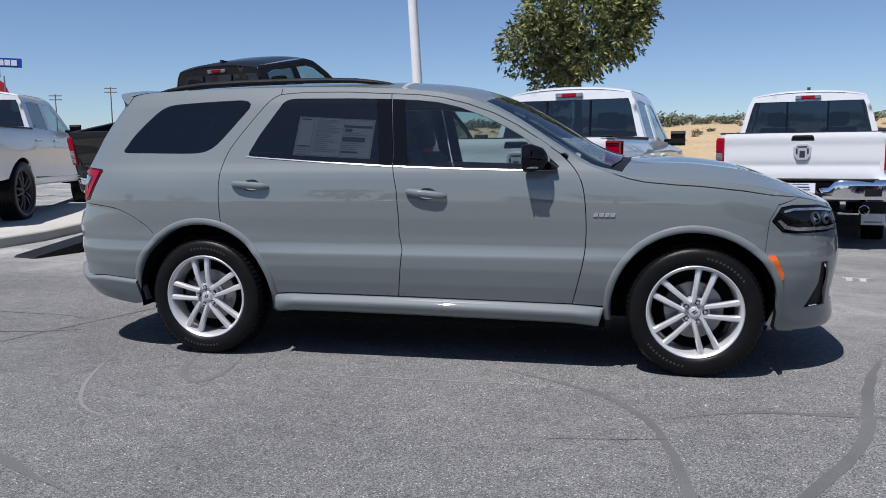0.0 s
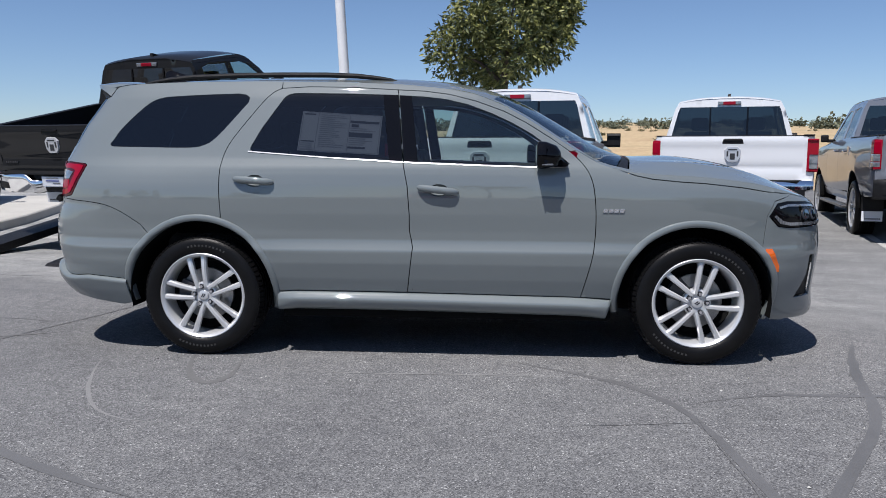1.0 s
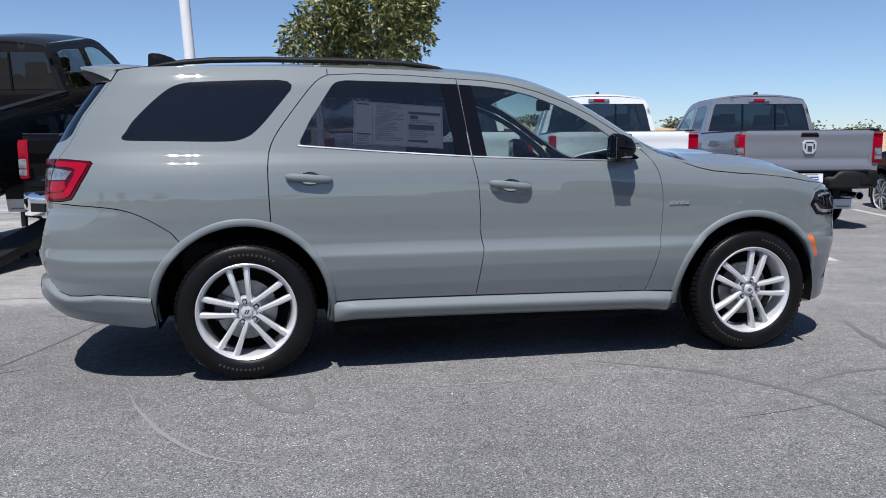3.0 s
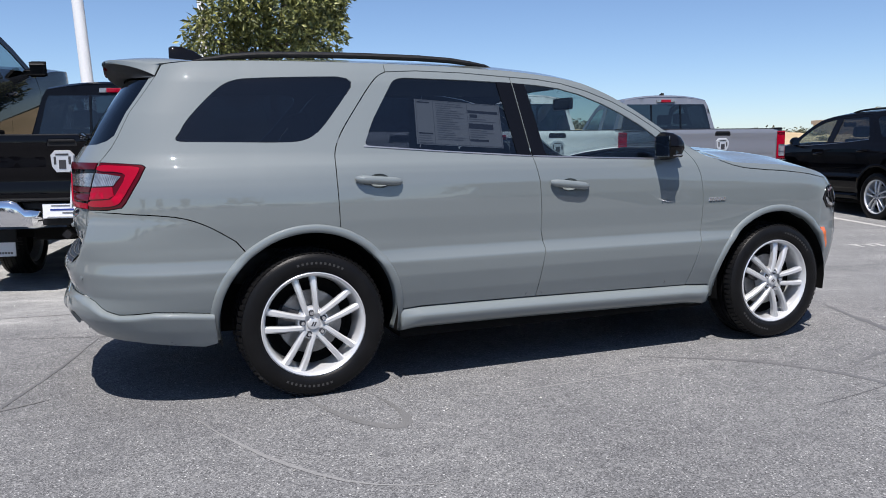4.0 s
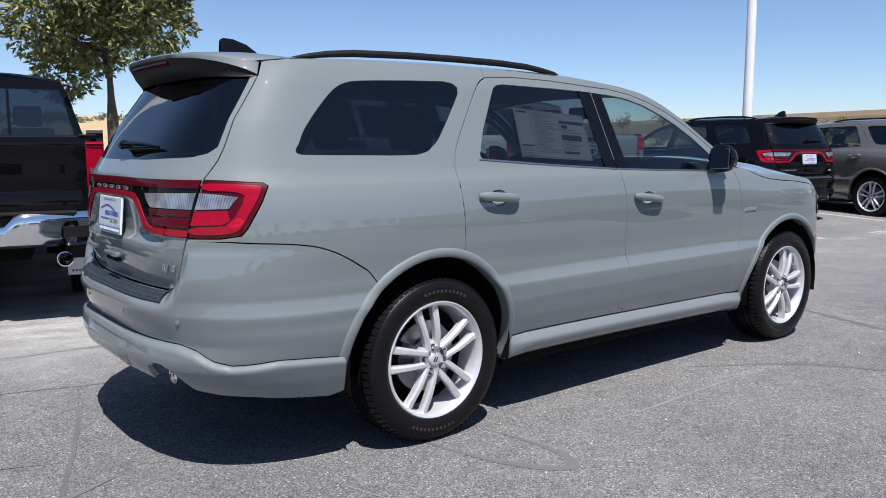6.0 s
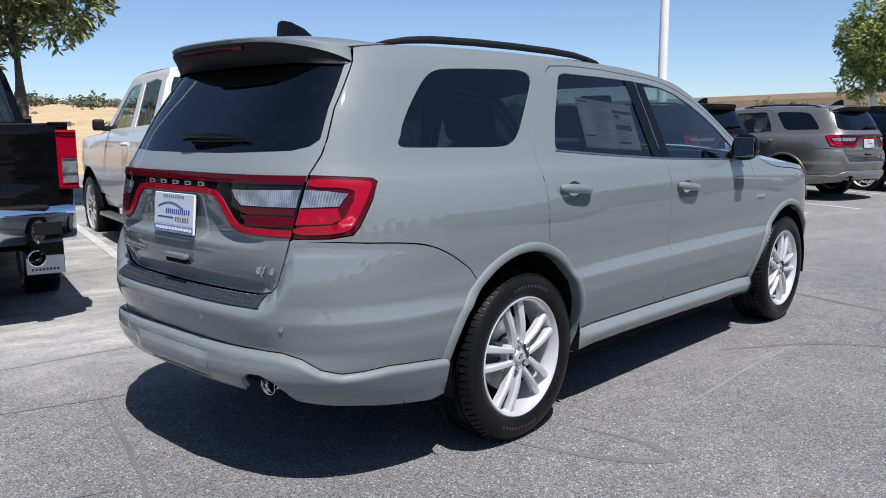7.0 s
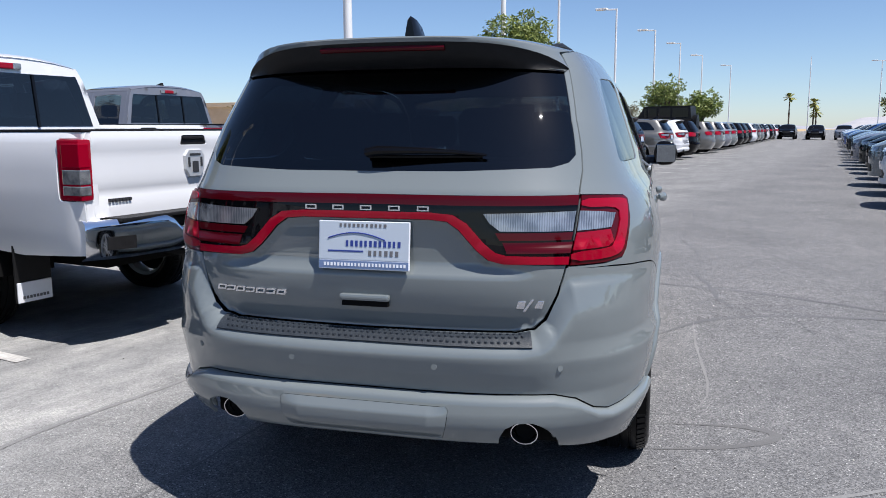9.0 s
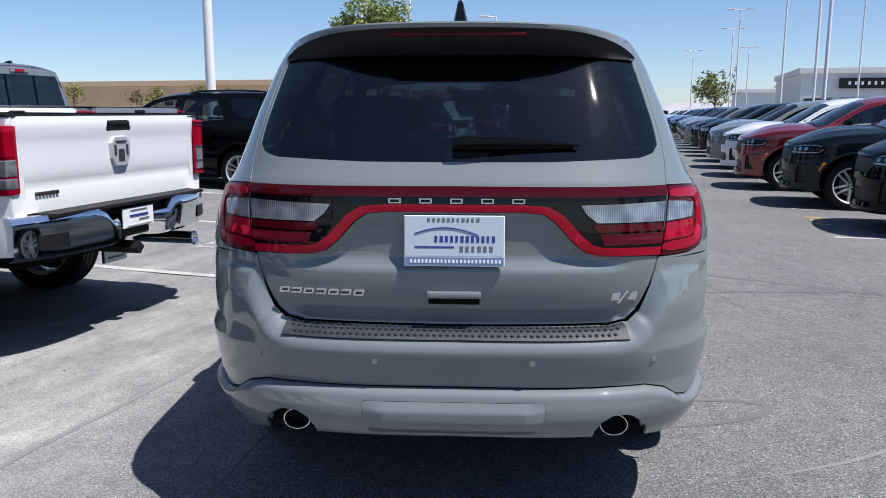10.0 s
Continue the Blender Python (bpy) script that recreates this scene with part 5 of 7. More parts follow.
    if far > 0:
        z += 0.35 * step(far / 25) * (noise.noise(Vector((a * 0.07, b * 0.07, 0))) + 0.4 * noise.noise(Vector((a * 0.3, b * 0.3, 4))))
    return z


def at_lot(a, b, turn=0.0, up=0.0):
    """A pose on the ground in the lot's own directions; turn 0 faces along the aisle, 90 away from it."""
    if a > 10 and abs(b) < 14:
        b += 0.033 * (a - 12) * step((a - 10) / 20)
    return LOT @ Matrix.Translation((a, b, ground_z(a, b) + up)) @ Matrix.Rotation(radians(turn), 4, "Z")


ASPHALT = bpy.data.materials.new("asphalt_and_sand")
ASPHALT.use_nodes = True
n, l, b = nodes_of(ASPHALT)
tc = n.new("ShaderNodeTexCoord")


def noise_node(scale, detail=4.0, rough=0.55, vec=None):
    t = n.new("ShaderNodeTexNoise")
    t.inputs["Scale"].default_value, t.inputs["Detail"].default_value, t.inputs["Roughness"].default_value = scale, detail, rough
    l.new(vec or tc.outputs["Object"], t.inputs["Vector"])
    return t.outputs["Fac"]


def ramp_node(fac, stops):
    r = n.new("ShaderNodeValToRGB")
    while len(r.color_ramp.elements) < len(stops):
        r.color_ramp.elements.new(0.5)
    for e, (p, c) in zip(r.color_ramp.elements, stops):
        e.position, e.color = p, (*c, 1)
    l.new(fac, r.inputs[0])
    return r.outputs[0]


def mix_node(fac, a, c, mode="MIX"):
    m = n.new("ShaderNodeMix")
    m.data_type, m.blend_type = "RGBA", mode
    if isinstance(fac, float):
        m.inputs[0].default_value = fac
    else:
        l.new(fac, m.inputs[0])
    l.new(a, m.inputs[6])
    l.new(c, m.inputs[7])
    return m.outputs[2]


grit = n.new("ShaderNodeTexVoronoi")
grit.inputs["Scale"].default_value = 165
l.new(tc.outputs["Object"], grit.inputs["Vector"])
stone = ramp_node(grit.outputs["Color"], [(0.06, (0.066, 0.067, 0.070)), (0.50, (0.155, 0.157, 0.160)), (0.85, (0.245, 0.246, 0.247)), (0.985, (0.54, 0.54, 0.53))])
clump = ramp_node(noise_node(42.0, 5, 0.75), [(0.34, (0.90, 0.90, 0.90)), (0.66, (1.10, 1.10, 1.10))])
blotch = ramp_node(noise_node(0.55, 5), [(0.30, (0.84, 0.84, 0.85)), (0.52, (1.0, 1.0, 1.0)), (0.70, (1.14, 1.13, 1.12))])
fine_b = ramp_node(noise_node(7.0, 5), [(0.30, (0.88, 0.88, 0.89)), (0.70, (1.11, 1.11, 1.10))])
tar = mix_node(1.0, mix_node(1.0, mix_node(1.0, stone, clump, "MULTIPLY"), blotch, "MULTIPLY"), fine_b, "MULTIPLY")
# the stalls are older and paler than the aisle: a broad worn belt with a wandering edge
sep = n.new("ShaderNodeSeparateXYZ")
rot = n.new("ShaderNodeVectorRotate")
rot.rotation_type = "Z_AXIS"
rot.inputs["Angle"].default_value = radians(-TURN_LOT)
l.new(tc.outputs["Object"], rot.inputs["Vector"])
l.new(rot.outputs[0], sep.inputs[0])


def math_node(op, a, c=None, d=None):
    m = n.new("ShaderNodeMath")
    m.operation = op
    for i, v in enumerate((a, c, d)):
        if v is None:
            continue
        if isinstance(v, (int, float)):
            m.inputs[i].default_value = v
        else:
            l.new(v, m.inputs[i])
    return m.outputs[0]


wander = math_node("MULTIPLY_ADD", noise_node(0.8, 4), 1.6, -0.8)
across = math_node("ADD", sep.outputs["Y"], wander)
belt = n.new("ShaderNodeMapRange")
belt.inputs[1].default_value, belt.inputs[2].default_value = 0.3, 1.5
l.new(across, belt.inputs[0])
stretch = n.new("ShaderNodeMapping")
stretch.inputs["Scale"].default_value = (0.45, 1.35, 1.0)
l.new(rot.outputs[0], stretch.inputs["Vector"])
pale = ramp_node(noise_node(1.25, 8, 0.68, stretch.outputs[0]), [(0.30, (0.135, 0.135, 0.137)), (0.42, (0.228, 0.231, 0.232)), (0.54, (0.282, 0.284, 0.281)), (0.62, (0.365, 0.366, 0.358)), (0.76, (0.262, 0.264, 0.262))])
chips = ramp_node(grit.outputs["Color"], [(0.06, (0.62, 0.62, 0.62)), (0.50, (0.98, 0.98, 0.97)), (0.85, (1.28, 1.28, 1.26)), (0.985, (1.75, 1.75, 1.70))])
patch = ramp_node(noise_node(3.2, 6, 0.7), [(0.32, (0.80, 0.80, 0.81)), (0.50, (1.0, 1.0, 1.0)), (0.68, (1.16, 1.155, 1.14))])
pale = mix_node(1.0, mix_node(0.85, pale, chips, "MULTIPLY"), patch, "MULTIPLY")
fade = n.new("ShaderNodeMapRange")
fade.inputs[1].default_value, fade.inputs[2].default_value, fade.inputs[3].default_value, fade.inputs[4].default_value = -1.5, 4.5, 1.0, 0.30
l.new(sep.outputs["X"], fade.inputs[0])
tar = mix_node(math_node("MULTIPLY", belt.outputs[0], fade.outputs[0]), tar, pale)
# sand beyond the paving
sand_edge = math_node("ADD", sep.outputs["Y"], math_node("MULTIPLY_ADD", noise_node(0.25, 3), 3.0, -1.5))
desert = n.new("ShaderNodeMapRange")
desert.inputs[1].default_value, desert.inputs[2].default_value = 16.2, 17.2
l.new(sand_edge, desert.inputs[0])
sand = ramp_node(noise_node(0.09, 8, 0.7), [(0.30, (0.36, 0.265, 0.16)), (0.50, (0.47, 0.36, 0.225)), (0.60, (0.40, 0.315, 0.19)), (0.72, (0.30, 0.26, 0.16))])
sand = mix_node(1.0, sand, ramp_node(noise_node(2.5, 6, 0.7), [(0.3, (0.78, 0.76, 0.72)), (0.7, (1.15, 1.15, 1.15))]), "MULTIPLY")
l.new(mix_node(desert.outputs[0], tar, sand), b.inputs["Base Color"])
b.inputs["Roughness"].default_value = 0.82
b.inputs["Specular IOR Level"].default_value = 0.12
bump = n.new("ShaderNodeBump")
bump.inputs["Strength"].default_value, bump.inputs["Distance"].default_value = 0.55, 0.006
l.new(grit.outputs["Distance"], bump.inputs["Height"])
l.new(bump.outputs[0], b.inputs["Normal"])

verts, faces = [], []
las = sorted({*np.round(np.arange(-60, 121, 6.0), 2), *np.round(-60 - 12 * 1.35 ** np.arange(14), 2), *np.round(120 + 12 * 1.35 ** np.arange(14), 2)})
lbs = sorted({*np.round(np.arange(-24, 3.1, 3.0), 2), *np.round(np.arange(3, 60, 1.5), 2), *np.round(60 + 3 * 1.22 ** np.arange(28), 2), *np.round(-24 - 8 * 1.4 ** np.arange(13), 2)})
for bb in lbs:
    for aa in las:
        verts.append(LOT @ Vector((aa, bb, ground_z(aa, bb))))
W_ = len(las)
for i in range(len(lbs) - 1):
    for j in range(W_ - 1):
        faces.append((i * W_ + j, i * W_ + j + 1, (i + 1) * W_ + j + 1, (i + 1) * W_ + j))
tagged(put("ground", verts, faces, ASPHALT), "worn grey asphalt car park that runs out into desert sand", "ground", kind="structure")


def ribbon(name, pts, width, mat, label, category, up=0.004, kind="structure", wob=0.0, seed=1):
    """A thin painted or filled strip that follows the ground; pts in the lot's directions."""
    rng = random.Random(seed)
    P = [Vector(p) for p in pts]
    path = []
    for p, q in zip(P, P[1:]):
        k = max(1, int((q - p).length / 0.12)) if wob else max(1, int((q - p).length / 0.8))
        path += [p.lerp(q, i / k) for i in range(k)]
    path.append(P[-1])
    if wob:
        for _ in range(6):
            path = [path[0]] + [(a + b * 2 + c) / 4 for a, b, c in zip(path, path[1:], path[2:])] + [path[-1]]
    vs, fs = [], []
    for i, p in enumerate(path):
        d = (path[min(i + 1, len(path) - 1)] - path[max(i - 1, 0)]).normalized()
        s = Vector((-d.y, d.x))
        w = width / 2 * (min(1.0, 0.08 + i / 5, 0.08 + (len(path) - 1 - i) / 5) if wob else 1.0)
        o = rng.uniform(-wob, wob)
        w0, w1 = w * (1 + rng.uniform(-0.25, 0.25) * (wob > 0)), w * (1 + rng.uniform(-0.25, 0.25) * (wob > 0))
        for k in (p + s * (w0 + o), p - s * (w1 - o)):
            vs.append(LOT @ Vector((k.x, k.y, ground_z(k.x, k.y) + up)))
    for i in range(len(path) - 1):
        fs.append((2 * i, 2 * i + 1, 2 * i + 3, 2 * i + 2))
    return tagged(put(name, vs, fs, mat, smooth=False), label, category, kind=kind)


# stall lines on both sides of the aisle
for k in range(-1, 26):
    a = -1.74 + 2.88 * k
    b0 = 2.52 if k < 2 else 3.35
    if k >= 0:
        ribbon("stall_line", [(a, b0), (a, b0 + 5.6)], 0.105, LINE_WHITE, "worn white stall line", "road marking")
    if k > 1:
        ribbon("stall_line", [(a + 1.2, -2.75 + 0.033 * (a - 16)), (a + 1.2, -8.6)], 0.105, LINE_WHITE, "worn white stall line", "road marking")
# stall numbers as plain bars
for a in (2.58, 5.46, 8.34, 11.22):
    for d in (-0.16, 0.02, 0.14):
        ribbon("number_bar", [(a + d, 3.42), (a + d, 3.60)], 0.055, LINE_WHITE, "worn white stall number mark", "road marking")
        ribbon("number_bar", [(a + d - 0.06, 3.61), (a + d + 0.06, 3.61)], 0.04, LINE_WHITE, "worn white stall number mark", "road marking")
for d in (0.0, 0.16, 0.32):
    ribbon("number_bar", [(6.3 + d * 2.2, -3.30), (6.3 + d * 2.2 + 0.15, -3.10)], 0.12, LINE_YELLOW, "worn yellow stall number mark", "road marking")
# sealed cracks and rings on the asphalt
SEAL = speckle(material("crack_sealer", (0.1, 0.1, 0.1), 0.72), 2.5, 0.5, (0.086, 0.087, 0.090), (0.134, 0.135, 0.138), 0.5, fine=170)
STAIN = speckle(material("dark_stain", (0.12, 0.12, 0.12), 0.8), 3.0, 0.5, (0.092, 0.092, 0.093), (0.150, 0.150, 0.150), 0.5, fine=150)
SCUFF = speckle(material("pale_scuff", (0.2, 0.2, 0.2), 0.85), 3.0, 0.6, (0.150, 0.151, 0.152), (0.245, 0.244, 0.242), 0.5, fine=120)


def from_world(p):
    q = LOT.inverted() @ Vector((p[0], p[1], 0))
    return (q.x, q.y)


def crack(pts, width, mat=None, seed=1, name="sealed_crack", label="dark sealed crack in the asphalt", wob=0.004):
    return ribbon(name, [from_world(p) for p in pts], width, mat or SEAL, label, "crack", 0.0012 + 0.0001 * seed, wob=wob, seed=seed)


crack([(0.40, -0.93), (0.72, -1.16), (1.03, -1.27), (1.17, -1.56), (1.28, -1.72), (1.33, -1.86), (1.32, -2.21), (1.35, -2.47), (1.37, -2.70), (1.42, -2.95), (1.30, -3.6)], 0.044, seed=2)
crack([(1.30, -1.71), (1.49, -1.58), (1.72, -1.49), (1.96, -1.46), (2.17, -1.52), (3.2, -1.35)], 0.036, seed=3)
crack([(2.75, -0.2), (2.62, -0.46), (2.37, -1.14), (2.30, -1.51), (2.20, -1.83), (2.11, -2.0), (1.92, -2.3), (1.71, -2.61), (1.55, -2.9), (1.2, -3.4)], 0.058, seed=4)
crack([(-1.02, -1.18), (-0.79, -1.29), (-0.26, -1.26), (0.26, -1.25), (0.72, -1.25), (1.07, -1.27)], 0.018, SCUFF, 5, "pale_seam", "pale worn seam in the asphalt")
crack([(-1.60, -0.85), (-1.57, -1.10), (-1.53, -1.33), (-1.42, -1.53), (-1.22, -1.67), (-1.15, -1.60), (-1.18, -1.39), (-1.25, -1.02)], 0.055, STAIN, seed=6, name="oil_trail", label="dark curved stain on the asphalt")
crack([(-2.16, -0.94), (-2.08, -1.25), (-1.99, -1.50), (-1.84, -1.81), (-1.60, -2.15), (-1.46, -2.26), (-1.22, -2.18)], 0.022, SCUFF, 7, "pale_scuff", "pale curved tyre scuff on the asphalt")
crack([(-2.2, -2.3), (-1.75, -2.64), (-1.55, -2.74), (-1.33, -2.85), (-1.0, -3.0)], 0.062, seed=9)
crack([(-3.4, 1.25), (-3.1, 1.18), (-2.79, 1.07), (-2.43, 0.94), (-2.0, 0.92), (-1.2, 0.8)], 0.013, seed=10)
crack([(-5.2, 2.12), (-3.6, 2.02), (-2.65, 1.94), (-2.07, 1.90), (-1.71, 1.78), (-0.85, 1.56), (0.4, 1.3), (1.6, 1.0)], 0.034, SCUFF, 11, "pale_seam", "pale worn seam in the asphalt")
crack([(3.6, -2.6), (4.6, -2.2), (6.2, -2.4), (7.4, -2.3)], 0.018, seed=12, wob=0.002)
crack([(0.62, -2.09), (1.37, -1.97)], 0.014, seed=13)
crack([(3.2, -1.35), (4.4, -1.5), (5.8, -1.3), (7.5, -1.6), (10, -1.7)], 0.018, seed=14, wob=0.002)
crack([(-3.3, -1.5), (-3.16, -0.90), (-3.05, -0.52), (-2.92, -0.15), (-2.83, 0.10), (-2.73, 0.50), (-2.60, 0.98)], 0.022, seed=15)
crack([(-2.92, -0.14), (-3.3, 0.05), (-3.9, 0.02), (-4.6, 0.2)], 0.016, seed=16)
crack([(1.30, -1.93), (1.30, -2.39), (1.36, -2.85), (1.25, -3.4)], 0.010, seed=17)
crack([(-3.5, -0.62), (-3.12, -0.58), (-2.80, -0.42)], 0.10, STAIN, seed=18, name="oil_trail", label="dark blurred oil stain on the asphalt")
# loose grit on the aisle
rng = random.Random(91)
vs, fs = [], []
for _ in range(240):
    a_, b_ = rng.uniform(-5.5, 6.5), rng.uniform(-4.2, 2.2)
    r_ = rng.uniform(0.003, 0.0075)
    k = len(vs)
    c_ = LOT @ Vector((a_, b_, ground_z(a_, b_) + r_ * 0.5))
    vs += [c_ + Vector((x * r_ * rng.uniform(0.7, 1.2), y * r_ * rng.uniform(0.7, 1.2), z * r_ * 0.8)) for x, y, z in ((1, 0, 0), (0, 1, 0), (-1, 0, 0), (0, -1, 0), (0, 0, 1), (0, 0, -1))]
    fs += [(k + i, k + (i + 1) % 4, k + 4) for i in range(4)] + [(k + (i + 1) % 4, k + i, k + 5) for i in range(4)]
GRIT = material("loose_grit", (0.2, 0.2, 0.19), 0.9)
n, l, b = nodes_of(GRIT)
geo, rmp = n.new("ShaderNodeNewGeometry"), n.new("ShaderNodeValToRGB")
rmp.color_ramp.elements[0].color, rmp.color_ramp.elements[1].color = (0.03, 0.03, 0.03, 1), (0.55, 0.54, 0.50, 1)
l.new(geo.outputs["Random Per Island"], rmp.inputs[0])
l.new(rmp.outputs[0], b.inputs["Base Color"])
tagged(put("loose_grit", vs, fs, GRIT, smooth=False), "small dark and pale stones strewn over the asphalt", "gravel", kind="stuff")

# ---- pickup trucks: tail at x = 0, nose towards +x ----
BED_Z = (0.50, 0.60, 0.72, 0.90, 1.05, 1.20, 1.30, 1.37, 1.42, 1.46)
BED_W = (0.93, 0.965, 0.985, 1.000, 1.008, 1.005, 0.995, 0.982, 0.962, 0.93)
bed_w = ease(BED_Z, BED_W, 0.02)
CAB_Z = (0.45, 0.55, 0.72, 0.95, 1.15, 1.30, 1.38, 1.45, 1.75, 1.88, 1.96)
CAB_W = (0.90, 0.94, 0.965, 0.985, 0.985, 0.970, 0.948, 0.915, 0.800, 0.745, 0.66)
cab_w = ease(CAB_Z, CAB_W, 0.02)
TAIL_Y, TRUCK_L = 0.93, 5.82
T_REAR, T_FRONT, T_HUB = 1.36, 4.93, 0.405


def bed_side(u, z):
    bulge = 0.018 * hump(u - T_REAR, 0.55) * hump(z - 0.95, 0.25)
    tuck = 0.03 * max(0.0, 1 - u / 0.15) ** 2
    return np.array((u, -(bed_w(z) + bulge - tuck), z))


def cab_side(u, z):
    bulge = 0.020 * hump(u - T_FRONT, 0.55) * hump(z - 0.95, 0.3)
    nose = 0.16 * max(0.0, (u - 5.1) / 0.72) ** 2.2
    lean = 0.05 * max(0.0, (u - 3.2)) ** 1.2 * max(0.0, min(1.0, (z - 1.4) / 0.5))
    return np.array((u, -(cab_w(z) + bulge - nose - lean), z))


def tail_face(u, z):
    return np.array((0.004 + 0.010 * hump(z - 1.10, 0.25) * 0 - 0.012 * hump(z - 1.36, 0.06) + 0.012 * hump(z - 1.02, 0.05), -u, z))


def make_pickup(name, label, body, wheel_src, lift=0.0, extras=True):
    car = thing(name, label, "pickup truck", "parked pickup trucks")
    g = dict(gap=0.003, hgap=0.003)

    def pair(nm, fn, outline, mat, holes=(), lab="", parent=car, **kw):
        made = sheet(fn, outline, holes, **{"h": 0.09, **kw})
        a = put(nm, made[0], made[1], mat, parent, lab, normals=made[2])
        made = mirrored(made)
        return a, put(nm, made[0], made[1], mat, parent, lab, normals=made[2])

    ra, fa = (T_REAR, 0.45, 0.50), (T_FRONT, 0.45, 0.50)
    lamp = [(0.0, 0.985), (0.175, 0.985), (0.192, 1.0), (0.200, 1.36), (0.185, 1.378), (0.0, 1.378)]
    bed = [(0.0, 1.425), (1.98, 1.425), (1.98, 0.62)] + arc(ra, 20, 160, 12) + [(0.62, 0.60), (0.02, 0.63), (0.0, 0.66)]
    pair("bed_side", bed_side, bed, body, [[(-0.02 if x == 0 else x, z) for x, z in lamp]], gap=0.002, hgap=0.002)
    # tail lamps wrap the corner
    for side in (-1, 1):
        bm = bmesh.new()
        box(bm, -0.010, 0.190, side * 0.905, side * 1.004, 0.988, 1.374, 0.016, 2)
        lampo = part("tail_lamp", bm, LENS_RED, car, "tall red tail lamp", smooth=True, sharp=50)
        for z0, z1, mt, nm in ((1.020, 1.082, LENS_CLEAR, "clear_lens"), (1.090, 1.185, LENS_CLEAR, "clear_lens"), (1.195, 1.350, LENS_RED, "red_lens")):
            bm = bmesh.new()
            box(bm, -0.0135, 0.150, side * 0.925, side * 1.0075, z0, z1, 0.008, 2)
            part(nm, bm, mt, lampo)
        bm = bmesh.new()
        box(bm, 0.006, 0.10, side * 0.855, side * 0.96, 0.66, 1.42, 0.01)
        part("tail_post", bm, body, car)
    gate = [(-0.892, 0.87), (0.892, 0.87), (0.900, 0.90), (0.900, 1.40), (0.888, 1.425), (-0.888, 1.425), (-0.900, 1.40), (-0.900, 0.90)]
    made = sheet(tail_face, gate, [rounded([(-0.135, 1.325), (0.135, 1.325), (0.115, 1.395), (-0.115, 1.395)], 0.02)], h=0.05, rim=0.05)
    tg = put("tailgate", made[0], made[1], body, car, normals=made[2])
    bm = bmesh.new()
    box(bm, 0.0, 0.05, -0.14, 0.14, 1.318, 1.40, 0.012)
    box(bm, -0.014, 0.0, -0.11, 0.11, 1.365, 1.388, 0.008)
    part("tailgate_handle", bm, PLASTIC, tg, "black tailgate handle", smooth=False)
    bm = bmesh.new()
    box(bm, 0.0, 0.06, -0.895, 0.895, 1.418, 1.436, 0.006)
    part("gate_cap", bm, PLASTIC, tg, "black cap along the tailgate")
    # emblem as a plain shield
    bm = bmesh.new()
    sh = [(-0.060, 1.285), (0.060, 1.285), (0.096, 1.245), (0.090, 1.150), (0.055, 1.098), (-0.055, 1.098), (-0.090, 1.150), (-0.096, 1.245)]
    a = [bm.verts.new((-0.016, y, z)) for y, z in sh]
    b = [bm.verts.new((0.01, y * 1.12, 1.19 + (z - 1.19) * 1.1)) for y, z in sh]
    bm.faces.new(a)
    for i in range(8):
        bm.faces.new((a[i], b[i], b[(i + 1) % 8], a[(i + 1) % 8]))
    emblem = part("emblem", bm, EMBLEM, tg, "plain bright shield emblem")
    bm = bmesh.new()
    prism(bm, [(-0.0195, 1.205), (-0.017, 1.205), (-0.017, 1.125), (-0.0195, 1.125)], -0.030, 0.030)
    prism(bm, [(-0.0195, 1.262), (-0.017, 1.262), (-0.017, 1.245), (-0.0195, 1.245)], -0.055, 0.055)
    for sd in (-1, 1):
        prism(bm, [(-0.0195, 1.235), (-0.017, 1.235), (-0.017, 1.165), (-0.0195, 1.165)], sd * 0.052, sd * 0.072)
    part("emblem_centre", bm, ALLOY_DARK, emblem)
    for k in range(7):
        bm = bmesh.new()
        box(bm, -0.006, 0.006, 0.60 + k * 0.028, 0.60 + k * 0.028 + 0.020, 0.965, 0.988, 0.002)
        part("badge_bar", bm, ALLOY_DARK, tg)
    # bed floor, walls and rails
    bm = bmesh.new()
    box(bm, 0.03, 1.96, -0.86, 0.86, 0.80, 0.86)
    part("bed_floor", bm, PLASTIC, car, "black bed liner")
    for side in (-1, 1):
        bm = bmesh.new()
        box(bm, 0.03, 1.97, side * 0.855, side * 0.885, 0.84, 1.42)
        part("bed_wall", bm, PLASTIC, car)
        bm = bmesh.new()
        box(bm, 0.0, 1.98, side * 0.85, side * 0.962, 1.418, 1.438, 0.008)
        part("bed_rail", bm, PLASTIC, car, "black bed rail cap")
    # chrome rear bumper with step
    bm = bmesh.new()
    rows = []
    for i in range(33):
        s = -1 + i / 16
        y = 0.985 * s
        e = abs(s)
        x = -0.155 + 0.16 * e ** 5 + 0.10 * step((0.26 - e) / 0.08)
        dip = 0.085 * step((0.40 - e) / 0.08)
        top = 0.850 - dip
        rows.append([(x + 0.10, y, top + 0.012), (x + 0.02, y, top + 0.010), (x, y, top - 0.015), (x - 0.006, y, top - 0.06), (x + 0.004, y, 0.625), (x + 0.05, y, 0.60)])
    vs = [[bm.verts.new(p) for p in r] for r in rows]
    for p, q in zip(vs, vs[1:]):
        for j in range(5):
            bm.faces.new((p[j], p[j + 1], q[j + 1], q[j]))
    bumper = part("rear_bumper", bm, CHROME, car, "chrome step bumper", smooth=True, sharp=50)
    bm = bmesh.new()
    box(bm, -0.135, 0.06, -0.80, 0.80, 0.845, 0.868, 0.008)
    box(bm, -0.06, 0.06, -0.88, 0.88, 0.62, 0.84, 0.02)
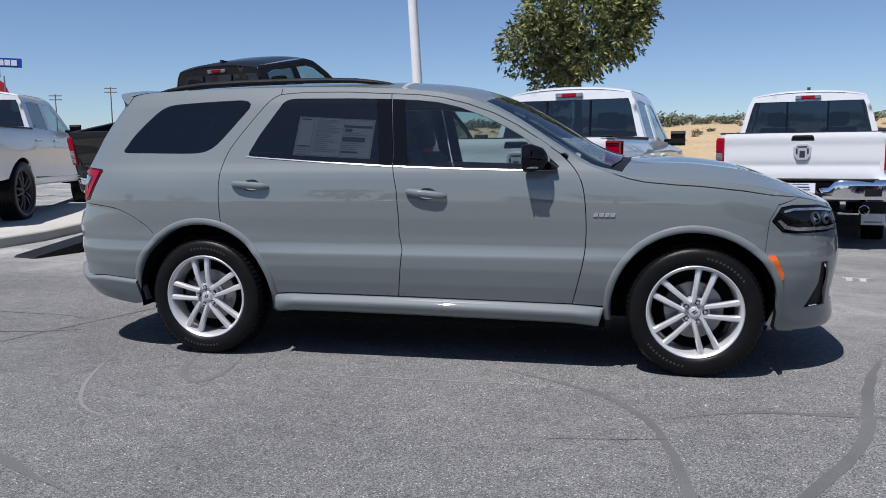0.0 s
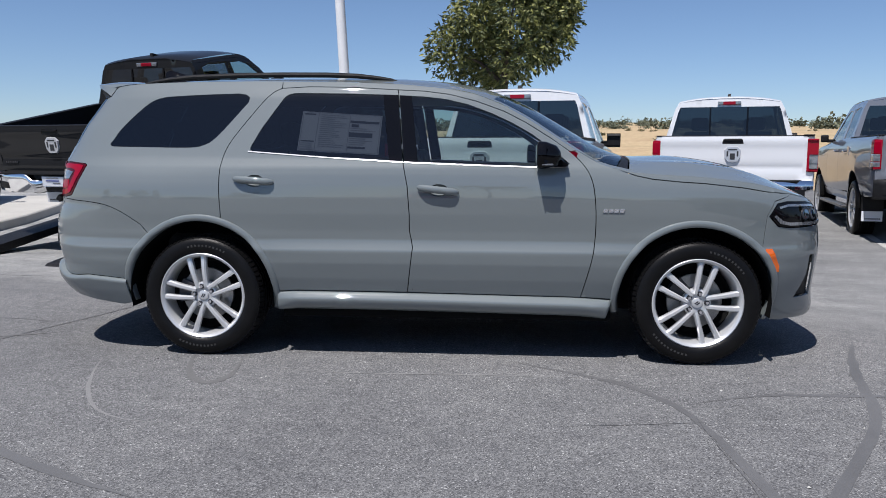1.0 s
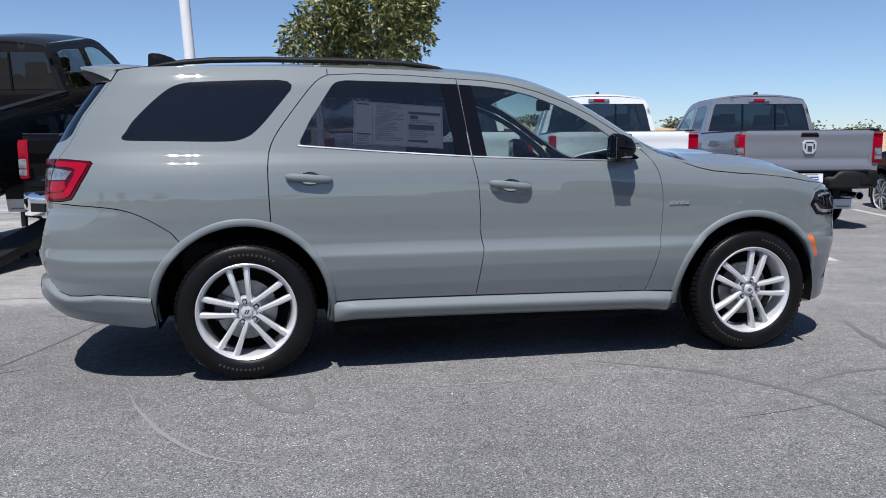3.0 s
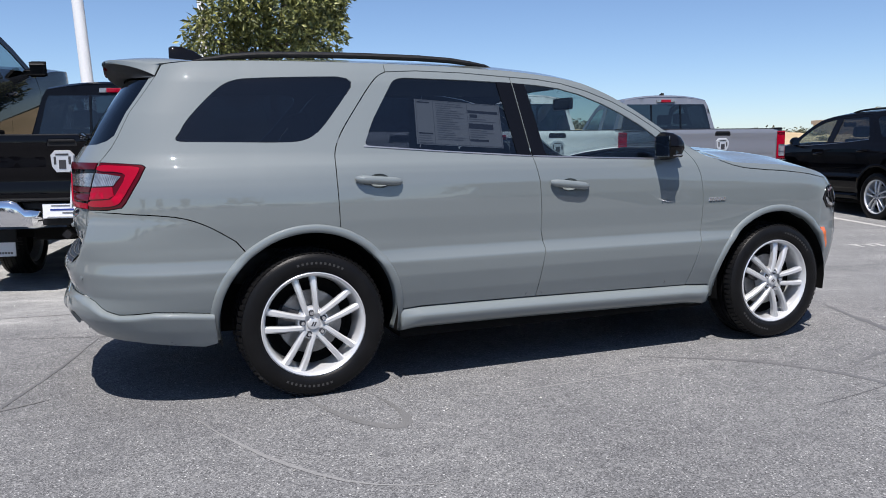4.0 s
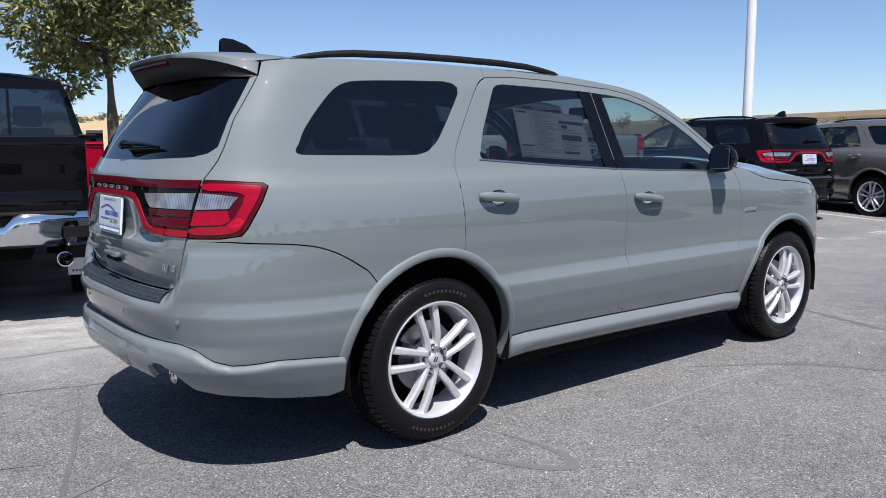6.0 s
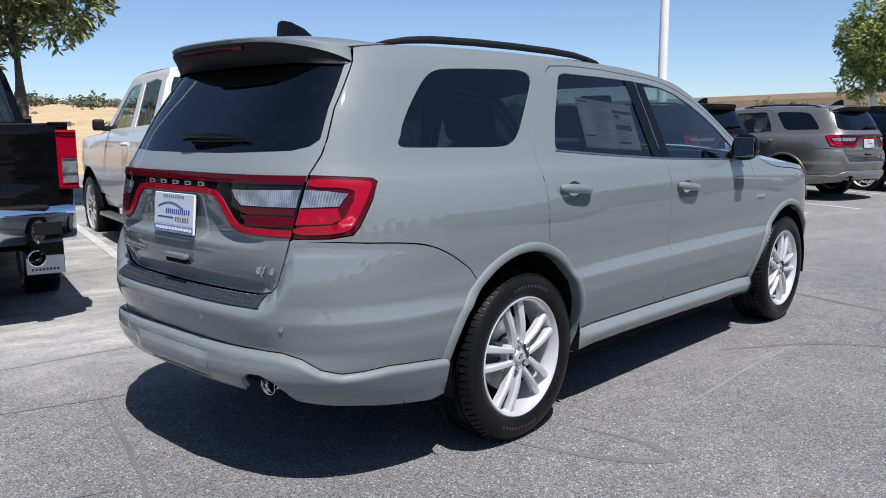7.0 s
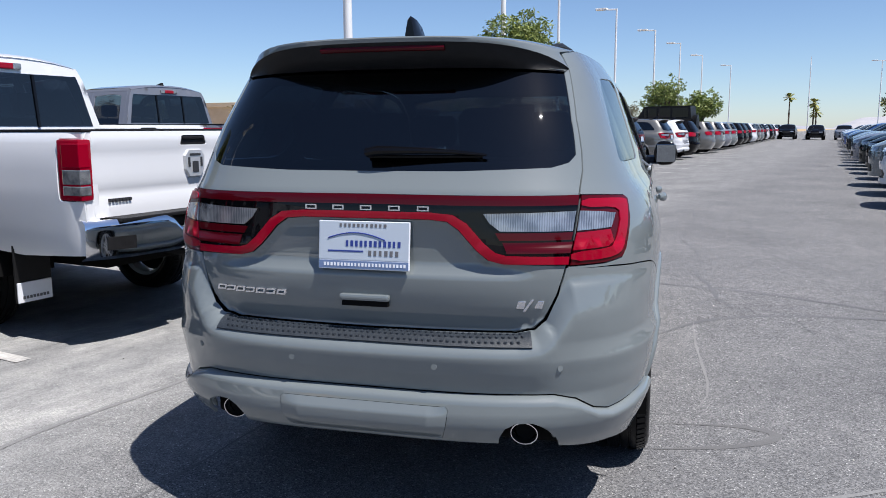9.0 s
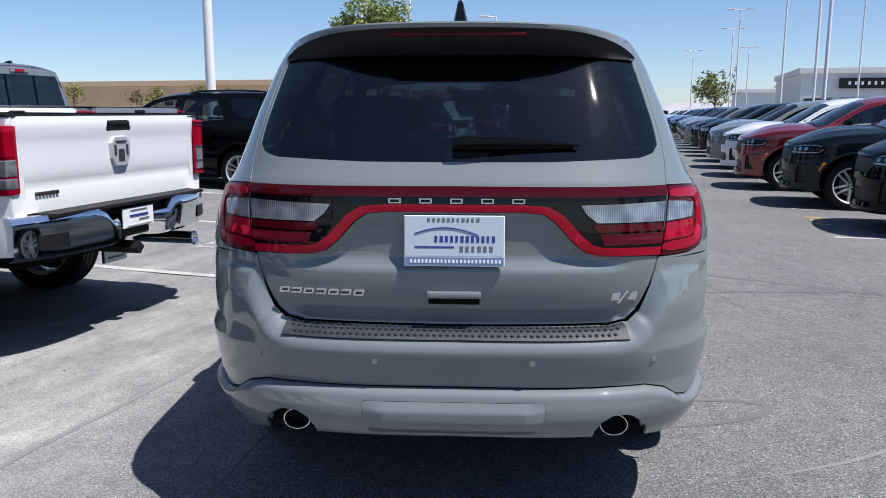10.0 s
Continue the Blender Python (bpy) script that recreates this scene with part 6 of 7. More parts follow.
    part("bumper_step", bm, PLASTIC, bumper, "black bumper step pad")
    bm = bmesh.new()
    box(bm, -0.108, -0.05, -0.12, 0.12, 0.70, 0.81, 0.006)
    part("plate_holder", bm, PLASTIC, bumper)
    bm = bmesh.new()
    box(bm, -0.118, -0.106, -0.165, 0.165, 0.690, 0.820, 0.004)
    plate = part("dealer_plate", bm, PLATE_WHITE, bumper, "white dealer plate with dark bars")
    for y0, y1, z0, z1, m in ((-0.09, 0.09, 0.774, 0.782, INK), (-0.10, 0.10, 0.735, 0.750, INK_BLUE), (0.0, 0.11, 0.708, 0.719, INK), (-0.13, 0.13, 0.676, 0.684, INK_PALE)):
        bm = bmesh.new()
        box(bm, -0.122, -0.117, -y1, -y0, z0 + 0.025, z1 + 0.025)
        part("print_bar", bm, m, bumper)
    for side in (-1, 1):
        bm = bmesh.new()
        front = lambda y: -0.163 + 0.16 * (y / 0.985) ** 5
        cs = [(front(0.70 + 0.045 * k) + d, side * (0.70 + 0.045 * k), z) for k in range(5) for d, z in ((0.03, 0.755), (0.0, 0.750), (0.0, 0.665), (0.03, 0.660))]
        vv = [bm.verts.new(c) for c in cs]
        for k in range(4):
            for j in range(3):
                bm.faces.new((vv[4 * k + j], vv[4 * k + j + 1], vv[4 * k + j + 5], vv[4 * k + j + 4]))
        part("corner_step", bm, PLASTIC, bumper)
    bm = bmesh.new()
    fx, fz = 1.86, 1.20
    prism(bm, rounded([(fx - 0.075, fz - 0.10), (fx + 0.075, fz - 0.10), (fx + 0.075, fz + 0.10), (fx - 0.075, fz + 0.10)], 0.03), 1.002, 1.012)
    part("fuel_door", bm, body, car, "body-coloured fuel filler door")
    bm = bmesh.new()
    cyl(bm, (-0.10, -0.02, 0.54), (0.35, -0.02, 0.54), 0.045, 0.045, 4)
    part("tow_receiver", bm, PLASTIC, car)
    bm = bmesh.new()
    lathe(bm, [(0.050, 0.5), (0.052, 0.0), (0.058, -0.01), (0.052, -0.012), (0.047, 0.0), (0.046, 0.5)], 24)
    bmesh.ops.transform(bm, matrix=Matrix.Translation((-0.09, -0.70, 0.50)) @ Matrix.Rotation(radians(-90), 4, "Z"), verts=bm.verts)
    part("tailpipe", bm, CHROME, car, "bright round tailpipe", smooth=True)
    # cab: sides with doors and windows
    win_r = [(2.18, 1.44), (2.80, 1.42), (2.84, 1.80), (2.42, 1.82), (2.24, 1.80)]
    win_f = [(2.98, 1.42), (3.86, 1.40), (3.62, 1.62), (3.42, 1.75), (3.25, 1.795), (2.98, 1.80)]
    rear_d = [(2.06, 0.62), (2.06, 1.30), (2.12, 1.86), (2.9, 1.86), (2.9, 0.60)]
    front_d = [(2.9, 0.60), (2.9, 1.86), (3.28, 1.845), (3.48, 1.79), (3.70, 1.64), (3.98, 1.38), (4.06, 1.1), (4.06, 0.60)]
    for nm, ol, hole, gm in (("rear_door", rear_d, win_r, GLASS_DARK), ("front_door", front_d, win_f, GLASS_CLEAR)):
        doors = pair(nm, cab_side, ol, body, [hole], **g)
        made = sheet(cab_side, hole, h=0.12, lift=-0.008, rim=0.002)
        for dd, mm in zip(doors, (made, mirrored(made))):
            put("door_window", mm[0], mm[1], gm, dd, normals=mm[2])
        x = 2.16 if nm == "rear_door" else 3.02
        for dd, side in zip(doors, (-1, 1)):
            bm = bmesh.new()
            tube(bm, [(x + t, side * (0.985 + 0.032 * (1 - abs(t / 0.11) ** 4)), 1.235) for t in (-0.11, -0.09, -0.05, 0, 0.05, 0.09, 0.11)], 0.017, 8, 1.2)
            part("door_handle", bm, body if body is not PAINT_SILVER else PLASTIC, dd, smooth=True)
    pair("cab_corner", cab_side, [(1.99, 0.55), (1.99, 1.42), (2.05, 1.86), (2.12, 1.90), (3.28, 1.885), (3.50, 1.825), (3.74, 1.665), (4.02, 1.39), (3.98, 1.38), (3.70, 1.64), (3.48, 1.79), (3.28, 1.845), (2.9, 1.86), (2.12, 1.86), (2.06, 1.30), (2.06, 0.55)], body)
    wing = [(4.06, 0.60), (4.06, 1.1), (4.00, 1.37), (4.3, 1.345), (4.9, 1.31), (5.5, 1.24), (5.74, 1.16), (5.78, 0.95), (5.76, 0.62)] + arc(fa, 20, 160, 12)
    pair("front_wing", cab_side, wing, body, gap=0.003)
    pair("rocker", cab_side, [(2.0, 0.60), (4.3, 0.60), (4.3, 0.48), (2.0, 0.48)], body, lift=0.004)

    def top_strip(nm, xs, zs, ws, crown_, mat, lab=""):
        vs, fs = [], []
        for x, z, w in zip(xs, zs, ws):
            for k in range(13):
                s = -1 + k / 6
                vs.append((x, -s * w, z + crown_ * (1 - abs(s) ** 2.5)))
        for i in range(len(xs) - 1):
            for k in range(12):
                fs.append((i * 13 + k, i * 13 + k + 1, (i + 1) * 13 + k + 1, (i + 1) * 13 + k))
        return put(nm, vs, fs, mat, car, lab)

    wz = lambda x, z: -cab_side(x, z)[1]
    top_strip("roof", (2.05, 2.12, 2.5, 3.0, 3.28, 3.42), (1.875, 1.90, 1.905, 1.905, 1.885, 1.855), [wz(x, z) for x, z in ((2.05, 1.875), (2.12, 1.90), (2.5, 1.905), (3.0, 1.905), (3.28, 1.885), (3.42, 1.855))], 0.055, body)
    top_strip("windscreen", (3.42, 3.50, 3.74, 4.02, 4.10), (1.855, 1.825, 1.665, 1.39, 1.37), [wz(x, z) for x, z in ((3.42, 1.85), (3.50, 1.825), (3.74, 1.665), (4.02, 1.39), (4.10, 1.37))], 0.06, GLASS_SHIELD)
    top_strip("bonnet", (4.08, 4.3, 4.9, 5.5, 5.74, 5.80), (1.372, 1.345, 1.31, 1.24, 1.16, 1.02), [wz(x, z) for x, z in ((4.08, 1.37), (4.3, 1.345), (4.9, 1.31), (5.5, 1.24), (5.74, 1.16), (5.78, 1.02))], 0.07, body)
    bm = bmesh.new()
    box(bm, 5.70, 5.80, -0.80, 0.80, 0.55, 1.10, 0.04)
    part("grille", bm, PLASTIC, car, "black front grille")
    bm = bmesh.new()
    box(bm, 5.74, 5.88, -0.90, 0.90, 0.50, 0.72, 0.04)
    part("front_bumper", bm, CHROME, car, "chrome front bumper")
    # back of the cab with its window
    def cab_back(u, z):
        return np.array((1.992 + 0.13 * max(0.0, (z - 1.42)) , -u, z))
    win = [(-0.835, 1.455), (0.835, 1.455), (0.745, 1.76), (0.715, 1.822), (-0.715, 1.822), (-0.745, 1.76)]
    made = sheet(cab_back, [(-0.93, 0.6), (0.93, 0.6), (0.955, 1.3), (0.925, 1.42), (0.79, 1.80), (0.735, 1.88), (0.3, 1.935), (-0.3, 1.935), (-0.735, 1.88), (-0.79, 1.80), (-0.925, 1.42), (-0.955, 1.3)], [win], h=0.12)
    back = put("cab_back", made[0], made[1], body, car, normals=made[2])
    made = sheet(cab_back, win, h=0.12, lift=0.004, rim=0.006)
    put("cab_window", made[0], made[1], GLASS_CAB, back, "dark sliding rear cab window", normals=made[2])
    for y in (-0.27, 0.27):
        bm = bmesh.new()
        box(bm, 1.985, 2.02, y - 0.012, y + 0.012, 1.46, 1.818)
        for v in bm.verts:
            v.co.x += 0.13 * (v.co.z - 1.42) - 0.008
        part("window_bar", bm, GLOSS_BLACK, back)
    bm = bmesh.new()
    box(bm, 2.025, 2.075, -0.17, 0.17, 1.845, 1.892, 0.01)
    chm = part("high_brake_lamp", bm, LENS_CLEAR, car, "high brake and cargo lamp")
    bm = bmesh.new()
    box(bm, 2.018, 2.06, -0.09, 0.09, 1.848, 1.889, 0.008)
    part("red_lens", bm, LENS_RED, chm, "red centre lens")
    bm = bmesh.new()
    prism(bm, [(2.16, 1.945), (2.34, 1.95), (2.26, 1.975), (2.18, 1.992)], -0.022, 0.022)
    part("aerial_fin", bm, PLASTIC, car, "black roof aerial")
    # mirrors
    for side in (-1, 1):
        bm = bmesh.new()
        box(bm, 3.78, 3.87, side * 1.01, side * 1.135, 1.385, 1.495, 0.03, 3)
        box(bm, 3.80, 3.86, side * 0.90, side * 1.03, 1.38, 1.43, 0.01)
        part("door_mirror", bm, PLASTIC, car, "black door mirror", smooth=True, sharp=50)
    # seats seen through the glass
    for x, y in ((3.0, -0.4), (3.0, 0.4), (2.35, -0.42), (2.35, 0.42)):
        bm = bmesh.new()
        box(bm, x - 0.08, x + 0.08, y - 0.24, y + 0.24, 0.9, 1.52, 0.05, 2)
        box(bm, x - 0.06, x + 0.05, y - 0.13, y + 0.13, 1.54, 1.70, 0.04, 2)
        part("seat", bm, CLOTH, car, "dark cab seat")
    # underbody, wells, flaps, side steps
    for xx0, xx1, w, z0, z1 in ((0.45, 5.7, 0.45, 0.44, 0.66), (2.0, 4.1, 0.88, 0.50, 0.62), (0.1, 0.75, 0.86, 0.62, 0.84)):
        bm = bmesh.new()
        box(bm, xx0, xx1, -w, w, z0, z1, 0.02)
        part("chassis", bm, DARK, car)
    for c in (ra, fa):
        for side in (-1, 1):
            bm = bmesh.new()
            rr = c[2] - 0.015
            rings = [[bm.verts.new((c[0] + rr * math.cos(radians(q)), y, c[1] + rr * math.sin(radians(q)))) for q in range(-10, 191, 12)] for y in (side * 0.985, side * 0.55)]
            for i in range(len(rings[0]) - 1):
                bm.faces.new((rings[0][i], rings[0][i + 1], rings[1][i + 1], rings[1][i]))
            bm.faces.new(rings[1])
            part("wheel_well", bm, DARK, car)
    if extras:
        for side in (-1, 1):
            bm = bmesh.new()
            box(bm, 0.72, 0.735, side * 0.70, side * 0.98, 0.26, 0.66, 0.004)
            flap = part("mud_flap", bm, PLASTIC, car, "black mud flap with a pale plate")
            bm = bmesh.new()
            box(bm, 0.708, 0.720, side * 0.71, side * 0.975, 0.26, 0.40, 0.003)
            pl = part("flap_plate", bm, PLATE_WHITE, flap, "pale flap plate")
            for k in range(8):
                bm = bmesh.new()
                ya = 0.74 + k * 0.026
                box(bm, 0.705, 0.709, side * ya, side * (ya + 0.018), 0.285, 0.305)
                part("print_bar", bm, INK, flap)
            bm = bmesh.new()
            box(bm, 2.0, 4.25, side * 0.90, side * 1.04, 0.36, 0.41, 0.02)
            part("side_step", bm, STEEL, car, "silver side step")
    # the cab stands tall over the bed
    for o in car.children_recursive:
        if o.type == "MESH":
            for v in o.data.vertices:
                if v.co.z > 1.40 and v.co.x > 1.985:
                    v.co.z = 1.40 + (v.co.z - 1.40) * 1.21
    for x, y, turn in ((T_REAR, -0.86, 0), (T_FRONT, -0.86, 0), (T_REAR, 0.86, 180), (T_FRONT, 0.86, 180)):
        w = copy_thing(wheel_src, Matrix.Translation((x, y, T_HUB)) @ Matrix.Rotation(radians(turn), 4, "Z") @ Matrix.Scale(1.07, 4))
        w.parent = car
    return car


def recolour(ob, old, fresh):
    """Gives a copy its own paint without touching the shared meshes."""
    for o in (ob, *ob.children_recursive):
        for slot in o.material_slots:
            if slot.material == old:
                slot.link = "OBJECT"
                slot.material = fresh
    return ob


def place(ob, m, label=""):
    ob.matrix_world = m
    if label:
        ob["label"] = label
    return ob

# ---- trees, poles, buildings and distance ----
LEAF = material("leaf_green", (0.07, 0.11, 0.025), 0.55)
LEAF_FRESH = material("fresh_leaf_green", (0.12, 0.18, 0.04), 0.55)
for m_, low_, high_ in ((LEAF, (0.030, 0.050, 0.014, 1), (0.270, 0.270, 0.075, 1)), (LEAF_FRESH, (0.060, 0.105, 0.020, 1), (0.300, 0.345, 0.080, 1))):
    n, l, b = nodes_of(m_)
    geo, rmp = n.new("ShaderNodeNewGeometry"), n.new("ShaderNodeValToRGB")
    rmp.color_ramp.elements[0].color, rmp.color_ramp.elements[1].color = low_, high_
    l.new(geo.outputs["Random Per Island"], rmp.inputs[0])
    l.new(rmp.outputs[0], b.inputs["Base Color"])
DRY = material("dry_scrub", (0.2, 0.17, 0.09), 0.9)
n, l, b = nodes_of(DRY)
geo, rmp = n.new("ShaderNodeNewGeometry"), n.new("ShaderNodeValToRGB")
rmp.color_ramp.elements[0].color, rmp.color_ramp.elements[1].color = (0.06, 0.065, 0.03, 1), (0.26, 0.22, 0.13, 1)
l.new(geo.outputs["Random Per Island"], rmp.inputs[0])
l.new(rmp.outputs[0], b.inputs["Base Color"])
# skyline foliage: distance haze is mixed into its grey-green colours
HAZY = material("dusty_foliage", (0.10, 0.12, 0.08), 0.9)
n, l, b = nodes_of(HAZY)
geo, rmp = n.new("ShaderNodeNewGeometry"), n.new("ShaderNodeValToRGB")
rmp.color_ramp.elements[0].color, rmp.color_ramp.elements[1].color = (0.070, 0.085, 0.060, 1), (0.160, 0.170, 0.110, 1)
l.new(geo.outputs["Random Per Island"], rmp.inputs[0])
l.new(rmp.outputs[0], b.inputs["Base Color"])
BARK = speckle(material("bark", (0.12, 0.09, 0.065), 0.9), 12, 0.5, (0.06, 0.045, 0.032), (0.17, 0.13, 0.10), 0.8, fine=90)
CONCRETE = speckle(material("concrete", (0.42, 0.41, 0.38), 0.85), 1.4, 0.5, (0.36, 0.35, 0.325), (0.50, 0.485, 0.45), 0.3, fine=90)
STUCCO = speckle(material("tan_stucco", (0.45, 0.38, 0.30), 0.9), 0.8, 0.5, (0.40, 0.335, 0.26), (0.50, 0.43, 0.35), 0.2, fine=40)
WHITE_WALL = speckle(material("white_wall", (0.62, 0.61, 0.58), 0.8), 0.6, 0.5, (0.74, 0.73, 0.70), (0.84, 0.83, 0.80), 0.2, fine=40)
ROOF_RED = material("red_brown_roof", (0.26, 0.11, 0.07), 0.8)
DARK_GLASS = material("shop_glass", (0.03, 0.04, 0.05), 0.1, 0.0)
SIGN_BLUE = material("blue_sign", (0.015, 0.06, 0.33), 0.4)
SIGN_WHITE = material("sign_white", (0.75, 0.77, 0.8), 0.4)
BANNER_RED = material("red_banner", (0.45, 0.012, 0.02), 0.6)


def leaves(centres, count, size, rng, mat, parent, name="crown", squash=0.9, hollow=0.45):
    """Many small folded leaves scattered through clumps."""
    vs, fs = [], []
    for _ in range(count // 7):
        c, r = centres[rng.randrange(len(centres))]
        d = Vector((rng.gauss(0, 1), rng.gauss(0, 1), rng.gauss(0, 1))).normalized()
        p = Vector(c) + d * r * (hollow + (1 - hollow) * rng.random() ** 0.6) * Vector((1, 1, squash)).length / 1.65
        for _leaf in range(7):
            s = size * rng.uniform(0.6, 1.35)
            a = (d * 0.5 + Vector((rng.gauss(0, 0.8), rng.gauss(0, 0.8), rng.gauss(-0.35, 0.6)))).normalized()
            w = a.cross(Vector((rng.gauss(0, 1), rng.gauss(0, 1), rng.gauss(0, 1)))).normalized() * s * 0.19
            base = p + Vector((rng.gauss(0, 0.3), rng.gauss(0, 0.3), rng.gauss(0, 0.3))) * size
            up = a.cross(w).normalized() * s * 0.05
            k = len(vs)
            vs += [base, base + a * s * 0.45 + w + up, base + a * s - up, base + a * s * 0.45 - w + up]
            fs += [(k, k + 1, k + 2), (k, k + 2, k + 3)]
    ob = put(name, vs, fs, mat, parent, smooth=False)
    return ob


def make_tree(label, height, crown_z, radius, seed, count=5200, size=0.13, m=None, mat=None, category="tree", trunk=0.11, tall=1.0):
    rng = random.Random(seed)
    t = thing("tree", label, category, "", m)
    bm = bmesh.new()
    base = [(0, 0, -0.1), (0.01, 0.02, 0.5), (0.03, -0.02, crown_z * 0.45), (0.02, 0.03, crown_z * 0.75), (0.0, 0.0, crown_z + radius * 0.3)]
    tube(bm, base, [trunk * 1.3, trunk, trunk * 0.85, trunk * 0.6, trunk * 0.2], 10)
    part("trunk", bm, BARK, t, "rough brown trunk", smooth=True)
    clumps = []
    for k in range(9):
        a = k * 2.4 + rng.uniform(-0.3, 0.3)
        up = rng.uniform(-0.35, 0.75)
        out = radius * math.sqrt(max(0.1, 1 - up * up)) * rng.uniform(0.5, 0.8)
        tip = (out * math.cos(a), out * math.sin(a), crown_z + radius * up * 0.8 * tall)
        z0 = crown_z - radius * rng.uniform(0.55, 0.9)
        bm = bmesh.new()
        mid = (tip[0] * 0.45, tip[1] * 0.45, (z0 + tip[2]) / 2 + 0.1)
        tube(bm, [(0, 0, z0), mid, tip], [trunk * 0.45, trunk * 0.28, trunk * 0.08], 7)
        part("limb", bm, BARK, t, smooth=True)
        clumps.append((tip, radius * rng.uniform(0.30, 0.48)))
    for _ in range(17):
        d = Vector((rng.gauss(0, 1), rng.gauss(0, 1), rng.gauss(0, 0.8))).normalized()
        q = d * radius * rng.uniform(0.35, 0.84)
        clumps.append(((q.x, q.y, crown_z + q.z * 0.95 * tall), radius * rng.uniform(0.22, 0.40)))
    tagged(leaves(clumps, count, size, rng, mat or LEAF, t), kind="stuff")
    return t


make_tree("leafy green tree with a rounded open crown beside the stalls", 5.4, 3.55, 1.50, 3, 25000, 0.12, at_lot(-2.05, 10.05), tall=1.40)
make_tree("round-crowned green street tree behind the parked vehicles", 5.2, 3.32, 1.46, 8, 30000, 0.12, at_lot(18.9, 7.65), LEAF_FRESH, tall=1.10)
for k, (a, bb, hh, r) in enumerate(((46, 8.0, 3.0, 1.5), (47, 5.9, 2.6, 1.05))):
    make_tree("small green tree beyond the parked vehicles", hh + r, hh, r, 20 + k, 5000, 0.19, at_lot(a, bb), LEAF_FRESH)
for k, (a, bb, hh) in enumerate(((60, 18.6, 2.3), (60, 16.6, 2.8), (59, 14.8, 2.5))):
    make_tree("sparse dark desert pine beyond the lot", hh + 1.0, hh, 0.85, 90 + k, 900, 0.15, at_lot(a, bb), DRY, trunk=0.07)
make_tree("dark green broad tree at the far end of the lot", 7, 5.0, 3.0, 31, 2200, 0.42, at_lot(108, -9.5))
for k, (a, bb, s) in enumerate(((56, 27, 1.0), (60, 31, 1.2), (63, 36, 0.9), (66, 41, 1.1), (58, 44, 1.0), (70, 47, 1.2), (66, 52, 1.0), (73, 33, 1.1), (75, 24, 0.9), (84, 20, 1.0), (62, 23, 0.9), (64, 58, 1.1), (68, 64, 1.0), (61, 70, 1.2), (70, 77, 1.0), (66, 84, 1.2))):
    make_tree("young grey-green desert tree on the sand", 3.0, 2.0 * s, 1.0 * s, 40 + k, 420, 0.30, at_lot(a, bb), DRY if k % 3 == 0 else LEAF, trunk=0.07)


def make_pole(label, h, r, m, heads=0, lean=0.0, mat=None):
    t = thing("lamp_post", label, "lamp post", "lamp posts", m)
    bm = bmesh.new()
    tube(bm, [(0, 0, 0.0), (lean * 0.5 * h, 0, h * 0.5), (lean * h, 0, h)], [r, r * 0.85, r * 0.62], 12)
    part("post", bm, mat or POLE_WHITE, t, smooth=True)
    bm = bmesh.new()
    cyl(bm, (0, 0, -0.1), (0, 0, 0.55), r * 2.6, r * 2.6, 18)
    part("concrete_base", bm, CONCRETE, t, "round concrete base", smooth=True)
    for s in ((-1, 1) if heads == 2 else (1,) if heads == 1 else ()):
        bm = bmesh.new()
        tube(bm, [(lean * h, 0, h - 0.05), (lean * h, s * 0.9, h)], 0.04, 8)
        part("arm", bm, mat or POLE_WHITE, t)
        bm = bmesh.new()
        box(bm, lean * h - 0.16, lean * h + 0.16, s * 0.8 - 0.3, s * 0.8 + 0.3, h - 0.04, h + 0.06, 0.02)
        part("lamp_head", bm, POLE_WHITE, t)
    return t


make_pole("white steel lamp post behind the pickup trucks", 9.0, 0.11, at_lot(-4.95, 9.2) @ Matrix.Rotation(radians(-3.2), 4, "Y"), 2)
make_pole("white steel lamp post behind the pickup trucks", 9.0, 0.12, at_lot(-4.3, 17.8), 2)
make_pole("white steel lamp post between the parked vehicles", 9.0, 0.115, at_lot(10.75, 8.6), 2)
make_pole("white steel lamp post beside a round tree", 9.0, 0.10, at_lot(19.4, 8.4), 2)
for a, bb, h, hd in ((27.3, 9.0, 7.2, 1), (37, 9.0, 7.4, 1), (47, 9.0, 7.4, 1), (62, 10, 8, 1), (74, 10, 8, 1), (88, 9, 8, 1),
                     (27.5, -7.0, 10.5, 2), (38.0, -8.6, 10.0, 2), (52, -9.2, 10, 2), (68, -8.0, 10, 2), (60, -14.0, 10, 2), (84, -9.0, 10, 2), (100, -6.0, 9, 2), (96, -12.0, 9, 2), (104, 1.5, 10, 0)):
    make_pole("tall white lamp post along the parking rows", h, 0.075, at_lot(a, bb), hd)


def make_palm(m, h, seed):
    rng = random.Random(seed)
    t = thing("palm_tree", "fan palm with a bare trunk in the distance", "palm tree", "distant palms", m)
    bm = bmesh.new()
    tube(bm, [(0, 0, -0.1), (0.1, 0, h * 0.5), (0.0, 0, h)], [0.26, 0.2, 0.18], 8)
    part("trunk", bm, BARK, t)
    for k in range(26):
        a, e = k * 2.4, rng.uniform(-0.6, 1.1)
        bm = bmesh.new()
        d = Vector((math.cos(a) * math.cos(e), math.sin(a) * math.cos(e), math.sin(e)))
        s = Vector((-math.sin(a), math.cos(a), 0))
        pts = [Vector((0, 0, h)) + d * q * 1.7 - Vector((0, 0, 0.45 * q * q)) for q in (0, 0.4, 0.75, 1.0)]
        vs = [[bm.verts.new(p + s * w), bm.verts.new(p - s * w)] for p, w in zip(pts, (0.03, 0.22, 0.42, 0.06))]
        for p, q in zip(vs, vs[1:]):
            bm.faces.new((p[0], p[1], q[1], q[0]))
        part("frond", bm, LEAF, t)
    return t


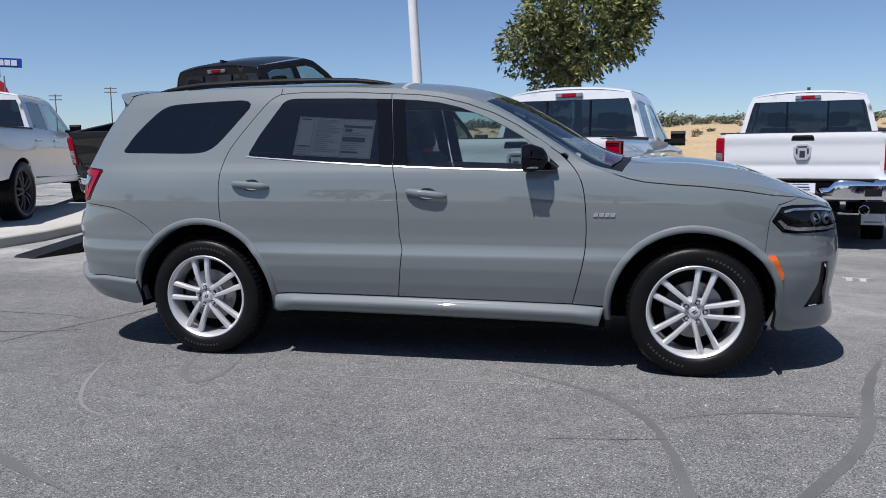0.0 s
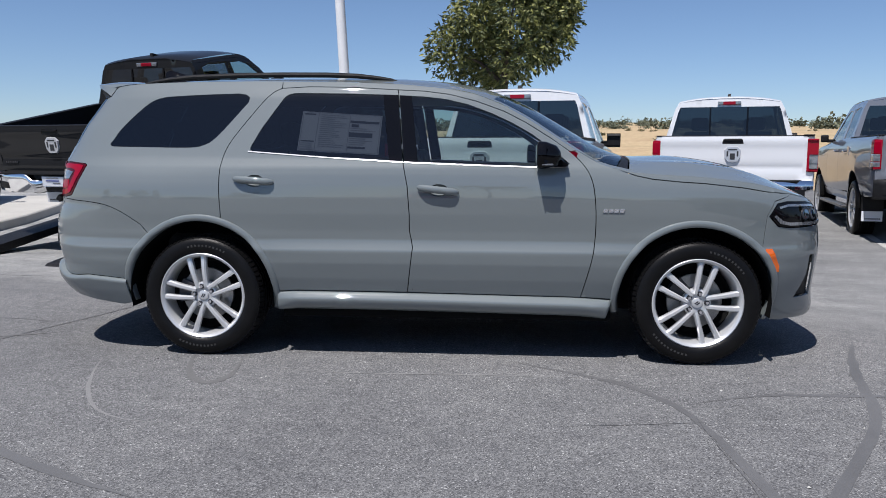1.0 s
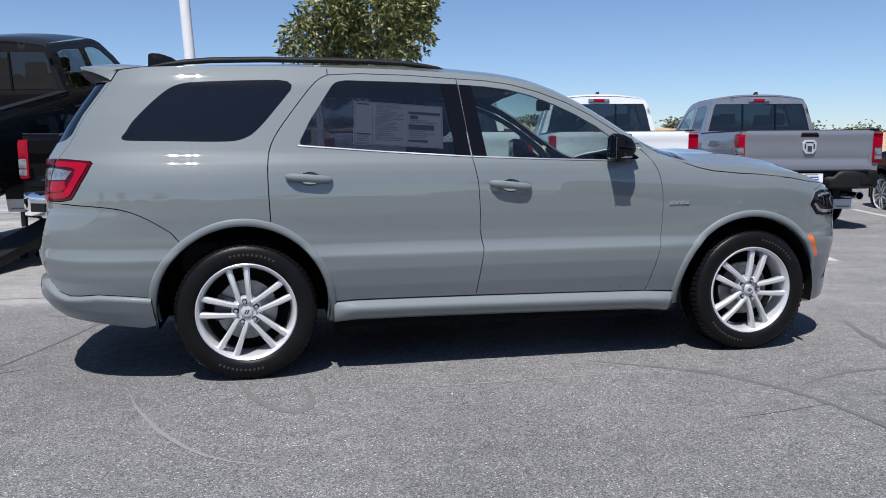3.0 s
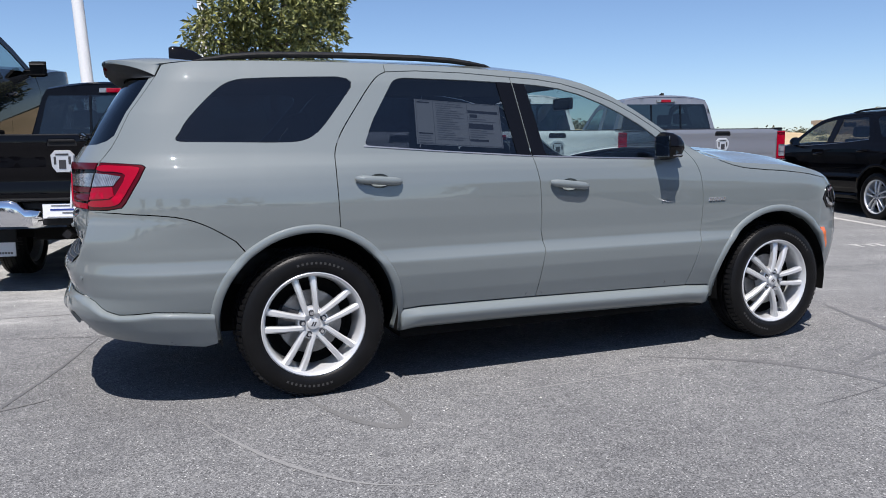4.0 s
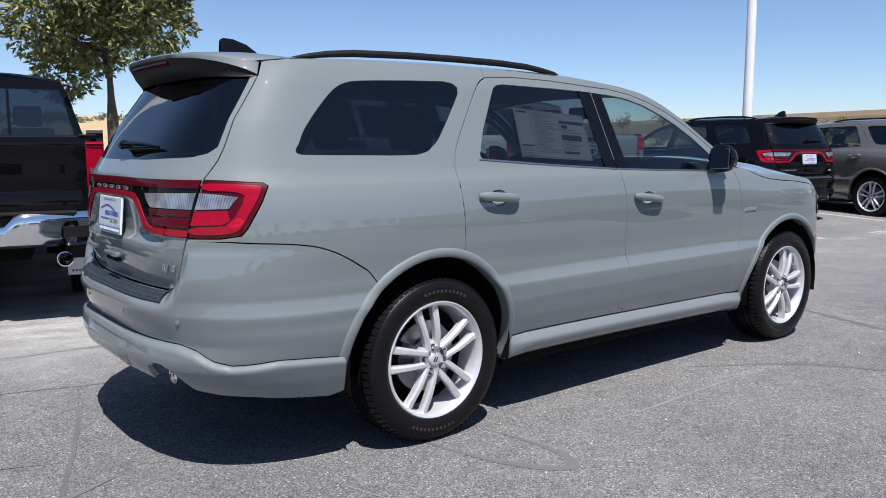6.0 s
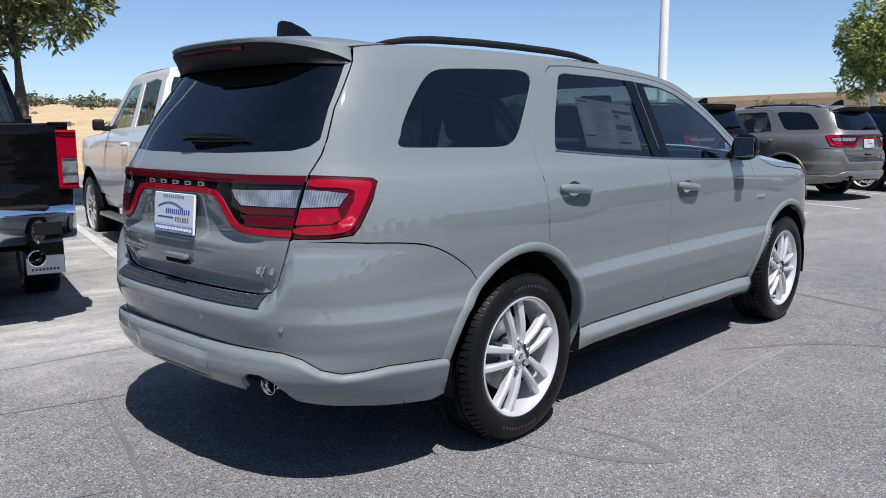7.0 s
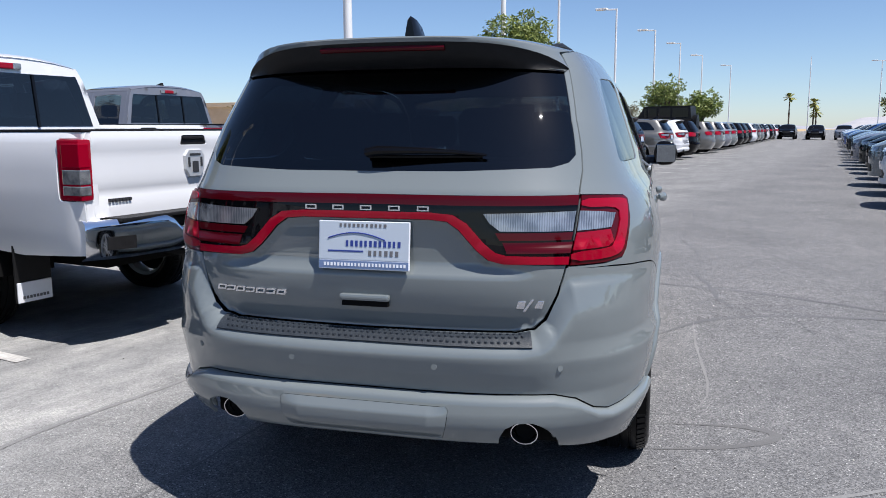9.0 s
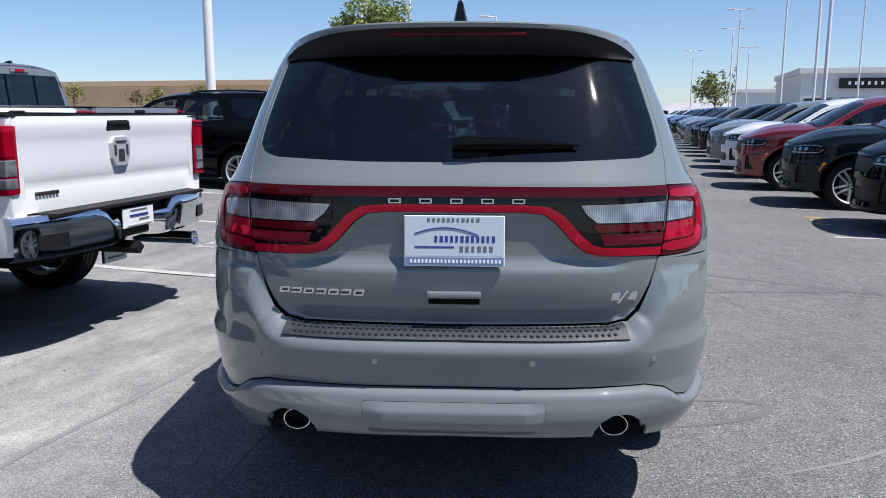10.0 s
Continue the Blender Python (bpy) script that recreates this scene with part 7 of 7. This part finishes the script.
for k, (a, bb, h) in enumerate(((195, 8.0, 8.0), (200, 3.0, 7.0), (199, 2.4, 4.8), (215, -26, 7.6))):
    make_palm(at_lot(a, bb), h, k)

# scrub on the sand and the wooded line at the skyline
rng = random.Random(77)
for name, lab, zone, count, size, mat in (("desert_scrub", "dry pale scrub scattered over the sand", (20, 140), 240, 0.55, DRY), ("skyline_trees", "green trees and gardens along the skyline, greyed with painted haze", (150, 330), 620, 2.6, HAZY)):
    vs, fs = [], []
    for i in range(count):
        bb = zone[0] + (zone[1] - zone[0]) * rng.random() ** (0.7 if mat is DRY else 1.0)
        a = rng.uniform(-1.1, 1.35) * (bb + 12)
        base = LOT @ Vector((a, bb, ground_z(a, bb)))
        r = size * rng.uniform(0.4, 1.3)
        for _ in range(130):
            d = Vector((rng.gauss(0, 0.42), rng.gauss(0, 0.42), abs(rng.gauss(0.30, 0.22)))) * r
            q = Euler((rng.uniform(-1, 1), rng.uniform(-1, 1), rng.uniform(0, 6.28))).to_matrix()
            k = len(vs)
            s = r * (0.30 if mat is DRY else 0.27)
            for x, y, z in ((-0.5, 0, 0), (0, -0.35, 0.1), (0.5, 0, 0), (0, 0.35, 0.1)):
                vs.append(base + d + q @ Vector((x, y, z)) * s)
            fs += [(k, k + 1, k + 2), (k, k + 2, k + 3)]
    tagged(put(name, vs, fs, mat, smooth=False), lab, "bushes", kind="stuff")


def make_utility_pole(m, h, label="dark wooden utility pole with cross arms"):
    t = thing("utility_pole", label, "utility pole", "utility poles", m)
    bm = bmesh.new()
    tube(bm, [(0, 0, -0.2), (0, 0, h)], [0.20, 0.14], 8)
    part("post", bm, BARK, t)
    for z in (h - 0.4, h - 1.5):
        bm = bmesh.new()
        box(bm, -0.12, 0.12, -1.7, 1.7, z - 0.12, z + 0.12)
        part("cross_arm", bm, BARK, t)
    return t


for a, bb, top in ((-192.4, 151.6, 18.0), (-183.0, 162.5, 20.4)):
    make_utility_pole(at_lot(a, bb, 118), top - ground_z(a, bb))


def make_building(name, label, a0, a1, b0, b1, h, wall, front=None, roof=None, z=None, windows=0, sign=False):
    """A flat-roofed hall with parapet, windows along the side that faces the lot."""
    t = thing(name, label, "building", "", LOT.copy())
    zz = ground_z((a0 + a1) / 2, (b0 + b1) / 2) if z is None else z
    bm = bmesh.new()
    box(bm, a0, a1, b0, b1, zz - 1.0, zz + h, 0.05)
    part("wall", bm, wall, t)
    bm = bmesh.new()
    box(bm, a0 - 0.25, a1 + 0.25, b0 - 0.25, b1 + 0.25, zz + h - 0.5, zz + h + 0.15, 0.03)
    part("roof", bm, roof or wall, t, "overhanging roof edge")
    for k in range(windows):
        y0 = b0 + (b1 - b0) * (k + 0.12) / windows
        y1 = b0 + (b1 - b0) * (k + 0.88) / windows
        bm = bmesh.new()
        box(bm, a0 - 0.06, a0 + 0.1, y0, y1, zz + 0.4, zz + h * 0.48, 0.02)
        w = part("window", bm, DARK_GLASS, t, "dark shop window")
        bm = bmesh.new()
        box(bm, a0 - 0.10, a0 + 0.05, y0 - 0.08, y1 + 0.08, zz + h * 0.48, zz + h * 0.48 + 0.15)
        part("window_frame", bm, STEEL, w)
    if sign:
        bm = bmesh.new()
        box(bm, a0 - 0.35, a0 - 0.05, b0 + (b1 - b0) * 0.55, b0 + (b1 - b0) * 0.85, zz + h * 0.66, zz + h * 0.84, 0.03)
        s = part("sign_panel", bm, GLOSS_BLACK, t, "dark sign panel with pale bars")
        for k in range(10):
            bm = bmesh.new()
            y = b0 + (b1 - b0) * (0.58 + 0.025 * k)
            box(bm, a0 - 0.40, a0 - 0.34, y, y + 0.25, zz + h * 0.72, zz + h * 0.78)
            part("sign_bar", bm, SIGN_WHITE, s)
    return t


make_building("showroom", "pale car showroom with dark shop windows and an overhanging roof", 92, 115, -40, -14.5, 6.2, WHITE_WALL, windows=7, sign=True, z=0.0)
make_building("office_block", "low white building in the distance", 150, 165, -22, -12, 5.5, WHITE_WALL, windows=5, z=0.0)
make_building("warehouse", "long low tan warehouse beyond the sand", 82, 100, 35, 120, 3.5, STUCCO, roof=STUCCO, windows=0)
make_building("store", "tan store with a red-brown roof beyond the lot", 105, 125, 36, 56, 3.9, STUCCO, roof=ROOF_RED, windows=4)
make_building("store", "tan store with a red-brown roof beyond the lot", 128, 145, 60, 90, 4.5, STUCCO, roof=ROOF_RED, windows=4)

# distant hills, with the haze painted into their pale base colour
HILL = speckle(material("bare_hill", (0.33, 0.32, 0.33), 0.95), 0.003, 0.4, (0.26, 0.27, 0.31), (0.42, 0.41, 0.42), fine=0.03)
for name, lab, a_from, a_to, dist, high, seed in (("hill", "mountain range on the horizon, coloured pale blue-grey for haze", 132, 172, 2600, 120, 3), ("hill", "bare hills on the horizon, coloured pale for haze", -22, 2, 1800, 62, 9), ("hill", "low ridge on the horizon, coloured pale for haze", 2, 40, 2400, 30, 12)):
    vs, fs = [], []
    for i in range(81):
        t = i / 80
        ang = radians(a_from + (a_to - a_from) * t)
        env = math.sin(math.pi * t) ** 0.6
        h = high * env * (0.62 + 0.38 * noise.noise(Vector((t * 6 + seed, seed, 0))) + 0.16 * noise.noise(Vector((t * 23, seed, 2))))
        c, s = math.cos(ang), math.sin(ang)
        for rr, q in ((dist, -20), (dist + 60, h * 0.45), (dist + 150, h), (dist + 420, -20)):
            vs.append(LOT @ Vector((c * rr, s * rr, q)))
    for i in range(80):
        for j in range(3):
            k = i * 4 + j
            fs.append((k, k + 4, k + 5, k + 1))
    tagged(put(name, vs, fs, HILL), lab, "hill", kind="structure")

# kerb and pavement beside the raised truck
bm = bmesh.new()
edge = [(-7.9, -0.5), (-8.02, 1.2), (-8.1, 2.14), (-8.35, 3.1), (-8.68, 3.96), (-9.2, 5.2), (-10.2, 7.0), (-11.8, 9.0)]
top = []
rows = []
for i, (a, bb) in enumerate(edge):
    q = edge[min(i + 1, len(edge) - 1)]
    p = edge[max(i - 1, 0)]
    d = (Vector(q) - Vector(p)).normalized()
    nrm = Vector((-d.y, d.x))
    z = ground_z(a, bb)
    rows.append([bm.verts.new(LOT @ Vector((a + nrm.x * o, bb + nrm.y * o, z + h))) for o, h in ((0, -0.05), (0.01, 0.13), (0.03, 0.15), (2.0, 0.155), (2.01, -0.05))])
for p, q in zip(rows, rows[1:]):
    for j in range(4):
        bm.faces.new((p[j], p[j + 1], q[j + 1], q[j]))
tagged(part("pavement", bm, CONCRETE), "pale concrete pavement with a raised kerb", "pavement", kind="structure")

# display ramp under the raised pickup
ramp = thing("display_ramp", "black steel display ramp under a raised pickup truck", "ramp", "", at_lot(-5.95, 2.70, 90))
for side in (-1, 1):
    bm = bmesh.new()
    c, s = math.cos(radians(11.5)), math.sin(radians(11.5))
    prism(bm, [(-1.15, 0.0), (-1.10, 0.03), (1.0, 0.36), (5.6, 0.36 + 4.6 * s / c), (5.6, 0.27 + 4.6 * s / c), (1.0, 0.27), (-0.6, 0.0)], side * 0.66, side * 1.06)
    part("runway", bm, PLASTIC, ramp, "black chequered steel runway")
    for x, h in ((0.9, 0.30), (2.6, 0.62), (4.0, 0.90), (5.4, 1.18)):
        for y in (0.70, 1.02):
            bm = bmesh.new()
            box(bm, x - 0.035, x + 0.035, side * y - 0.035, side * y + 0.035, -0.05, h)
            part("leg", bm, PLASTIC, ramp)
    bm = bmesh.new()
    tube(bm, [(0.9, side * 0.86, 0.06), (2.6, side * 0.86, 0.55)], 0.03, 6)
    part("brace", bm, PLASTIC, ramp)

# street sign and red feather banner
sign = thing("street_sign", "blue street name sign on a post", "street sign", "", at_lot(-13.95, 6.50, 53))
bm = bmesh.new()
cyl(bm, (0, 0, -0.1), (0, 0, 3.1), 0.03)
part("post", bm, STEEL, sign)
for z, x0, x1 in ((3.21, -0.35, 0.49), (3.00, -0.35, 0.06)):
    bm = bmesh.new()
    box(bm, x0, x1, -0.02, 0.02, z - 0.10, z + 0.10, 0.01)
    blade = part("sign_blade", bm, SIGN_BLUE, sign, "blue sign blade with white bars")
    for k in range(5):
        bm = bmesh.new()
        xx = x0 + 0.12 + k * (x1 - x0 - 0.2) / 5
        box(bm, xx, xx + 0.11, -0.03, 0.03, z - 0.06, z + 0.06)
        part("sign_bar", bm, SIGN_WHITE, sign)
flag = thing("feather_banner", "red feather banner on a thin pole", "banner", "", at_lot(-17.1, 8.95, 53))
bm = bmesh.new()
cyl(bm, (0, 0, 0), (0, 0, 3.2), 0.02)
part("post", bm, STEEL, flag)
bm = bmesh.new()
prism(bm, [(-0.30, 1.2), (0.10, 1.3), (0.12, 2.7), (0.0, 3.0), (-0.30, 3.25)], -0.006, 0.006)
part("cloth", bm, BANNER_RED, flag, "red cloth")


# ---- simpler vehicles for the far rows ----
def make_far_suv():
    car = thing("suv", "distant sport utility vehicle", "car", "parked sport utility vehicles")
    us = np.linspace(UT, UN, 44)
    for name, lo, hi, mat in (("body", 0.0, 1.0, PAINT_GREY),):
        vs, fs = [], []
        for u in us:
            zt = top_of(u)
            for k in range(9):
                z = 0.27 + (zt - 0.27) * (k / 8) ** 0.9
                vs.append(wrap(u, z))
        nz = 9
        m_ = len(vs)
        vs += [np.array((v[0], -v[1], v[2])) for v in vs]
        for i in range(len(us) - 1):
            for k in range(nz - 1):
                f = (i * nz + k, i * nz + k + 1, (i + 1) * nz + k + 1, (i + 1) * nz + k)
                fs += [f, tuple(m_ + j for j in f[::-1])]
        base = len(vs)
        for u in us:
            for s in np.linspace(-1, 1, 9):
                vs.append(cap(u, s))
        for i in range(len(us) - 1):
            for k in range(8):
                fs.append((base + i * 9 + k, base + i * 9 + k + 1, base + (i + 1) * 9 + k + 1, base + (i + 1) * 9 + k))
        put(name, vs, fs, mat, car)
    for nm, poly, mat in (("front_window", WIN_F, GLOSS_BLACK), ("rear_side_window", WIN_R, GLOSS_BLACK), ("quarter_window", WIN_Q, GLOSS_BLACK)):
        for flip in (False, True):
            made = sheet(wrap, poly, h=0.3, lift=0.012, rim=0)
            made = mirrored(made) if flip else made
            put(nm, made[0], made[1], mat, car, normals=made[2])
    for nm, poly, mat in (("rear_window", [(UT, 1.293)] + [R(y, z) for y, z in GLASS_T[1:-1]] + [(UT, 1.66)], GLOSS_BLACK), ("light_bar", [(UT, 1.150), R(0.60, 1.150), R(0.66, 1.21), (UT, 1.215)], LENS_DEEP),
                          ("grille", [(UN, 0.93), N_(0.43, 0.93), N_(0.43, 0.74), (UN, 0.74)], PLASTIC), ("lower_grille", [(UN, 0.56), N_(0.5, 0.56), N_(0.5, 0.38), (UN, 0.38)], PLASTIC)):
        made = sheet(wrap, poly, h=0.25, lift=0.014, rim=0)
        made = both(made, mirrored(made))
        put(nm, made[0], made[1], mat, car, normals=made[2])
    for nm, poly, mat in (("tail_lamp", [R(0.44, 1.01), R(0.44, 1.145), R(0.68, 1.20), S(-2.31, 1.195), S(-2.40, 1.01)], LENS_RED), ("headlamp", [N_(0.45, 0.95), N_(0.8, 0.97), N_(0.82, 0.86), N_(0.45, 0.86)], LENS_CLEAR)):
        for flip in (False, True):
            made = sheet(wrap, poly, h=0.25, lift=0.016, rim=0)
            made = mirrored(made) if flip else made
            put(nm, made[0], made[1], mat, car, normals=made[2])
    made = sheet(cap, [(0.31, -0.92), (1.03, -0.93), (1.13, 0), (1.03, 0.93), (0.31, 0.92), (0.36, 0)], h=0.2, lift=0.012, rim=0)
    put("windscreen", made[0], made[1], GLOSS_BLACK, car, normals=made[2])
    for x in (-1.528, 1.522):
        for s in (-1, 1):
            bm = bmesh.new()
            lathe(bm, [(0.24, -0.11), (0.30, -0.13), (0.36, -0.12), (0.378, -0.08), (0.378, 0.08), (0.3, 0.12)], 20, centre=(x, s * 0.83, 0.378))
            w = part("wheel", bm, RUBBER, car, smooth=True)
            bm = bmesh.new()
            cyl(bm, (x, s * 0.80, 0.378), (x, s * 0.955, 0.378), 0.25, 0.25, 18)
            part("rim", bm, ALLOY, w)
            bm = bmesh.new()
            cyl(bm, (x, s * 0.78, 0.41), (x, s * 0.958, 0.41), 0.42, 0.42, 20)
            part("arch", bm, DARK, car)
    return car

# ---- vehicles ----
wheel = make_wheel()
suv = make_suv()
for x, y, turn, spin in ((REAR_HUB[0], -0.815, 0, 8), (FRONT_HUB[0], -0.815, 0, 33), (REAR_HUB[0], 0.815, 180, 20), (FRONT_HUB[0], 0.815, 180, 50)):
    w = copy_thing(wheel, Matrix.Translation((x, y, 0.38)) @ Matrix.Rotation(radians(turn), 4, "Z") @ Matrix.Rotation(radians(spin), 4, "Y"))
    w.parent = suv

white_pickup = make_pickup("pickup_truck", "white crew-cab pickup truck with chrome step bumper", PAINT_WHITE, wheel)
place(white_pickup, at_lot(-0.44, 2.30, 92))
place(copy_thing(white_pickup, Matrix()), at_lot(2.08, 5.55, 90), "white crew-cab pickup truck parked deeper in its stall")
for a, b, up, pitch, colour, lab in (
    (-3.50, 2.32, 0.0, 0, PAINT_BLACK, "gloss black crew-cab pickup truck with chrome step bumper"),
    (4.82, 6.05, 0.0, 0, PAINT_SILVER, "silver-grey crew-cab pickup truck"),
    (-5.95, 2.70, 0.19, -11.5, PAINT_GRANITE, "dark grey pickup truck raised on a steel display ramp"),
):
    truck = recolour(copy_thing(white_pickup, Matrix()), PAINT_WHITE, colour)
    if colour is PAINT_SILVER:
        for o in truck.children:
            if o.name.startswith("rear_bumper"):
                recolour(o, CHROME, PLASTIC)
    place(truck, at_lot(a, b, 90, up) @ Matrix.Rotation(radians(pitch), 4, "Y"), lab)
lifted = place(copy_thing(white_pickup, Matrix()), at_lot(-10.29, 2.32, 122.5, 0.245) @ Matrix.Scale(1.07, 4), "white lifted pickup truck with large dark wheels")


recolour(recolour(lifted, ALLOY, ALLOY_DARK), CHROME, PLASTIC)
for o in list(lifted.children):
    if o.name.startswith("wheel") and not o.name.startswith("wheel_"):
        o.matrix_basis = o.matrix_basis @ Matrix.Scale(1.2, 4)
    elif o.name.startswith(("mud_flap", "side_step")):
        for q in (*o.children_recursive, o):
            bpy.data.objects.remove(q)


def drop_part(ob, word):
    for o in list(ob.children_recursive):
        if o.name.startswith(word):
            for q in (*o.children_recursive, o):
                bpy.data.objects.remove(q)
            return


for i, (a, b, turn, back, colour, lab) in enumerate((
    (8.35, 4.85, 90, 2.70, PAINT_BLACK, "gloss black sport utility vehicle parked in a stall"), (11.2, 4.0, 90, 2.70, PAINT_BRONZE, "bronze-grey sport utility vehicle parked in a stall"),
    (14.1, 4.0, 90, 2.70, PAINT_BLACK, "black sport utility vehicle parked in a stall"), (17.0, 4.1, 90, 2.70, PAINT_WHITE, "white sport utility vehicle parked in a stall"),
    (21.5, 4.2, 90, 2.70, PAINT_BLACK, "black sport utility vehicle parked in a stall"), (27.4, 4.2, 90, 2.70, PAINT_BRONZE, "bronze-grey sport utility vehicle parked in a stall"),
    (31.2, 4.2, 90, 2.70, PAINT_WHITE, "white sport utility vehicle parked in a stall"),
    (6.1, -3.5, 90, -2.41, PAINT_BLACK, "gloss black sport utility vehicle facing the aisle"), (9.0, -2.97, 90, -2.41, PAINT_GREEN, "near-black green sport utility vehicle facing the aisle"),
    (11.9, -2.46, 90, -2.41, PAINT_RED, "dark red sport utility vehicle facing the aisle"), (14.8, -2.36, 90, -2.41, PAINT_WHITE, "white sport utility vehicle facing the aisle"))):
    c = recolour(copy_thing(suv, Matrix()), PAINT_GREY, colour)
    drop_part(c, "window_sticker")
    place(c, at_lot(a, b, turn) @ Matrix.Translation((back, 0, 0)), lab)
    c["group"] = "parked sport utility vehicles"
    if a > 13:
        for o in list(c.children_recursive):
            if o.name.startswith(("print_bar", "nut_recess", "wheel_nut", "cap_slash", "wing_badge_bar", "sidewall_print", "hub_plate", "brake_shield")):
                bpy.data.objects.remove(o)
for q in (*wheel.children_recursive, wheel):
    bpy.data.objects.remove(q)



def make_off_roader(m):
    """Boxy black off-road vehicle, tail at x = 0, nose towards +x, on a low steel stand."""
    car = thing("off_road_vehicle", "black boxy off-road vehicle raised on a display stand", "off-road vehicle", "", m @ Matrix.Translation((0, 0, 0.62)))
    bm = bmesh.new()
    prism(bm, rounded([(0.0, 0.55), (4.1, 0.55), (4.15, 1.02), (4.05, 1.16), (2.75, 1.22), (0.0, 1.22)], 0.06), -0.78, 0.78)
    part("body", bm, PAINT_BLACK, car, "black slab-sided body")
    bm = bmesh.new()
    prism(bm, rounded([(0.02, 1.20), (2.75, 1.20), (2.35, 1.84), (0.08, 1.86)], 0.05), -0.70, 0.70)
    part("hard_top", bm, PLASTIC, car, "black hard top")
    for side in (-1, 1):
        for x0, x1 in ((0.18, 0.95), (1.05, 1.65), (1.75, 2.38)):
            bm = bmesh.new()
            box(bm, x0, x1, side * 0.70 - 0.004, side * 0.70 + 0.004, 1.28, 1.74, 0.003)
            part("side_window", bm, GLOSS_BLACK, car, "dark side window")
        for x in (0.85, 3.45):
            bm = bmesh.new()
            lathe(bm, [(0.0, -0.10), (0.24, -0.12), (0.34, -0.13), (0.41, -0.10), (0.42, 0.0), (0.41, 0.10), (0.30, 0.13), (0.0, 0.13)], 28)
            bmesh.ops.transform(bm, matrix=Matrix.Translation((x, side * 0.80, 0.42)), verts=bm.verts)
            part("wheel", bm, RUBBER, car, "large black off-road wheel", smooth=True, sharp=40)
            bm = bmesh.new()
            box(bm, x - 0.52, x + 0.52, min(side * 0.74, side * 0.95), max(side * 0.74, side * 0.95), 0.88, 0.95, 0.02)
            part("wing_flare", bm, PLASTIC, car, "black wing flare")
    bm = bmesh.new()
    lathe(bm, [(0.0, -0.10), (0.30, -0.12), (0.40, -0.09), (0.40, 0.09), (0.0, 0.10)], 28)
    bmesh.ops.transform(bm, matrix=Matrix.Translation((-0.10, 0, 1.02)) @ Matrix.Rotation(radians(90), 4, "Z"), verts=bm.verts)
    part("spare_wheel", bm, RUBBER, car, "black spare wheel", smooth=True, sharp=40)
    stand = thing("display_stand", "dark steel stand under a raised vehicle", "stand", "", m)
    for x in (0.85, 3.45):
        bm = bmesh.new()
        prism(bm, [(x - 0.7, -0.05), (x + 0.7, -0.05), (x + 0.4, 0.62), (x - 0.4, 0.62)], -0.95, 0.95)
        part("block", bm, DARK, stand)


make_off_roader(at_lot(37.2, 4.9, 90))
far = make_far_suv()
paints = {"grey": PAINT_GREY, "black": PAINT_BLACK, "white": PAINT_WHITE, "bronze-grey": PAINT_BRONZE, "silver": PAINT_SILVER, "blue": PAINT_BLUE, "dark red": PAINT_RED, "dark green": PAINT_GREEN}
left_row = ("black", "bronze-grey", "bronze-grey", "grey", "silver", "grey", "black", "black", "black", "black", "white", "black", "bronze-grey", "grey", "black", "white", "black", "black", "silver", "black", "white", "black", "black")
right_row = ("grey", "silver", "black", "dark green", "silver", "blue", "grey", "blue", "silver", "dark green", "blue", "blue", "grey", "blue", "silver", "blue", "black", "blue", "white", "grey", "blue", "silver", "white", "grey", "blue", "silver", "white", "grey", "silver")
first = True
rng = random.Random(4)
for row, a0, b0, back in ((left_row, 33.8, 4.2, 2.70), (right_row, 17.7, -2.30, -2.41)):
    for i, colour in enumerate(row):
        m = at_lot(a0 + 2.9 * i + (3.0 if b0 > 0 and i else 0.0), b0 + rng.uniform(-0.15, 0.15), 90 + rng.uniform(-1, 1)) @ Matrix.Translation((back, 0, 0))
        c = far if first else copy_thing(far, Matrix())
        if not first:
            recolour(c, PAINT_GREY, paints[colour])
        first = False
        place(c, m, colour + " sport utility vehicle in a long parked row")
# a few vehicles across the far end of the aisle
for a, b, colour in ((100, 3.5, "black"), (101, 0.4, "black"), (101, -2.6, "silver"), (100, 6.6, "dark green")):
    c = recolour(copy_thing(far, Matrix()), PAINT_GREY, paints[colour])
    place(c, at_lot(a, b, 180), colour + " vehicle parked across the far end of the aisle")
# the row and trees across the open side, mirrored in the paint
for i, colour in enumerate(("black", "white", "bronze-grey", "black", "silver", "dark red", "black", "grey", "white", "black")):
    c = recolour(copy_thing(far, Matrix()), PAINT_GREY, paints[colour])
    place(c, at_lot(-19 + 4.6 * i + rng.uniform(-0.3, 0.3), -27 + rng.uniform(-0.3, 0.3), 90), colour + " sport utility vehicle in a row across the lot")
for k, (a, bb, hh, r) in enumerate(((-22, -33, 3.4, 1.7), (-12.5, -34, 3.6, 1.9), (-3, -33, 3.2, 1.6), (7.5, -34, 3.7, 1.9), (18, -33, 3.3, 1.7), (27, -34, 3.5, 1.8))):
    make_tree("leafy green tree behind a row of parked vehicles", hh + r, hh, r, 70 + k, 1500, 0.30, at_lot(a, bb))
recolour(far, PAINT_GREY, PAINT_BLACK)
